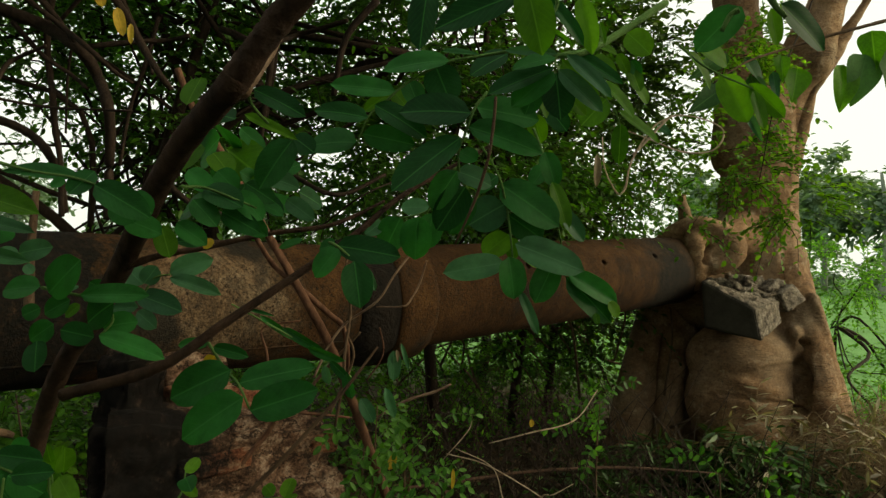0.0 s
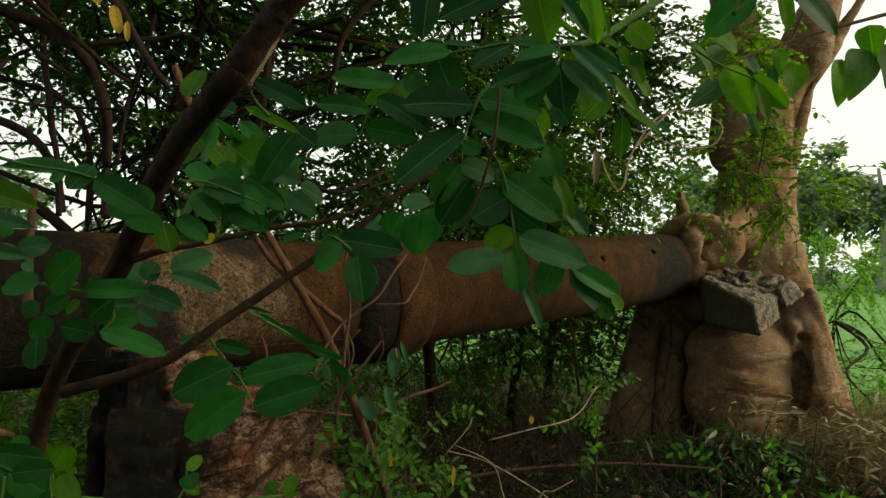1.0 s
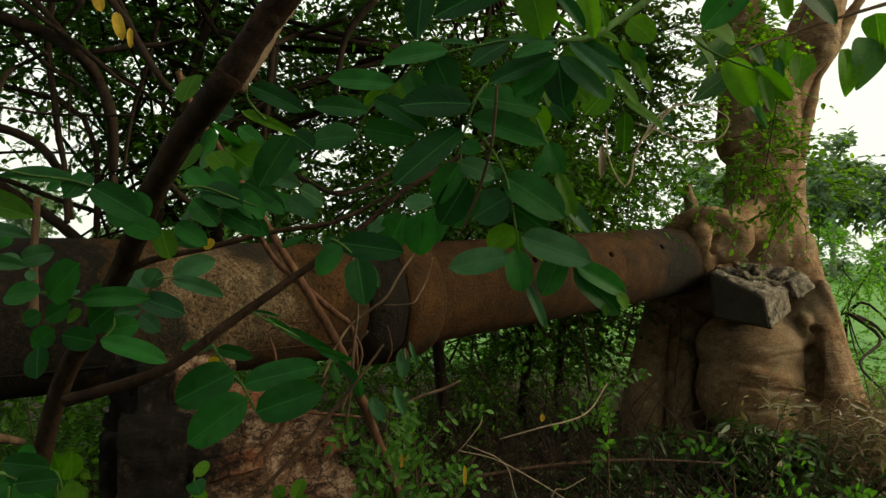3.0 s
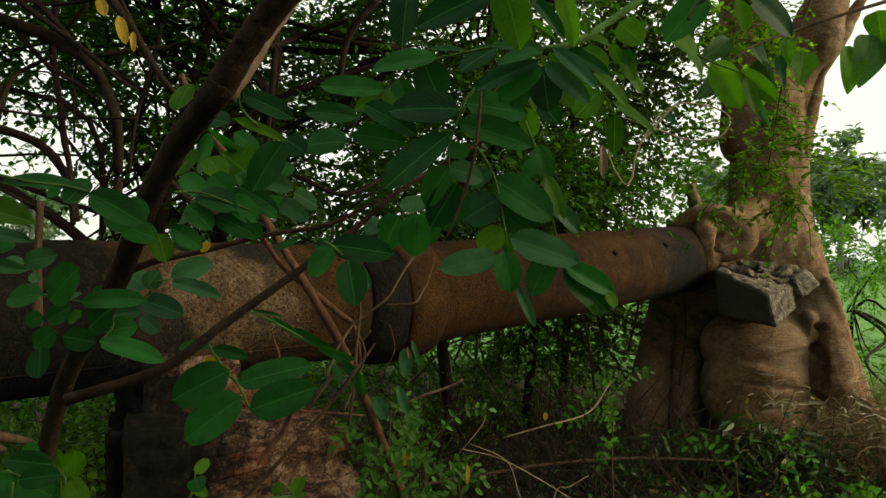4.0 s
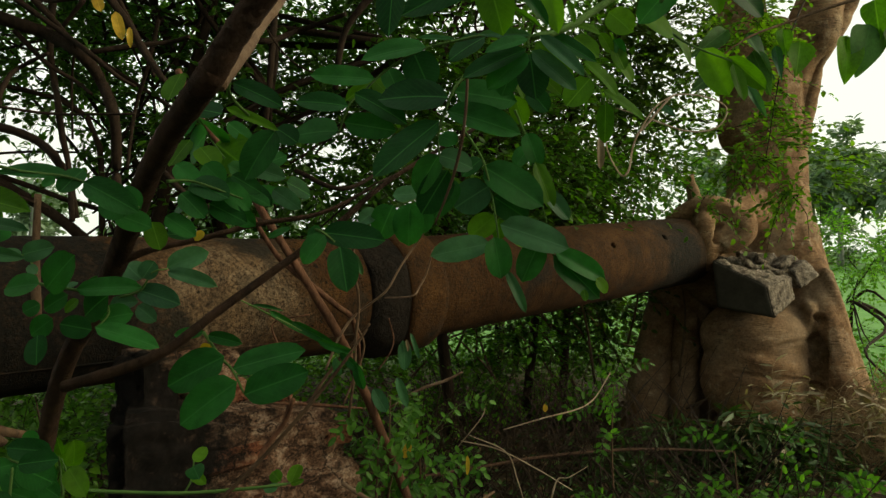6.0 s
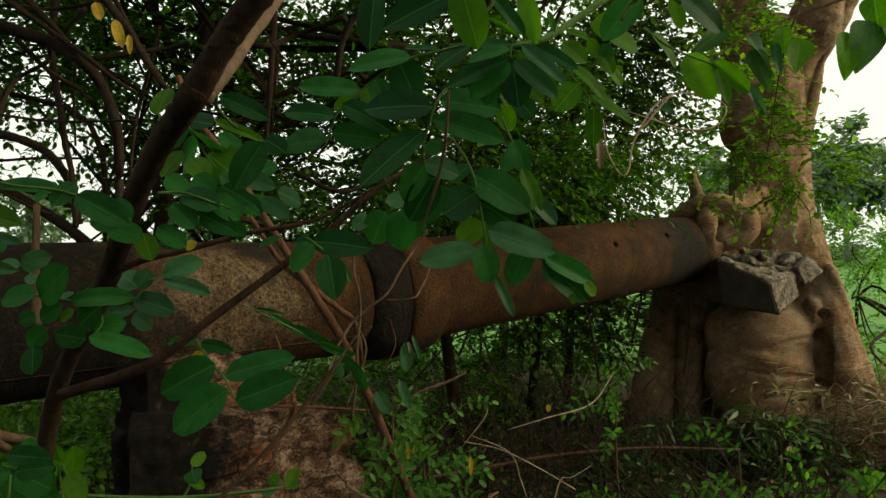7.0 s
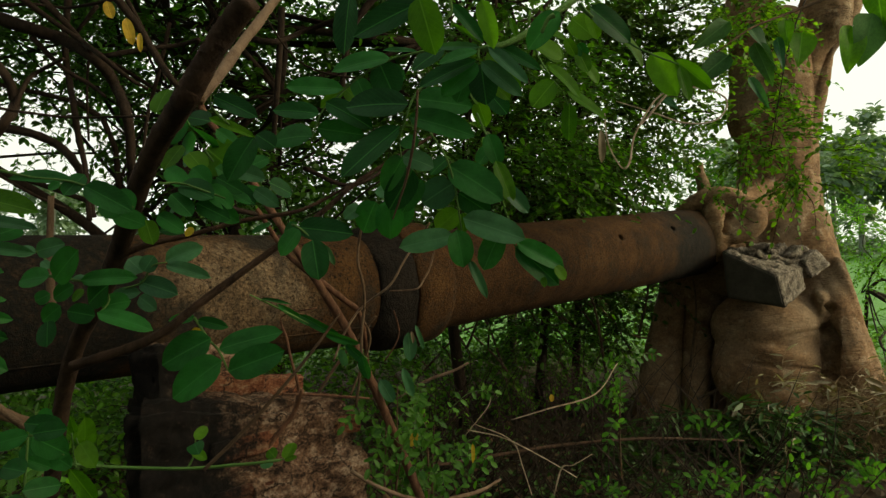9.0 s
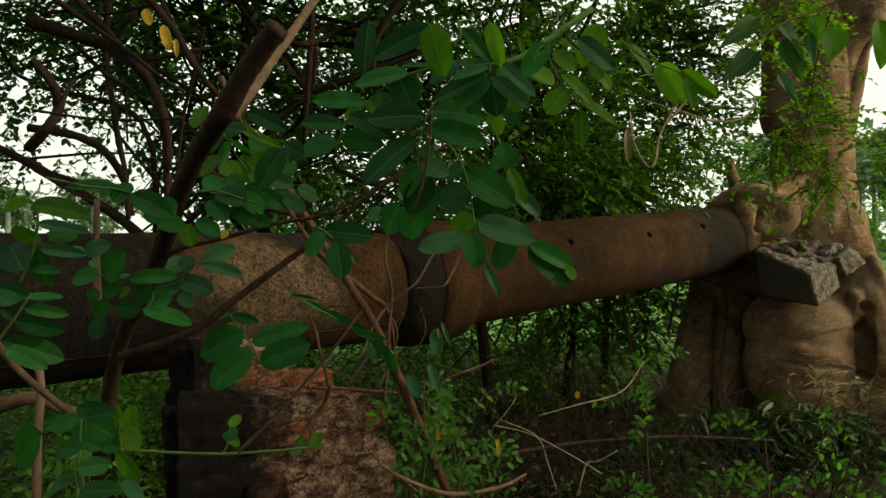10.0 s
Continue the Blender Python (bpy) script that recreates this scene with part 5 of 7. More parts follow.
leaflet(leaf_stalk, (0.157, 0.718, 1.661), (0.182, 0.717, 1.656), 0.68, M_LEAF_LIT, 76)
leaflet(leaf_stalk, (0.209, 0.744, 1.627), (0.225, 0.742, 1.608), 0.65, M_LEAF_LIT, 77)
leaf_stalk = rachis(NEAR, [(0.108, 0.250, 1.519), (0.105, 0.250, 1.517), (0.102, 0.250, 1.511)])
leaflet(leaf_stalk, (0.111, 0.254, 1.522), (0.095, 0.258, 1.507), 0.60, M_LEAF_NEAR, 78)
leaflet(leaf_stalk, (0.100, 0.270, 1.512), (0.116, 0.274, 1.507), 0.63, M_LEAF_LIT, 79)
leaf_stalk = rachis(NEAR, [(0.120, 0.250, 1.524), (0.122, 0.250, 1.521), (0.126, 0.250, 1.517)])
leaflet(leaf_stalk, (0.125, 0.252, 1.523), (0.146, 0.256, 1.508), 0.47, M_LEAF_NEAR, 80)
leaflet(leaf_stalk, (0.126, 0.262, 1.525), (0.132, 0.266, 1.512), 0.50, M_LEAF_LIT, 81)
leaf_stalk = rachis(NEAR, [(0.214, 0.620, 1.630), (0.233, 0.615, 1.612), (0.252, 0.610, 1.600), (0.274, 0.600, 1.587)])
leaflet(leaf_stalk, (0.221, 0.617, 1.624), (0.250, 0.620, 1.596), 0.45, M_LEAF_LIT, 82)
leaflet(leaf_stalk, (0.252, 0.615, 1.603), (0.274, 0.605, 1.559), 0.53, M_LEAF_LIT, 83)
leaflet(leaf_stalk, (0.273, 0.606, 1.593), (0.310, 0.609, 1.563), 0.34, M_LEAF_LIT, 84)
leaflet(leaf_stalk, (0.276, 0.602, 1.585), (0.282, 0.591, 1.550), 0.33, M_LEAF_LIT, 85)
leaf_stalk = rachis(NEAR, [(-0.128, 0.430, 1.530), (-0.130, 0.440, 1.521), (-0.121, 0.460, 1.510), (-0.111, 0.480, 1.505)])
leaflet(leaf_stalk, (-0.127, 0.435, 1.529), (-0.092, 0.425, 1.514), 0.37, M_LEAF_NEAR, 86)
leaflet(leaf_stalk, (-0.139, 0.456, 1.517), (-0.102, 0.454, 1.502), 0.21, M_LEAF_LIT, 87)
leaflet(leaf_stalk, (-0.111, 0.480, 1.505), (-0.133, 0.470, 1.471), 0.58, M_LEAF_NEAR, 88)
leaflet(leaf_stalk, (-0.116, 0.502, 1.511), (-0.099, 0.499, 1.501), 0.92, M_LEAF_NEAR, 89)
leaflet(leaf_stalk, (-0.143, 0.503, 1.483), (-0.110, 0.506, 1.475), 0.48, M_LEAF_PALE, 90)
leaflet(leaf_stalk, (-0.120, 0.507, 1.464), (-0.098, 0.495, 1.451), 0.49, M_LEAF_PALE, 91)
leaflet(leaf_stalk, (-0.158, 0.425, 1.533), (-0.163, 0.413, 1.514), 0.73, M_LEAF_LIT, 92)
leaf_stalk = rachis(NEAR, [(-0.183, 0.460, 1.466), (-0.169, 0.470, 1.467), (-0.148, 0.470, 1.460), (-0.132, 0.470, 1.454)])
leaflet(leaf_stalk, (-0.171, 0.475, 1.467), (-0.141, 0.464, 1.457), 0.61, M_LEAF_NEAR, 93)
leaflet(leaf_stalk, (-0.148, 0.474, 1.465), (-0.128, 0.474, 1.447), 0.63, M_LEAF_NEAR, 94)
leaflet(leaf_stalk, (-0.175, 0.465, 1.458), (-0.156, 0.461, 1.441), 0.64, M_LEAF_NEAR, 95)
leaflet(leaf_stalk, (-0.158, 0.475, 1.451), (-0.130, 0.466, 1.439), 0.50, M_LEAF_NEAR, 96)
leaflet(leaf_stalk, (-0.186, 0.482, 1.481), (-0.166, 0.475, 1.466), 0.60, M_LEAF_NEAR, 97)
leaflet(leaf_stalk, (-0.145, 0.485, 1.473), (-0.123, 0.485, 1.461), 0.54, M_LEAF_NEAR, 98)
leaflet(leaf_stalk, (-0.184, 0.460, 1.441), (-0.162, 0.456, 1.429), 0.55, M_LEAF_NEAR, 99)
leaflet(leaf_stalk, (-0.174, 0.484, 1.428), (-0.189, 0.473, 1.430), 0.57, M_LEAF_NEAR, 100)
leaflet(leaf_stalk, (-0.168, 0.491, 1.482), (-0.152, 0.487, 1.468), 0.81, M_LEAF_NEAR, 101)
leaflet(leaf_stalk, (-0.140, 0.494, 1.461), (-0.118, 0.492, 1.453), 0.56, M_LEAF_NEAR, 102)
leaflet(leaf_stalk, (-0.192, 0.456, 1.437), (-0.183, 0.449, 1.418), 0.66, M_LEAF_LIT, 103)
leaflet(leaf_stalk, (-0.173, 0.503, 1.432), (-0.179, 0.500, 1.425), 0.67, M_YELLOW, 104)
leaflet(leaf_stalk, (-0.108, 0.514, 1.434), (-0.127, 0.516, 1.428), 0.50, M_LEAF_NEAR, 105)
leaflet(leaf_stalk, (-0.176, 0.504, 1.497), (-0.159, 0.493, 1.482), 0.75, M_LEAF_LIT, 106)
leaflet(leaf_stalk, (-0.155, 0.501, 1.450), (-0.131, 0.495, 1.437), 0.55, M_LEAF_NEAR, 107)
leaf_stalk = rachis(NEAR, [(-0.301, 0.430, 1.478), (-0.267, 0.430, 1.470), (-0.236, 0.430, 1.466), (-0.213, 0.430, 1.457), (-0.193, 0.440, 1.446)])
leaflet(leaf_stalk, (-0.237, 0.433, 1.467), (-0.285, 0.426, 1.475), 0.27, M_LEAF_NEAR, 108)
leaflet(leaf_stalk, (-0.243, 0.427, 1.465), (-0.250, 0.423, 1.460), 0.70, M_LEAF_NEAR, 109)
leaflet(leaf_stalk, (-0.229, 0.436, 1.472), (-0.240, 0.425, 1.456), 0.71, M_LEAF_NEAR, 110)
leaflet(leaf_stalk, (-0.223, 0.425, 1.462), (-0.187, 0.423, 1.444), 0.47, M_LEAF_NEAR, 111)
leaflet(leaf_stalk, (-0.210, 0.445, 1.458), (-0.193, 0.441, 1.446), 0.78, M_LEAF_NEAR, 112)
leaflet(leaf_stalk, (-0.214, 0.449, 1.442), (-0.190, 0.451, 1.434), 0.69, M_LEAF_NEAR, 113)
leaflet(leaf_stalk, (-0.218, 0.443, 1.455), (-0.201, 0.432, 1.440), 0.79, M_LEAF_NEAR, 114)
leaf_stalk = rachis(NEAR, [(-0.403, 0.660, 1.395), (-0.410, 0.660, 1.410), (-0.419, 0.660, 1.415), (-0.425, 0.660, 1.414)])
leaflet(leaf_stalk, (-0.418, 0.660, 1.415), (-0.382, 0.651, 1.423), 0.55, M_LEAF_PALE, 115)
leaflet(leaf_stalk, (-0.414, 0.653, 1.413), (-0.441, 0.654, 1.418), 0.55, M_LEAF_PALE, 116)
leaflet(leaf_stalk, (-0.396, 0.649, 1.396), (-0.406, 0.650, 1.405), 0.75, M_LEAF_PALE, 117)
leaf_stalk = rachis(NEAR, [(-0.280, 0.470, 1.393), (-0.254, 0.460, 1.390), (-0.231, 0.455, 1.386), (-0.222, 0.455, 1.374), (-0.228, 0.450, 1.363)])
leaflet(leaf_stalk, (-0.297, 0.496, 1.392), (-0.330, 0.498, 1.391), 0.56, M_LEAF_NEAR, 118)
leaflet(leaf_stalk, (-0.261, 0.446, 1.391), (-0.239, 0.437, 1.414), 0.80, M_LEAF_NEAR, 119)
leaflet(leaf_stalk, (-0.242, 0.450, 1.390), (-0.197, 0.443, 1.395), 0.32, M_LEAF_NEAR, 120)
leaflet(leaf_stalk, (-0.220, 0.451, 1.386), (-0.242, 0.453, 1.372), 0.87, M_LEAF_NEAR, 121)
leaflet(leaf_stalk, (-0.300, 0.553, 1.391), (-0.305, 0.541, 1.387), 0.55, M_LEAF_PALE, 122)
leaflet(leaf_stalk, (-0.268, 0.498, 1.380), (-0.277, 0.494, 1.371), 0.68, M_LEAF_LIT, 123)
leaflet(leaf_stalk, (-0.265, 0.460, 1.369), (-0.282, 0.459, 1.357), 0.74, M_LEAF_NEAR, 124)
leaflet(leaf_stalk, (-0.276, 0.460, 1.357), (-0.271, 0.449, 1.338), 0.82, M_LEAF_NEAR, 125)
leaflet(leaf_stalk, (-0.222, 0.437, 1.365), (-0.180, 0.439, 1.355), 0.35, M_LEAF_NEAR, 126)
leaflet(leaf_stalk, (-0.230, 0.458, 1.368), (-0.209, 0.459, 1.374), 0.82, M_LEAF_NEAR, 127)
leaflet(leaf_stalk, (-0.240, 0.466, 1.360), (-0.264, 0.464, 1.365), 0.66, M_LEAF_NEAR, 128)
leaflet(leaf_stalk, (-0.261, 0.472, 1.385), (-0.280, 0.470, 1.375), 0.68, M_LEAF_NEAR, 129)
leaflet(leaf_stalk, (-0.298, 0.478, 1.372), (-0.287, 0.480, 1.378), 0.95, M_LEAF_NEAR, 130)
leaf_stalk = rachis(NEAR, [(-0.319, 0.615, 1.359), (-0.297, 0.615, 1.373), (-0.275, 0.613, 1.380), (-0.262, 0.610, 1.397), (-0.247, 0.610, 1.401)])
leaflet(leaf_stalk, (-0.272, 0.610, 1.391), (-0.289, 0.612, 1.407), 0.92, M_LEAF_PALE, 131)
leaflet(leaf_stalk, (-0.270, 0.608, 1.392), (-0.260, 0.610, 1.408), 0.91, M_LEAF_PALE, 132)
leaflet(leaf_stalk, (-0.249, 0.613, 1.402), (-0.213, 0.611, 1.418), 0.55, M_LEAF_PALE, 133)
leaflet(leaf_stalk, (-0.247, 0.609, 1.398), (-0.199, 0.600, 1.388), 0.29, M_LEAF_PALE, 134)
leaflet(leaf_stalk, (-0.278, 0.615, 1.381), (-0.237, 0.609, 1.370), 0.51, M_LEAF_PALE, 135)
leaflet(leaf_stalk, (-0.278, 0.617, 1.370), (-0.310, 0.607, 1.367), 0.43, M_LEAF_PALE, 136)
leaflet(leaf_stalk, (-0.276, 0.610, 1.366), (-0.256, 0.600, 1.354), 0.61, M_LEAF_PALE, 137)
leaflet(leaf_stalk, (-0.297, 0.604, 1.381), (-0.313, 0.595, 1.392), 0.71, M_LEAF_NEAR, 138)
leaf_stalk = rachis(NEAR, [(-0.172, 0.500, 1.354), (-0.152, 0.480, 1.338), (-0.138, 0.465, 1.331), (-0.127, 0.455, 1.317)])
leaflet(leaf_stalk, (-0.144, 0.465, 1.341), (-0.186, 0.461, 1.321), 0.57, M_LEAF_NEAR, 139)
leaflet(leaf_stalk, (-0.131, 0.453, 1.325), (-0.173, 0.449, 1.297), 0.54, M_LEAF_NEAR, 140)
leaflet(leaf_stalk, (-0.138, 0.466, 1.332), (-0.087, 0.462, 1.348), 0.39, M_LEAF_NEAR, 141)
leaflet(leaf_stalk, (-0.126, 0.453, 1.316), (-0.081, 0.449, 1.333), 0.49, M_LEAF_NEAR, 142)
leaflet(leaf_stalk, (-0.172, 0.501, 1.354), (-0.194, 0.497, 1.353), 0.45, M_LEAF_NEAR, 143)
leaflet(leaf_stalk, (-0.165, 0.490, 1.353), (-0.139, 0.486, 1.348), 0.36, M_LEAF_NEAR, 144)
leaflet(leaf_stalk, (-0.173, 0.502, 1.336), (-0.167, 0.498, 1.345), 0.95, M_YELLOW, 145)
leaf_stalk = rachis(NEAR, [(-0.087, 0.500, 1.433), (-0.078, 0.490, 1.430), (-0.064, 0.485, 1.419), (-0.056, 0.485, 1.409)])
leaflet(leaf_stalk, (-0.078, 0.490, 1.430), (-0.031, 0.481, 1.425), 0.43, M_LEAF_NEAR, 146)
leaflet(leaf_stalk, (-0.076, 0.487, 1.428), (-0.093, 0.480, 1.409), 0.72, M_LEAF_NEAR, 147)
leaflet(leaf_stalk, (-0.063, 0.478, 1.419), (-0.056, 0.466, 1.388), 0.63, M_LEAF_NEAR, 148)
leaflet(leaf_stalk, (-0.056, 0.489, 1.415), (-0.047, 0.492, 1.398), 0.27, M_LEAF_PALE, 149)
leaflet(leaf_stalk, (-0.079, 0.494, 1.431), (-0.092, 0.495, 1.428), 0.95, M_LEAF_NEAR, 150)
leaf_stalk = rachis(NEAR, [(-0.004, 0.740, 1.488), (-0.023, 0.740, 1.475), (-0.048, 0.740, 1.468)])
leaflet(leaf_stalk, (-0.048, 0.744, 1.469), (-0.067, 0.747, 1.432), 0.86, M_LEAF_NEAR, 151)
leaflet(leaf_stalk, (-0.029, 0.736, 1.470), (-0.032, 0.733, 1.423), 0.74, M_LEAF_NEAR, 152)
leaflet(leaf_stalk, (-0.012, 0.740, 1.475), (-0.019, 0.737, 1.435), 0.69, M_LEAF_NEAR, 153)
leaflet(leaf_stalk, (-0.017, 0.745, 1.482), (-0.049, 0.745, 1.481), 0.64, M_LEAF_PALE, 154)
leaflet(leaf_stalk, (-0.069, 0.756, 1.464), (-0.087, 0.745, 1.450), 0.71, M_LEAF_PALE, 155)
leaf_stalk = rachis(NEAR, [(-0.369, 0.550, 1.241), (-0.354, 0.550, 1.240), (-0.335, 0.550, 1.232), (-0.321, 0.550, 1.221)])
leaflet(leaf_stalk, (-0.356, 0.552, 1.242), (-0.320, 0.551, 1.221), 0.67, M_LEAF_NEAR, 156)
leaflet(leaf_stalk, (-0.316, 0.543, 1.250), (-0.357, 0.541, 1.254), 0.45, M_LEAF_NEAR, 157)
leaflet(leaf_stalk, (-0.349, 0.564, 1.222), (-0.320, 0.557, 1.208), 0.60, M_LEAF_NEAR, 158)
leaflet(leaf_stalk, (-0.370, 0.565, 1.227), (-0.351, 0.560, 1.208), 0.74, M_LEAF_NEAR, 159)
leaflet(leaf_stalk, (-0.338, 0.561, 1.257), (-0.359, 0.564, 1.252), 0.67, M_LEAF_NEAR, 160)
leaf_stalk = rachis(NEAR, [(-0.206, 0.560, 1.544), (-0.186, 0.560, 1.510), (-0.161, 0.560, 1.476)])
leaflet(leaf_stalk, (-0.202, 0.558, 1.539), (-0.217, 0.552, 1.514), 0.59, M_LEAF_NEAR, 500)
leaflet(leaf_stalk, (-0.190, 0.538, 1.528), (-0.181, 0.582, 1.519), 0.62, M_LEAF_NEAR, 501)
leaflet(leaf_stalk, (-0.180, 0.530, 1.514), (-0.210, 0.560, 1.498), 0.60, M_LEAF_NEAR, 502)
leaflet(leaf_stalk, (-0.192, 0.584, 1.513), (-0.151, 0.535, 1.487), 0.57, M_LEAF_LIT, 503)
leaflet(leaf_stalk, (-0.182, 0.563, 1.501), (-0.201, 0.567, 1.482), 0.68, M_LEAF_NEAR, 504)
leaflet(leaf_stalk, (-0.164, 0.532, 1.487), (-0.145, 0.553, 1.475), 0.54, M_LEAF_NEAR, 505)
leaflet(leaf_stalk, (-0.206, 0.572, 1.542), (-0.178, 0.557, 1.536), 0.66, M_LEAF_NEAR, 506)
leaflet(leaf_stalk, (-0.171, 0.574, 1.482), (-0.173, 0.539, 1.457), 0.67, M_LEAF_NEAR, 507)
leaflet(leaf_stalk, (-0.156, 0.544, 1.473), (-0.130, 0.537, 1.457), 0.53, M_LEAF_NEAR, 508)
leaflet(leaf_stalk, (-0.198, 0.560, 1.466), (-0.231, 0.585, 1.457), 0.68, M_LEAF_NEAR, 509)
leaflet(leaf_stalk, (-0.153, 0.565, 1.469), (-0.124, 0.576, 1.463), 0.48, M_LEAF_NEAR, 510)
leaflet(leaf_stalk, (-0.121, 0.553, 1.475), (-0.104, 0.575, 1.466), 0.60, M_LEAF_NEAR, 511)
leaflet(leaf_stalk, (-0.137, 0.536, 1.487), (-0.119, 0.547, 1.498), 0.61, M_LEAF_NEAR, 512)
leaflet(leaf_stalk, (-0.177, 0.570, 1.529), (-0.156, 0.574, 1.513), 0.57, M_LEAF_NEAR, 513)
leaflet(leaf_stalk, (-0.204, 0.555, 1.512), (-0.214, 0.535, 1.488), 0.50, M_LEAF_LIT, 514)
leaf_stalk = rachis(NEAR, [(-0.429, 0.748, 1.138), (-0.424, 0.748, 1.163), (-0.429, 0.747, 1.182)])
leaflet(leaf_stalk, (-0.431, 0.766, 1.167), (-0.415, 0.748, 1.199), 0.62, M_LEAF_LIT, 360)
leaflet(leaf_stalk, (-0.445, 0.772, 1.172), (-0.458, 0.766, 1.186), 0.50, M_LEAF_LIT, 361)
leaflet(leaf_stalk, (-0.430, 0.752, 1.155), (-0.409, 0.746, 1.167), 0.50, M_LEAF_LIT, 362)
leaflet(leaf_stalk, (-0.432, 0.755, 1.166), (-0.402, 0.731, 1.152), 0.50, M_LEAF_LIT, 363)
leaflet(leaf_stalk, (-0.432, 0.741, 1.172), (-0.459, 0.774, 1.166), 0.50, M_LEAF_LIT, 364)
leaf_stalk = rachis(NEAR, [(-0.278, 0.725, 1.152), (-0.271, 0.725, 1.166), (-0.268, 0.725, 1.188)])
leaflet(leaf_stalk, (-0.261, 0.706, 1.191), (-0.252, 0.720, 1.203), 0.62, M_LEAF_LIT, 380)
leaflet(leaf_stalk, (-0.268, 0.715, 1.177), (-0.249, 0.706, 1.168), 0.52, M_LEAF_LIT, 381)
leaflet(leaf_stalk, (-0.258, 0.697, 1.189), (-0.243, 0.670, 1.188), 0.60, M_LEAF_NEAR, 382)
leaf_stalk = rachis(NEAR, [(-0.208, 0.731, 1.153), (-0.176, 0.732, 1.158), (-0.163, 0.732, 1.159)])
leaflet(leaf_stalk, (-0.169, 0.759, 1.150), (-0.166, 0.785, 1.167), 0.52, M_LEAF_LIT, 400)
leaflet(leaf_stalk, (-0.179, 0.750, 1.155), (-0.196, 0.774, 1.159), 0.50, M_LEAF_LIT, 401)
leaflet(leaf_stalk, (-0.184, 0.759, 1.147), (-0.194, 0.739, 1.149), 0.50, M_LEAF_PALE, 402)
leaflet(leaf_stalk, (-0.164, 0.737, 1.156), (-0.150, 0.741, 1.160), 0.40, M_LEAF_LIT, 403)
leaf_stalk = rachis(NEAR, [(-0.324, 0.378, 1.331), (-0.306, 0.379, 1.348), (-0.281, 0.382, 1.383)])
leaflet(leaf_stalk, (-0.297, 0.383, 1.361), (-0.272, 0.409, 1.348), 0.36, M_LEAF_NEAR, 420)
leaflet(leaf_stalk, (-0.312, 0.390, 1.345), (-0.278, 0.418, 1.326), 0.40, M_LEAF_NEAR, 421)
leaflet(leaf_stalk, (-0.290, 0.365, 1.343), (-0.264, 0.376, 1.326), 0.42, M_LEAF_NEAR, 422)
leaflet(leaf_stalk, (-0.293, 0.388, 1.371), (-0.266, 0.405, 1.364), 0.30, M_LEAF_NEAR, 423)
leaflet(leaf_stalk, (-0.287, 0.386, 1.379), (-0.271, 0.406, 1.380), 0.36, M_LEAF_NEAR, 424)
leaflet(leaf_stalk, (-0.299, 0.372, 1.368), (-0.303, 0.394, 1.363), 0.50, M_LEAF_NEAR, 425)
leaflet(leaf_stalk, (-0.289, 0.377, 1.376), (-0.316, 0.382, 1.383), 0.50, M_LEAF_NEAR, 426)
leaf_stalk = rachis(NEAR, [(-0.311, 0.409, 1.390), (-0.299, 0.410, 1.418), (-0.296, 0.411, 1.446), (-0.303, 0.410, 1.460)])
leaflet(leaf_stalk, (-0.307, 0.427, 1.418), (-0.313, 0.440, 1.383), 0.60, M_LEAF_NEAR, 440)
leaflet(leaf_stalk, (-0.295, 0.402, 1.401), (-0.268, 0.394, 1.401), 0.30, M_LEAF_NEAR, 441)
leaflet(leaf_stalk, (-0.312, 0.402, 1.435), (-0.294, 0.412, 1.421), 0.50, M_LEAF_LIT, 442)
leaflet(leaf_stalk, (-0.301, 0.432, 1.425), (-0.292, 0.457, 1.436), 0.60, M_LEAF_NEAR, 443)
leaflet(leaf_stalk, (-0.292, 0.407, 1.418), (-0.254, 0.408, 1.413), 0.25, M_LEAF_PALE, 444)
leaflet(leaf_stalk, (-0.306, 0.424, 1.439), (-0.258, 0.420, 1.432), 0.22, M_LEAF_PALE, 445)
leaflet(leaf_stalk, (-0.298, 0.407, 1.454), (-0.241, 0.390, 1.446), 0.30, M_LEAF_LIT, 446)
leaflet(leaf_stalk, (-0.293, 0.397, 1.455), (-0.322, 0.399, 1.452), 0.40, M_LEAF_LIT, 447)
leaflet(leaf_stalk, (-0.336, 0.416, 1.418), (-0.315, 0.426, 1.414), 0.40, M_LEAF_NEAR, 448)
leaflet(leaf_stalk, (-0.325, 0.402, 1.405), (-0.323, 0.427, 1.398), 0.60, M_LEAF_NEAR, 449)
leaflet(leaf_stalk, (-0.334, 0.413, 1.385), (-0.302, 0.401, 1.380), 0.50, M_LEAF_NEAR, 450)
leaflet(leaf_stalk, (-0.295, 0.392, 1.400), (-0.329, 0.414, 1.428), 0.50, M_LEAF_NEAR, 451)
leaf_stalk = rachis(NEAR, [(-0.299, 0.459, 1.185), (-0.298, 0.460, 1.220), (-0.294, 0.460, 1.263)])
leaflet(leaf_stalk, (-0.306, 0.483, 1.257), (-0.294, 0.510, 1.235), 0.60, M_LEAF_NEAR, 460)
leaflet(leaf_stalk, (-0.297, 0.465, 1.264), (-0.325, 0.455, 1.258), 0.50, M_LEAF_NEAR, 461)
leaflet(leaf_stalk, (-0.278, 0.442, 1.271), (-0.247, 0.435, 1.277), 0.45, M_LEAF_NEAR, 462)
leaflet(leaf_stalk, (-0.291, 0.447, 1.224), (-0.273, 0.474, 1.221), 0.50, M_LEAF_NEAR, 463)
leaflet(leaf_stalk, (-0.313, 0.477, 1.202), (-0.359, 0.492, 1.191), 0.46, M_LEAF_NEAR, 464)
leaflet(leaf_stalk, (-0.287, 0.444, 1.204), (-0.247, 0.436, 1.213), 0.42, M_LEAF_NEAR, 465)
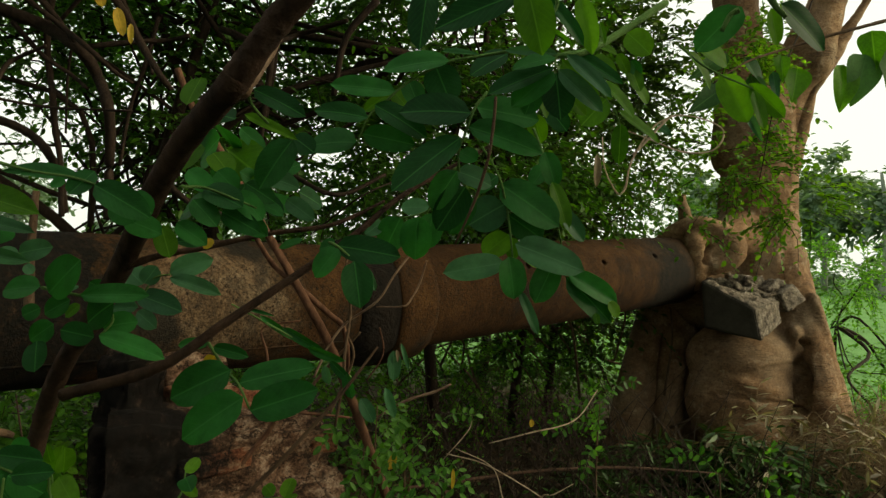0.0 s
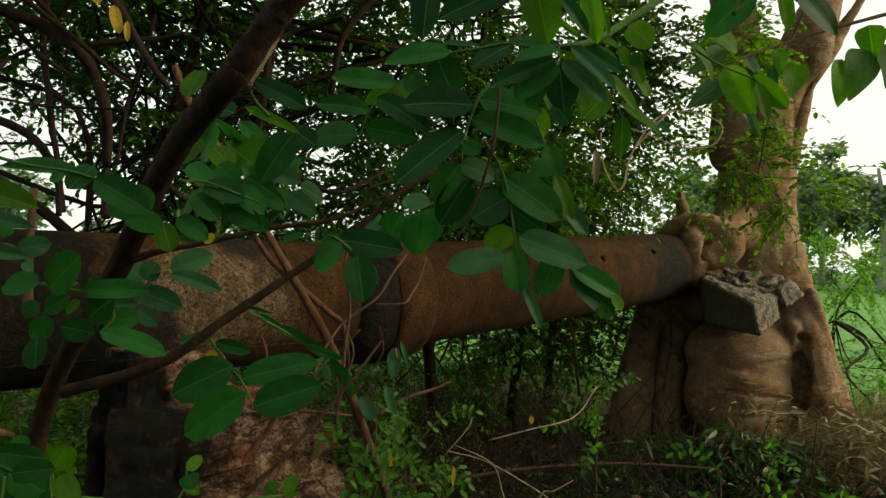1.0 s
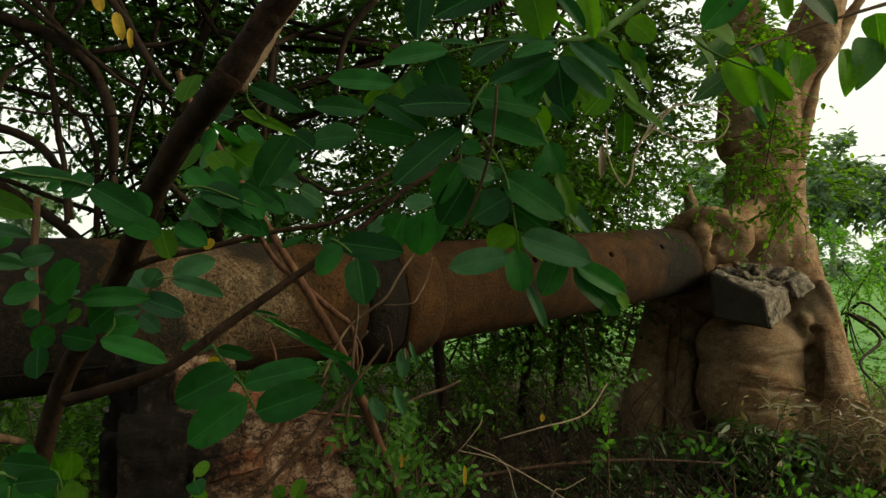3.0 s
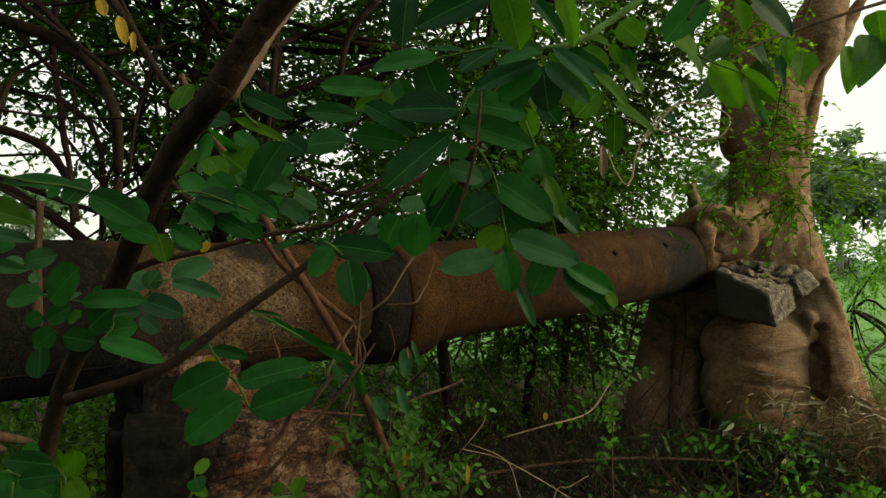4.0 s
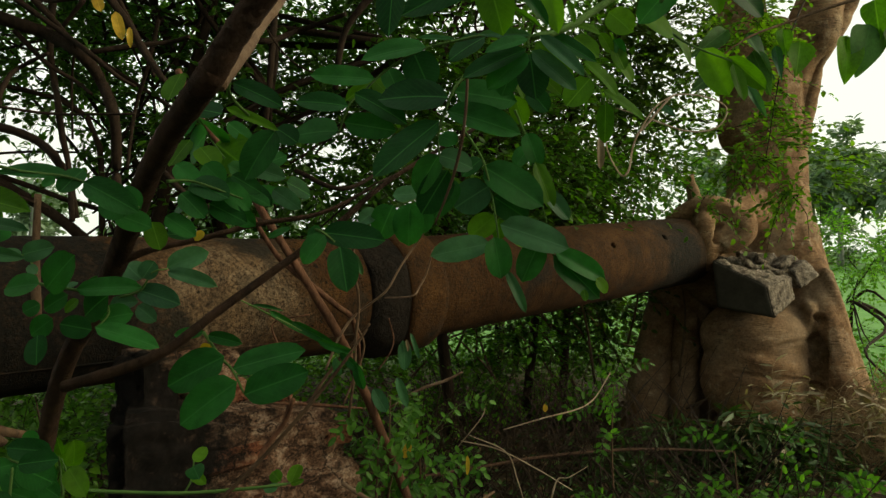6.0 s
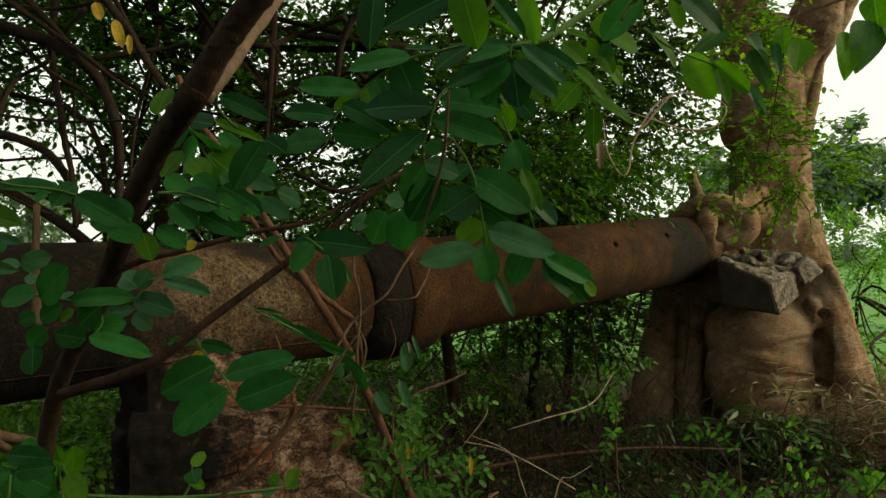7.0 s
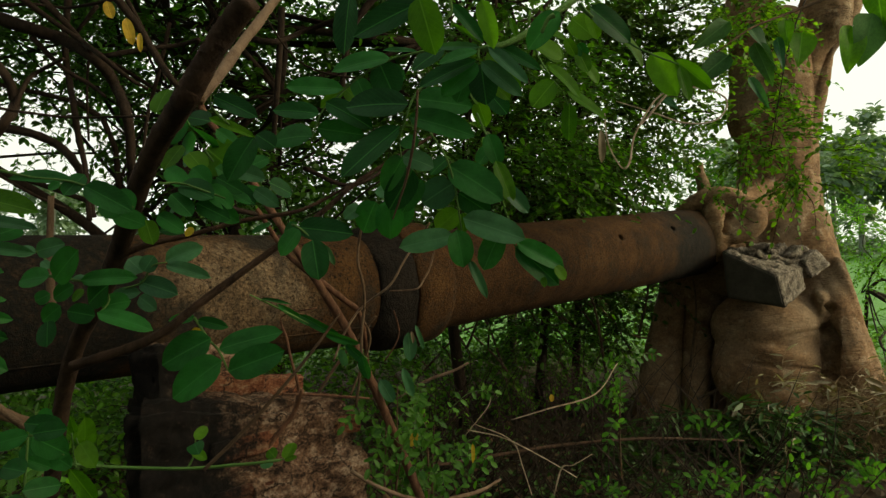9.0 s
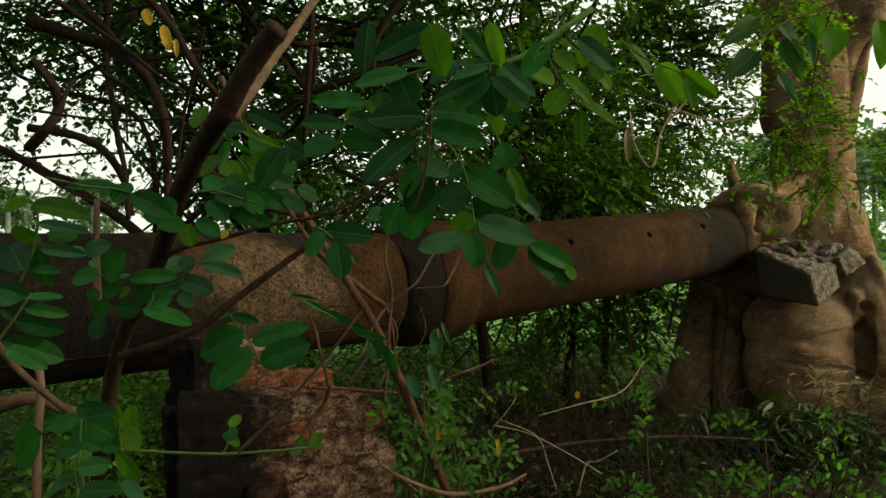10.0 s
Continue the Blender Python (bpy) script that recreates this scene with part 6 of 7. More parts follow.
leaflet(leaf_stalk, (-0.323, 0.448, 1.255), (-0.376, 0.470, 1.219), 0.50, M_LEAF_NEAR, 466)
leaflet(leaf_stalk, (-0.286, 0.445, 1.240), (-0.318, 0.460, 1.240), 0.50, M_LEAF_NEAR, 467)
leaflet(leaf_stalk, (-0.302, 0.468, 1.243), (-0.285, 0.475, 1.233), 0.50, M_LEAF_NEAR, 468)
leaf_stalk = rachis(NEAR, [(-0.350, 0.616, 1.187), (-0.352, 0.616, 1.206), (-0.354, 0.616, 1.224)])
leaflet(leaf_stalk, (-0.366, 0.642, 1.217), (-0.366, 0.630, 1.235), 0.50, M_LEAF_LIT, 480)
leaflet(leaf_stalk, (-0.341, 0.618, 1.217), (-0.328, 0.600, 1.241), 0.55, M_LEAF_LIT, 481)
leaflet(leaf_stalk, (-0.331, 0.593, 1.220), (-0.305, 0.568, 1.208), 0.50, M_LEAF_LIT, 482)
leaflet(leaf_stalk, (-0.341, 0.605, 1.159), (-0.311, 0.586, 1.143), 0.42, M_LEAF_PALE, 483)
leaflet(leaf_stalk, (-0.341, 0.590, 1.195), (-0.333, 0.627, 1.144), 0.26, M_LEAF_LIT, 484)
leaflet(leaf_stalk, (-0.345, 0.603, 1.178), (-0.361, 0.632, 1.152), 0.50, M_LEAF_LIT, 485)


M_LEAF_SHRUB = leaf_material("shrub_leaf", (0.035, 0.11, 0.014), (0.09, 0.215, 0.032), 0.48, 0.5, True)
BLADES[M_LEAF_SHRUB] = [leaflet_mesh("leaflet", M_LEAF_SHRUB, s, 5, 4) for s in range(5)]


def thing_tube(name, label, category, pts, mat, sides, steps):
    root = tube(name, pts, mat, None, "", sides, steps, 0.06)
    tagged(root, label, category)


def loose_leaf(name, label, base, tip, width, mat, seed):
    rng = np.random.default_rng(seed)
    way = Vector(tip) - Vector(base)
    ob = blade(leaflet_mesh(name, mat, seed, 8, 4), base, way, Vector((0, -1, 0.3)) + Vector(rng.normal(size=3) * 0.3), way.length, None, name)
    ob.matrix_world = ob.matrix_world @ Matrix.Diagonal((1.0, width / 0.46, 1.0, 1.0))
    tagged(ob, label, "leaf")


def shrub(top, fronds, pairs, size, spread, mat, seed):
    """A small shrub on one stem, with feathered leaves all round its head."""
    rng = np.random.default_rng(seed)
    root = empty("young_shrub", (top[0], top[1] + 0.05, 0))
    tagged(root, "young green shrub with feathered leaves in the undergrowth", "shrub", "feather-leaved shrubs")
    foot = Vector((top[0] + rng.normal() * 0.05, top[1] + 0.08, -0.03))
    ob = tube("stem", [(*foot, 0.005), (*(foot.lerp(Vector(top), 0.6) + Vector(rng.normal(size=3) * 0.02)), 0.005), (*top, 0.002)], M_TWIG, root, sides=6)
    ob.matrix_parent_inverse = Matrix.Translation(-root.location)
    for i in range(fronds):
        a = rng.uniform(0, 2 * math.pi)
        s = foot.lerp(Vector(top), rng.uniform(0.65, 1.0))
        way = Vector((math.cos(a), math.sin(a) * 0.8, rng.uniform(-0.1, 0.7))).normalized() * spread * rng.uniform(0.7, 1.2)
        mid = s + way * 0.55 + Vector((0, 0, 0.03))
        end = s + way + Vector((0, 0, -spread * rng.uniform(0.1, 0.5)))
        frond(root, s, mid, end, pairs, size, mat, True, seed * 50 + i)


def heart_leaf(base, tip, width, mat, seed):
    rng = np.random.default_rng(seed)
    way = Vector(tip) - Vector(base)
    ob = blade(HEARTS[mat][seed % 4], base, way, Vector((rng.normal() * 0.35, -1, 0.2)), way.length, None, "leaf")
    ob.matrix_world = ob.matrix_world @ Matrix.Diagonal((1.0, width / 0.62, 1.0, 1.0))
    ob.parent = HEART
    ob.matrix_parent_inverse = Matrix.Translation(-HEART.location)


def yellow_leaf(label, base, tip, width, seed):
    way = Vector(tip) - Vector(base)
    ob = blade(leaflet_mesh("yellow_leaf", M_YELLOW, seed, 8, 4), base, way, Vector((0.3, -1, 0.1)), way.length, None, "yellow_leaf")
    ob.matrix_world = ob.matrix_world @ Matrix.Diagonal((1.0, width / 0.46, 1.0, 1.0))
    tagged(ob, label, "leaf", "withered yellow leaves")


def dry_vines():
    """Tangle of straw-coloured dead creepers over the roots."""
    rng = np.random.default_rng(77)
    many = []
    for _ in range(620):
        x, y = 2.2 + 1.35 * rng.random() ** 0.6, rng.uniform(4.2, 4.85)
        h = rng.uniform(0.05, 0.75) * min(1, 0.15 + 0.8 * (x - 2.2))
        a, ln = rng.uniform(0, 6.28), rng.uniform(0.25, 0.8)
        p = np.array([x, y, 0.0])
        q = p + (math.cos(a) * ln, math.sin(a) * ln * 0.4, rng.uniform(0, 0.25))
        r = rng.uniform(0.0010, 0.0034)
        arch = [p + (q - p) * u + (0, 0, h * w) + rng.normal(size=3) * 0.025 for u, w in ((0.15, 0.45), (0.35, 0.7), (0.55, 0.75), (0.8, 0.5))]
        many.append([(*p, r), *((*a, r) for a in arch), (*q, r * 0.6)])
    ob = tubes("dry_vines", many, M_STRAW, sides=4, steps=3)
    tagged(ob, "tangled straw-coloured dead creepers over the tree roots", "dead creepers", kind="stuff")
    n = 150
    B = np.c_[rng.uniform(1.7, 3.6, n), rng.uniform(4.0, 4.8, n), rng.uniform(0.02, 0.45, n)]
    A = rng.normal(size=(n, 3)) - (0, 0, 0.6)
    ob = leaf_cloud("withered_leaves", B, A, rng.normal(size=(n, 3)), rng.uniform(0.04, 0.09, n), rng.uniform(0.01, 0.025, n), M_DRY)
    tagged(ob, "withered grey-brown leaves caught in dead creepers", "dead leaves", kind="stuff")
    n = 5000
    B = np.c_[rng.uniform(-3, 4, n), rng.uniform(1.5, 6.5, n), rng.uniform(0.03, 0.07, n)]
    ob = leaf_cloud("leaf_litter", B, rng.normal(size=(n, 3)) * (1, 1, 0.2), rng.normal(size=(n, 3)) * 0.4 + (0, 0, 1), rng.uniform(0.04, 0.09, n), rng.uniform(0.02, 0.05, n), M_LITTER)
    tagged(ob, "brown fallen leaves scattered over the soil", "leaf litter", kind="stuff")
    many = []
    for _ in range(380):
        p = np.array([rng.uniform(-0.4, 1.65), rng.uniform(2.9, 5.0), 0.0])
        a = rng.uniform(0, 6.28)
        q = p + (math.cos(a) * 0.5, math.sin(a) * 0.3, rng.uniform(0.1, 0.8))
        many.append([(*p, 0.004), (*((p + q) / 2 + rng.normal(size=3) * 0.06), 0.003), (*q, 0.0015)])
    ob = tubes("dead_brushwood", many, M_THICKET_SHADED, sides=4, steps=3)
    tagged(ob, "thin dead brushwood tangled under the pipe", "brushwood", kind="stuff")
    many = []
    for _ in range(60):
        p = np.array([rng.uniform(-1.2, 2.0), rng.uniform(5.2, 6.6), rng.uniform(0.0, 1.2)])
        a = rng.uniform(0.4, 2.6)
        q = p + (math.cos(a) * 1.3, rng.normal() * 0.3, math.sin(a) * 0.9)
        many.append([(*p, 0.012), (*((p + q) / 2 + rng.normal(size=3) * 0.1), 0.009), (*q, 0.004)])
    ob = tubes("dark_branches", many, M_TWIG, sides=5, steps=4)
    tagged(ob, "dark crossing branches of the thicket below the pipe", "brushwood", kind="stuff")


dry_vines()
thing_tube("dead_twig", "curled pale dry twig hanging in the leaves", "twig", [(0.726, 2.603, 1.868, 0.0029), (0.774, 2.604, 1.916, 0.0050), (0.842, 2.605, 1.995, 0.0050), (0.891, 2.605, 2.028, 0.0036), (0.998, 2.607, 2.019, 0.0029), (1.075, 2.609, 1.983, 0.0036), (1.075, 2.609, 1.935, 0.0036), (1.026, 2.608, 1.891, 0.0036), (0.919, 2.607, 1.887, 0.0036), (0.792, 2.604, 1.931, 0.0029), (0.673, 2.702, 2.000, 0.0022)], M_PALE, 7, 6)
thing_tube("dead_twig", "curled pale dry twig hanging in the leaves", "twig", [(0.583, 2.501, 1.914, 0.0022), (0.595, 2.502, 1.798, 0.0029), (0.645, 2.503, 1.705, 0.0036), (0.675, 2.503, 1.728, 0.0043), (0.696, 2.503, 1.829, 0.0036), (0.773, 2.504, 1.956, 0.0036), (0.847, 2.505, 2.004, 0.0029)], M_PALE, 7, 6)
thing_tube("dead_twig", "tan dry twig leaning over the undergrowth", "twig", [(-0.232, 2.593, 0.817, 0.0040), (-0.123, 2.595, 0.883, 0.0060), (-0.013, 2.596, 0.922, 0.0060), (0.049, 2.597, 0.953, 0.0040)], M_TWIG_LIT, 7, 6)
thing_tube("fallen_branch", "grey fallen branch lying through the undergrowth", "branch", [(-0.247, 2.996, 0.396, 0.0070), (0.086, 3.202, 0.382, 0.0090), (0.464, 3.408, 0.379, 0.0090), (1.006, 3.618, 0.356, 0.0080), (1.606, 3.829, 0.280, 0.0050)], M_LIMB, 7, 6)
thing_tube("dead_twig", "thin pale grey dead twig over the undergrowth", "twig", [(0.041, 2.499, 0.713, 0.0025), (0.178, 2.501, 0.681, 0.0025), (0.325, 2.504, 0.606, 0.0025), (0.456, 2.507, 0.526, 0.0019)], M_PALE, 7, 6)
thing_tube("dead_twig", "thin pale grey dead twig over the undergrowth", "twig", [(0.072, 2.499, 0.734, 0.0019), (0.209, 2.502, 0.670, 0.0025), (0.251, 2.503, 0.564, 0.0025), (0.283, 2.504, 0.459, 0.0019)], M_PALE, 7, 6)
thing_tube("dead_twig", "thin pale grey dead twig over the undergrowth", "twig", [(0.030, 2.599, 0.663, 0.0019), (0.119, 2.600, 0.772, 0.0025), (0.136, 2.600, 0.816, 0.0012)], M_PALE, 7, 6)
thing_tube("dead_twig", "thin forked dead twig standing in the herbs", "twig", [(0.367, 2.506, 0.459, 0.0031), (0.399, 2.506, 0.564, 0.0031), (0.441, 2.506, 0.574, 0.0025), (0.515, 2.507, 0.616, 0.0019)], M_PALE, 7, 6)
thing_tube("dead_twig", "thin pale grey dead twig over the undergrowth", "twig", [(0.249, 3.203, 0.570, 0.0031), (0.438, 3.206, 0.624, 0.0037), (0.674, 3.310, 0.668, 0.0037), (0.809, 3.412, 0.803, 0.0025)], M_PALE, 7, 6)
thing_tube("surface_root", "pale bare root beside the brick pier", "root", [(-0.348, 2.159, 0.671, 0.0072), (-0.252, 2.167, 0.611, 0.0072), (-0.106, 2.280, 0.523, 0.0084), (0.065, 2.395, 0.510, 0.0072), (0.164, 2.504, 0.521, 0.0048)], M_TWIG_LIT, 7, 6)
thing_tube("fallen_branch", "pale broken log lying beneath the pipe", "branch", [(-1.306, 1.475, 0.998, 0.0180), (-1.191, 1.486, 1.027, 0.0200), (-1.105, 1.493, 1.045, 0.0180), (-1.067, 1.546, 1.007, 0.0140), (-1.070, 1.696, 0.950, 0.0090)], M_TWIG, 7, 6)
thing_tube("dead_twig", "dry twig resting on the pier top", "twig", [(-0.556, 2.087, 0.947, 0.0040), (-0.425, 2.139, 0.929, 0.0050), (-0.286, 2.192, 0.906, 0.0040)], M_RED, 7, 6)
thing_tube("vine_shoot", "dark bare stem rising past the pipe", "vine", [(-0.482, 0.785, 1.339, 0.0060), (-0.483, 0.785, 1.414, 0.0050), (-0.480, 0.785, 1.488, 0.0040)], M_TWIG, 7, 6)
thing_tube("dry_cane", "slender pale stem standing beside the pier", "stem", [(-0.754, 1.021, 0.956, 0.0080), (-0.751, 1.022, 1.077, 0.0080), (-0.745, 1.023, 1.199, 0.0070), (-0.794, 1.019, 1.260, 0.0060)], M_TWIG_LIT, 7, 6)
thing_tube("dry_cane", "slender dark stem standing beside the pier", "stem", [(-0.621, 0.933, 1.146, 0.0060), (-0.685, 0.928, 1.198, 0.0060), (-0.722, 0.925, 1.236, 0.0060), (-0.776, 0.921, 1.311, 0.0060)], M_TWIG, 7, 6)
thing_tube("grass_shoot", "long green shoot with narrow leaves leaning on the vine", "shoot", [(-0.588, 1.884, 1.284, 0.0020), (-0.516, 1.886, 1.248, 0.0030), (-0.420, 1.888, 1.198, 0.0030), (-0.333, 1.940, 1.132, 0.0030), (-0.258, 1.991, 1.073, 0.0025)], M_STEM, 7, 6)
loose_leaf("shoot_leaf", "narrow green leaf of a leaning shoot", (-0.508, 1.886, 1.255), (-0.404, 1.888, 1.187), 0.16, M_LEAF_NEAR, 300)
loose_leaf("shoot_leaf", "narrow green leaf of a leaning shoot", (-0.444, 1.887, 1.223), (-0.324, 1.890, 1.152), 0.20, M_LEAF_NEAR, 301)
loose_leaf("shoot_leaf", "narrow green leaf of a leaning shoot", (-0.372, 1.889, 1.171), (-0.268, 1.891, 1.126), 0.25, M_LEAF_NEAR, 302)
loose_leaf("shoot_leaf", "narrow green leaf of a leaning shoot", (-0.308, 1.890, 1.135), (-0.244, 1.891, 1.071), 0.30, M_LEAF_NEAR, 303)
loose_leaf("shoot_leaf", "narrow green leaf of a leaning shoot", (-0.260, 1.891, 1.098), (-0.244, 1.892, 1.026), 0.45, M_LEAF_NEAR, 304)
loose_leaf("shoot_leaf", "narrow green leaf of a leaning shoot", (-0.556, 1.885, 1.271), (-0.468, 1.886, 1.259), 0.12, M_LEAF_NEAR, 305)
loose_leaf("withered_leaf", "pale withered leaf hanging from a creeper", (-0.141, 2.193, 1.132), (-0.130, 2.193, 1.091), 0.30, M_DRY, 330)
loose_leaf("withered_leaf", "pale withered leaf hanging from a creeper", (0.587, 2.601, 1.868), (0.596, 2.602, 1.737), 0.25, M_DRY, 331)
loose_leaf("withered_leaf", "pale withered leaf hanging from a creeper", (2.579, 4.344, 0.527), (2.705, 4.347, 0.473), 0.30, M_DRY, 332)
loose_leaf("withered_leaf", "pale withered leaf hanging from a creeper", (2.615, 4.345, 0.491), (2.723, 4.347, 0.382), 0.30, M_DRY, 333)
thing_tube("vine_shoot", "thin dry creeper hanging before the pipe", "vine", [(-0.068, 2.135, 1.495, 0.0029), (-0.109, 2.165, 1.440, 0.0037), (-0.156, 2.150, 1.371, 0.0036), (-0.203, 2.135, 1.292, 0.0040), (-0.303, 2.165, 1.216, 0.0044), (-0.355, 2.150, 1.143, 0.0045), (-0.396, 2.135, 1.042, 0.0040)], M_TWIG_LIT, 6, 6)
thing_tube("vine_shoot", "thin dry creeper hanging before the pipe", "vine", [(-0.052, 2.185, 1.426, 0.0030), (-0.072, 2.215, 1.353, 0.0034), (-0.095, 2.200, 1.306, 0.0033), (-0.121, 2.185, 1.275, 0.0033), (-0.213, 2.215, 1.268, 0.0028)], M_TWIG_LIT, 6, 6)
thing_tube("vine_shoot", "thin dry creeper hanging before the pipe", "vine", [(-0.288, 2.105, 1.489, 0.0046), (-0.306, 2.135, 1.415, 0.0047), (-0.304, 2.120, 1.360, 0.0047), (-0.288, 2.105, 1.304, 0.0046), (-0.289, 2.135, 1.228, 0.0054), (-0.297, 2.120, 1.136, 0.0054), (-0.300, 2.105, 1.028, 0.0053), (-0.323, 2.135, 0.891, 0.0054)], M_TWIG, 6, 6)
thing_tube("vine_shoot", "thin dry creeper hanging before the pipe", "vine", [(-0.197, 2.185, 1.203, 0.0026), (-0.184, 2.215, 1.133, 0.0026), (-0.195, 2.200, 1.087, 0.0026), (-0.233, 2.185, 1.032, 0.0022)], M_RED, 6, 6)
thing_tube("vine_shoot", "thin dry creeper hanging before the pipe", "vine", [(-0.437, 2.085, 1.225, 0.0028), (-0.558, 2.115, 1.196, 0.0029), (-0.540, 2.100, 1.124, 0.0043), (-0.522, 2.085, 1.052, 0.0046), (-0.509, 2.115, 0.954, 0.0054), (-0.522, 2.100, 0.883, 0.0057)], M_RED, 6, 6)
thing_tube("vine_shoot", "thin dry creeper hanging before the pipe", "vine", [(-0.476, 2.035, 0.970, 0.0069), (-0.512, 2.065, 0.891, 0.0078), (-0.564, 2.050, 0.823, 0.0078), (-0.597, 2.035, 0.774, 0.0069)], M_RED, 6, 6)
thing_tube("vine_shoot", "thin dry creeper hanging before the pipe", "vine", [(-0.572, 2.285, 0.838, 0.0048), (-0.497, 2.315, 0.881, 0.0049), (-0.392, 2.300, 0.887, 0.0049), (-0.289, 2.285, 0.884, 0.0039)], M_TWIG_LIT, 6, 6)
thing_tube("vine_shoot", "thin dry creeper hanging before the pipe", "vine", [(-0.341, 2.135, 0.929, 0.0036), (-0.307, 2.165, 1.017, 0.0037), (-0.274, 2.150, 1.114, 0.0044), (-0.299, 2.135, 1.191, 0.0043)], M_TWIG, 6, 6)
thing_tube("vine_shoot", "thin dry creeper hanging before the pipe", "vine", [(-0.478, 2.235, 0.908, 0.0057), (-0.403, 2.265, 1.020, 0.0065), (-0.319, 2.250, 1.120, 0.0057), (-0.266, 2.235, 1.180, 0.0045)], M_TWIG, 6, 6)
thing_tube("bare_limb", "dark bare limb of the thicket arching behind the pipe", "branch", [(-1.035, 3.004, 2.442, 0.0159), (-0.806, 2.866, 2.338, 0.0140), (-0.696, 3.052, 2.444, 0.0121), (-0.450, 2.891, 2.460, 0.0101)], M_THICKET_SHADED, 8, 8)
thing_tube("bare_limb", "dark bare limb of the thicket arching behind the pipe", "branch", [(-0.766, 2.917, 2.507, 0.0167), (-0.786, 2.925, 2.252, 0.0147), (-0.854, 3.044, 1.910, 0.0127)], M_THICKET_SHADED, 8, 8)
thing_tube("bare_limb", "dark bare limb of the thicket arching behind the pipe", "branch", [(-0.330, 2.964, 2.584, 0.0180), (-0.467, 2.979, 2.412, 0.0158), (-0.521, 3.030, 2.165, 0.0137)], M_THICKET_SHADED, 8, 8)
thing_tube("bare_limb", "dark bare limb of the thicket arching behind the pipe", "branch", [(-0.694, 2.992, 1.792, 0.0109), (-0.466, 2.898, 1.699, 0.0096), (-0.273, 3.021, 1.811, 0.0083)], M_THICKET_SHADED, 8, 8)
thing_tube("bare_limb", "dark bare limb of the thicket arching behind the pipe", "branch", [(-1.276, 2.905, 1.797, 0.0152), (-1.091, 2.897, 1.637, 0.0133), (-0.818, 3.037, 1.559, 0.0115)], M_THICKET_SHADED, 8, 8)
thing_tube("bare_limb", "thin dark twig of the thicket behind the pipe", "branch", [(-0.825, 2.770, 2.457, 0.0040), (-0.650, 2.850, 2.227, 0.0040), (-0.301, 2.877, 2.147, 0.0040)], M_THICKET_SHADED, 6, 6)
thing_tube("bare_limb", "thin dark twig of the thicket behind the pipe", "branch", [(-0.605, 3.048, 1.528, 0.0040), (-0.353, 2.828, 1.690, 0.0040), (-0.167, 3.027, 1.809, 0.0040)], M_THICKET_SHADED, 6, 6)
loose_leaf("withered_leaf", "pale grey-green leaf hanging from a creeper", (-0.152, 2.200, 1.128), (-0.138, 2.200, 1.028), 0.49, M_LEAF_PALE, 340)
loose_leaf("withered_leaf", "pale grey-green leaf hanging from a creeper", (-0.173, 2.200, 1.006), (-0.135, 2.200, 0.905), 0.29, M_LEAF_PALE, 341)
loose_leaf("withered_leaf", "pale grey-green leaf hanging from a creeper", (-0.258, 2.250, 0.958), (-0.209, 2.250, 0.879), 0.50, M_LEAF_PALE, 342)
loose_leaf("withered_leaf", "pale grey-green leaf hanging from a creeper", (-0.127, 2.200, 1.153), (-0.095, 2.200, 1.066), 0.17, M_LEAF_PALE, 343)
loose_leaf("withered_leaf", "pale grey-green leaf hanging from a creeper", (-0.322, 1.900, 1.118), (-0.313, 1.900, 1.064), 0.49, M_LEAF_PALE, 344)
thing_tube("bare_limb", "dark bare limb of the thicket arching behind the pipe", "branch", [(-1.961, 2.660, 2.429, 0.0296), (-1.794, 2.700, 2.377, 0.0274), (-1.673, 2.740, 2.338, 0.0274), (-1.503, 2.660, 2.244, 0.0274), (-1.462, 2.700, 2.190, 0.0251), (-1.438, 2.740, 2.125, 0.0228), (-1.359, 2.660, 2.010, 0.0228), (-1.362, 2.700, 1.899, 0.0205), (-1.381, 2.740, 1.749, 0.0182), (-1.334, 2.660, 1.551, 0.0182)], M_THICKET_SHADED, 8, 6)
thing_tube("bare_limb", "dark bare limb of the thicket arching behind the pipe", "branch", [(-1.768, 2.560, 2.479, 0.0132), (-1.632, 2.600, 2.374, 0.0110), (-1.539, 2.640, 2.303, 0.0110), (-1.400, 2.560, 2.206, 0.0110), (-1.306, 2.600, 2.122, 0.0088), (-1.251, 2.640, 2.089, 0.0066)], M_THICKET_SHADED, 8, 6)
thing_tube("bare_limb", "dark bare limb of the thicket arching behind the pipe", "branch", [(-1.707, 2.610, 2.496, 0.0157), (-1.603, 2.650, 2.378, 0.0134), (-1.568, 2.690, 2.324, 0.0112), (-1.474, 2.610, 2.241, 0.0090)], M_THICKET_SHADED, 8, 6)
thing_tube("bare_limb", "dark bare limb of the thicket arching behind the pipe", "branch", [(-1.251, 2.360, 2.385, 0.0162), (-1.178, 2.400, 2.281, 0.0142), (-1.134, 2.440, 2.185, 0.0142), (-1.033, 2.360, 2.064, 0.0122), (-0.999, 2.400, 2.010, 0.0101)], M_THICKET_SHADED, 8, 6)
thing_tube("bare_limb", "thin dark twig of the thicket behind the pipe", "branch", [(-1.224, 2.410, 2.392, 0.0083), (-1.155, 2.450, 2.232, 0.0083), (-1.125, 2.490, 2.166, 0.0062), (-1.074, 2.410, 2.068, 0.0062)], M_THICKET_SHADED, 8, 6)
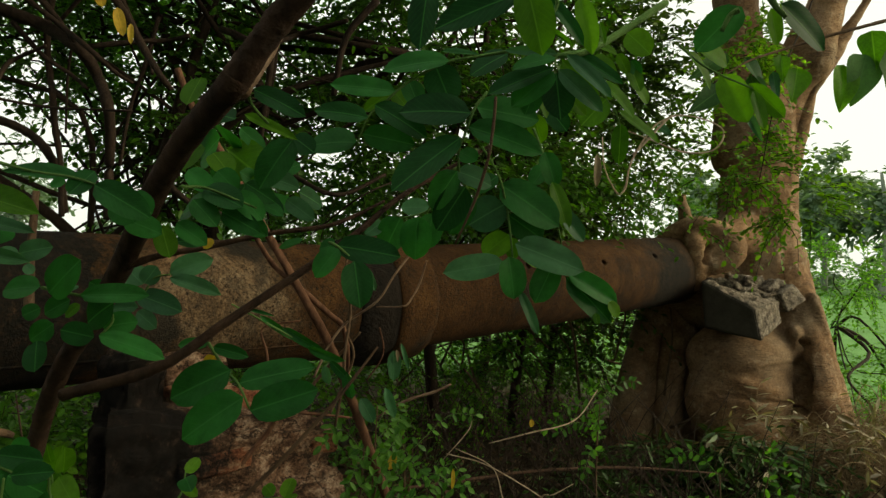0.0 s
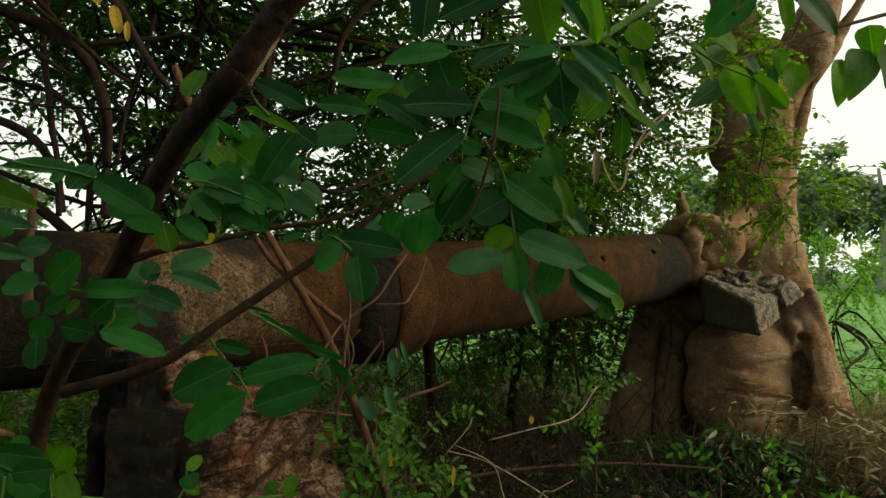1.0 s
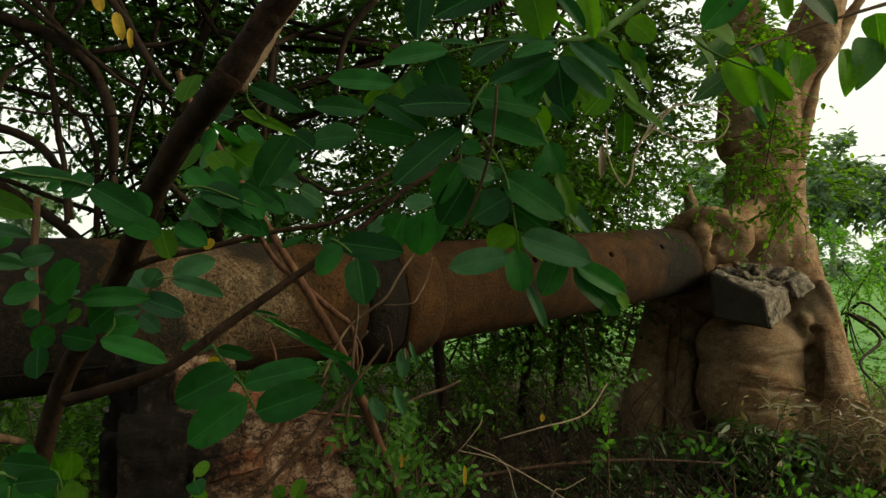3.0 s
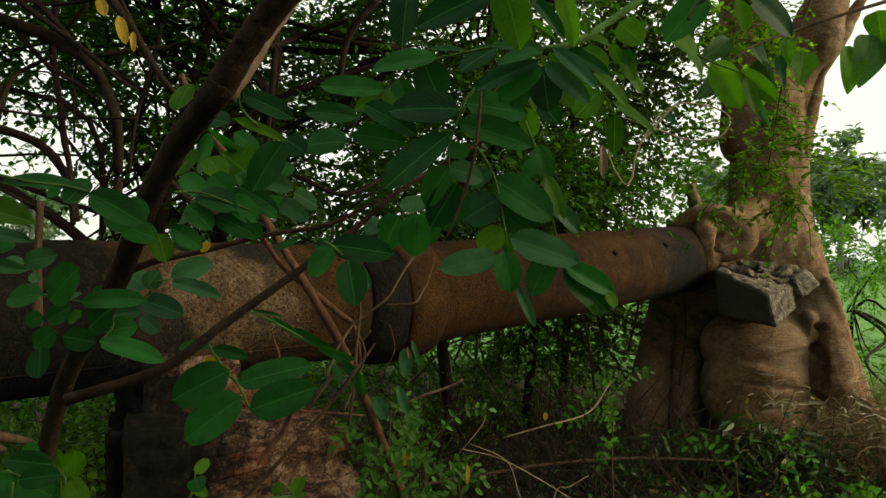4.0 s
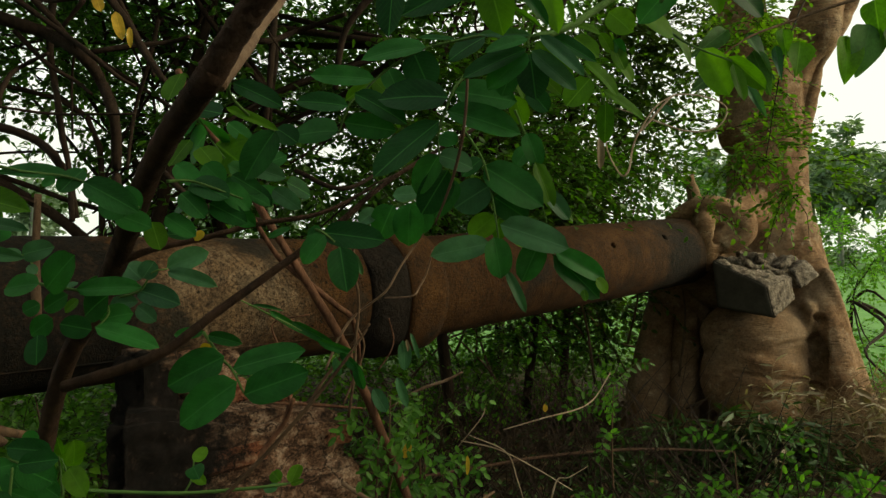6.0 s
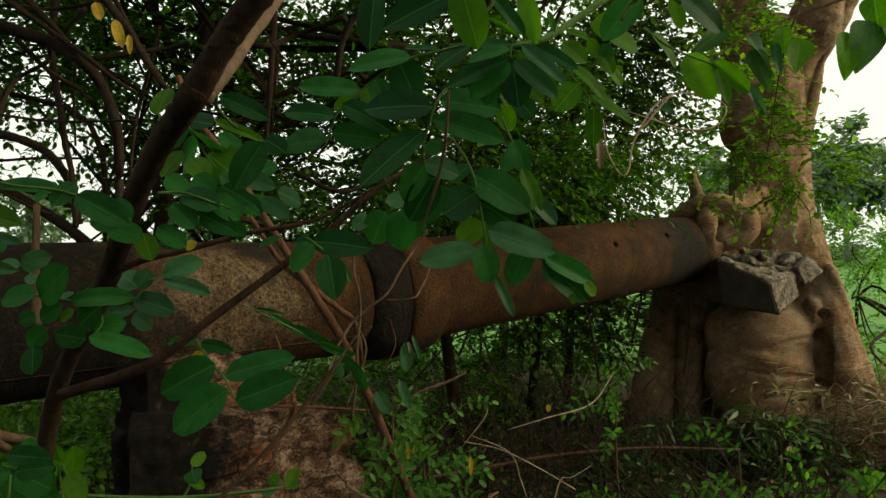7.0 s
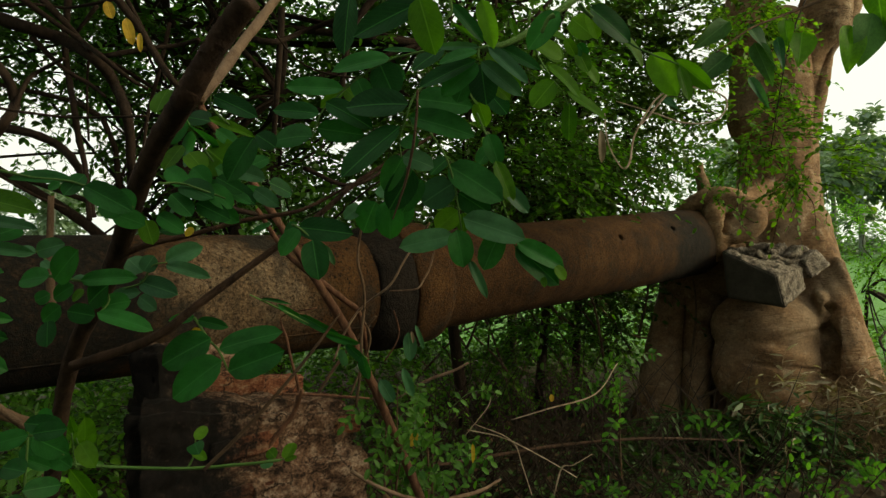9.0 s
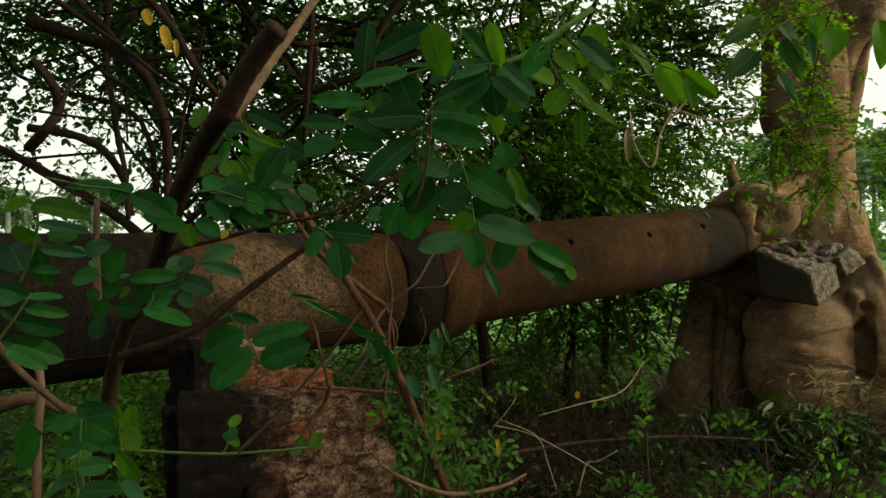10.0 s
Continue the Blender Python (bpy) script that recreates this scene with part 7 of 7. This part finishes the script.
thing_tube("bare_limb", "dark bare limb of the thicket arching behind the pipe", "branch", [(-1.651, 2.760, 2.551, 0.0166), (-1.697, 2.800, 2.333, 0.0142), (-1.702, 2.840, 2.169, 0.0142), (-1.638, 2.760, 2.050, 0.0142), (-1.646, 2.800, 1.935, 0.0142), (-1.637, 2.840, 1.778, 0.0118), (-1.579, 2.760, 1.560, 0.0118)], M_THICKET_SHADED, 8, 6)
thing_tube("bare_limb", "dark bare limb of the thicket arching behind the pipe", "branch", [(-1.789, 2.710, 2.344, 0.0116), (-1.681, 2.750, 2.220, 0.0093), (-1.581, 2.790, 2.153, 0.0093), (-1.469, 2.710, 2.078, 0.0070)], M_THICKET_SHADED, 8, 6)
thing_tube("bare_limb", "thin dark twig of the thicket behind the pipe", "branch", [(-1.575, 2.160, 1.924, 0.0056), (-1.464, 2.200, 1.908, 0.0048), (-1.327, 2.240, 1.896, 0.0048), (-1.023, 2.160, 1.877, 0.0041)], M_THICKET_SHADED, 8, 6)
thing_tube("bare_limb", "dark bare limb of the thicket arching behind the pipe", "branch", [(-1.656, 2.260, 2.137, 0.0155), (-1.605, 2.300, 2.055, 0.0175), (-1.609, 2.340, 1.971, 0.0194), (-1.588, 2.260, 1.893, 0.0194), (-1.703, 2.300, 1.811, 0.0214)], M_THICKET_SHADED, 8, 6)
thing_tube("bare_limb", "dark bare limb of the thicket arching behind the pipe", "branch", [(-1.597, 2.310, 1.934, 0.0099), (-1.571, 2.350, 2.054, 0.0089), (-1.545, 2.390, 2.106, 0.0079), (-1.403, 2.310, 2.126, 0.0060)], M_THICKET_SHADED, 8, 6)
thing_tube("bare_limb", "dark bare limb of the thicket arching behind the pipe", "branch", [(-2.119, 2.860, 2.002, 0.0196), (-1.938, 2.900, 1.971, 0.0196), (-1.832, 2.940, 1.921, 0.0196), (-1.705, 2.860, 1.832, 0.0196), (-1.673, 2.900, 1.734, 0.0171), (-1.665, 2.940, 1.582, 0.0147)], M_THICKET_SHADED, 8, 6)
thing_tube("bare_limb", "thin dark twig of the thicket behind the pipe", "branch", [(-1.594, 2.810, 2.320, 0.0060), (-1.631, 2.850, 2.144, 0.0055), (-1.651, 2.890, 1.924, 0.0048)], M_THICKET_SHADED, 8, 6)
thing_tube("bare_limb", "dark bare limb of the thicket arching behind the pipe", "branch", [(-1.499, 2.760, 2.266, 0.0118), (-1.319, 2.800, 2.306, 0.0118), (-1.198, 2.840, 2.330, 0.0095), (-1.084, 2.760, 2.326, 0.0095)], M_THICKET_SHADED, 8, 6)
thing_tube("bare_limb", "thin dark twig of the thicket behind the pipe", "branch", [(-1.471, 2.660, 2.448, 0.0091), (-1.573, 2.700, 2.366, 0.0080), (-1.635, 2.740, 2.325, 0.0068)], M_THICKET_SHADED, 8, 6)
thing_tube("bare_limb", "thin dark twig of the thicket behind the pipe", "branch", [(-1.301, 2.960, 2.473, 0.0101), (-1.368, 3.000, 2.278, 0.0101), (-1.448, 3.040, 2.077, 0.0089), (-1.446, 2.960, 1.800, 0.0076)], M_THICKET_SHADED, 8, 6)
thing_tube("bare_limb", "thin dark twig of the thicket behind the pipe", "branch", [(-1.816, 2.560, 2.423, 0.0088), (-1.702, 2.600, 2.439, 0.0066), (-1.584, 2.640, 2.435, 0.0066), (-1.349, 2.560, 2.431, 0.0066)], M_THICKET_SHADED, 8, 6)
thing_tube("bare_limb", "thin dark twig of the thicket behind the pipe", "branch", [(-2.171, 2.960, 1.817, 0.0076), (-1.984, 3.000, 1.697, 0.0076), (-1.846, 3.040, 1.630, 0.0063)], M_THICKET_SHADED, 8, 6)
shrub((-0.189, 2.345, 0.716), 7, 6, 0.037, 0.26, M_LEAF_SHRUB, 40)
shrub((-0.242, 2.293, 0.847), 5, 5, 0.036, 0.22, M_LEAF_SHRUB, 41)
shrub((-0.086, 2.496, 0.734), 7, 6, 0.036, 0.28, M_LEAF_SHRUB, 42)
shrub((1.106, 2.618, 0.638), 3, 6, 0.036, 0.24, M_LEAF_SHRUB, 43)
shrub((1.171, 2.620, 0.440), 3, 5, 0.036, 0.24, M_LEAF_SHRUB, 44)
shrub((0.716, 2.813, 0.355), 2, 6, 0.032, 0.22, M_LEAF_SHRUB, 45)
shrub((-0.128, 2.495, 0.840), 5, 6, 0.035, 0.24, M_LEAF_SHRUB, 46)
shrub((-0.213, 2.393, 0.904), 4, 6, 0.032, 0.20, M_LEAF_SHRUB, 47)
shrub((-0.153, 2.396, 0.600), 4, 6, 0.036, 0.22, M_LEAF_SHRUB, 48)
shrub((-0.036, 2.598, 0.575), 4, 6, 0.036, 0.24, M_LEAF_SHRUB, 49)
shrub((0.824, 3.412, 0.745), 7, 6, 0.042, 0.26, M_LEAF_SHRUB, 50)
shrub((1.679, 3.230, 0.215), 2, 5, 0.040, 0.26, M_LEAF_SHRUB, 51)
shrub((2.221, 3.640, 0.094), 2, 5, 0.040, 0.28, M_LEAF_SHRUB, 52)
shrub((1.599, 3.227, 0.458), 3, 5, 0.043, 0.26, M_LEAF_SHRUB, 53)
shrub((1.869, 3.233, 0.322), 3, 5, 0.043, 0.26, M_LEAF_SHRUB, 54)
shrub((-0.315, 2.393, 0.560), 4, 5, 0.040, 0.20, M_LEAF_SHRUB, 55)
shrub((-0.896, 1.381, 0.941), 8, 5, 0.032, 0.16, M_LEAF_SHRUB, 56)
shrub((-1.363, 2.173, 0.950), 11, 6, 0.036, 0.30, M_LEAF_SHRUB, 57)
HEART_TWIG = [(2.115, 3.000, 2.629, 0.0090), (1.769, 3.000, 2.525, 0.0080), (1.645, 3.000, 2.486, 0.0070), (1.520, 3.000, 2.442, 0.0060), (1.349, 2.950, 2.373, 0.0050), (1.263, 2.920, 2.323, 0.0040), (1.152, 2.900, 2.244, 0.0030)]
HEART = empty("fig_twig", HEART_TWIG[0][:3])
tagged(HEART, "dark twig with broad hanging heart-shaped leaves", "twig")
tube("twig", HEART_TWIG, M_TWIG, HEART, sides=7).matrix_parent_inverse = Matrix.Translation(-HEART.location)
# heart leaves standing in the light take the brighter leaf colour
HEARTS = {m: [leaflet_mesh("leaf", m, s, 12, 8, True) for s in range(4)] for m in (M_LEAF_HEART, M_LEAF_LIT, M_LEAF_PALE)}
heart_leaf((1.849, 2.950, 2.409), (1.792, 2.920, 2.184), 0.72, M_LEAF_HEART, 0)
heart_leaf((1.751, 2.950, 2.360), (1.738, 2.920, 2.151), 0.64, M_LEAF_LIT, 1)
heart_leaf((1.544, 2.950, 2.337), (1.515, 2.920, 2.182), 0.78, M_LEAF_LIT, 2)
heart_leaf((1.312, 2.950, 2.374), (1.428, 2.920, 2.170), 0.36, M_LEAF_HEART, 3)
heart_leaf((1.335, 2.950, 2.296), (1.407, 2.920, 2.106), 0.45, M_LEAF_HEART, 4)
heart_leaf((1.467, 2.950, 2.394), (1.470, 2.920, 2.272), 0.53, M_LEAF_LIT, 5)
heart_leaf((1.226, 2.950, 2.394), (1.056, 2.920, 2.265), 0.39, M_LEAF_HEART, 6)
heart_leaf((1.224, 2.950, 2.247), (1.054, 2.920, 2.116), 0.44, M_LEAF_HEART, 7)
heart_leaf((1.868, 2.950, 2.518), (1.873, 2.920, 2.344), 0.66, M_LEAF_LIT, 8)
heart_leaf((1.308, 2.950, 2.144), (1.388, 2.920, 2.003), 0.27, M_LEAF_PALE, 9)
heart_leaf((1.434, 2.950, 2.318), (1.449, 2.920, 2.159), 0.26, M_LEAF_PALE, 10)
heart_leaf((1.982, 2.950, 2.439), (1.936, 2.920, 2.234), 0.74, M_LEAF_HEART, 11)
heart_leaf((0.936, 2.950, 2.059), (0.988, 2.920, 2.014), 0.55, M_LEAF_PALE, 12)
yellow_leaf("withered yellow leaf hanging from a twig", (-0.956, 1.900, 2.119), (-0.937, 1.900, 2.040), 0.38, 0)
yellow_leaf("withered yellow leaf hanging from a twig", (-0.914, 1.900, 2.073), (-0.913, 1.900, 2.016), 0.29, 1)
yellow_leaf("withered yellow leaf hanging from a twig", (-1.014, 1.900, 2.171), (-0.998, 1.900, 2.120), 0.57, 2)
yellow_leaf("withered yellow leaf in the young shrub", (-0.140, 2.300, 0.763), (-0.157, 2.300, 0.707), 0.48, 3)
yellow_leaf("withered yellow leaf in the young shrub", (0.060, 2.300, 0.719), (0.064, 2.300, 0.646), 0.19, 4)
yellow_leaf("withered yellow leaf caught in the brushwood", (0.419, 3.000, 0.737), (0.426, 3.000, 0.701), 0.63, 5)
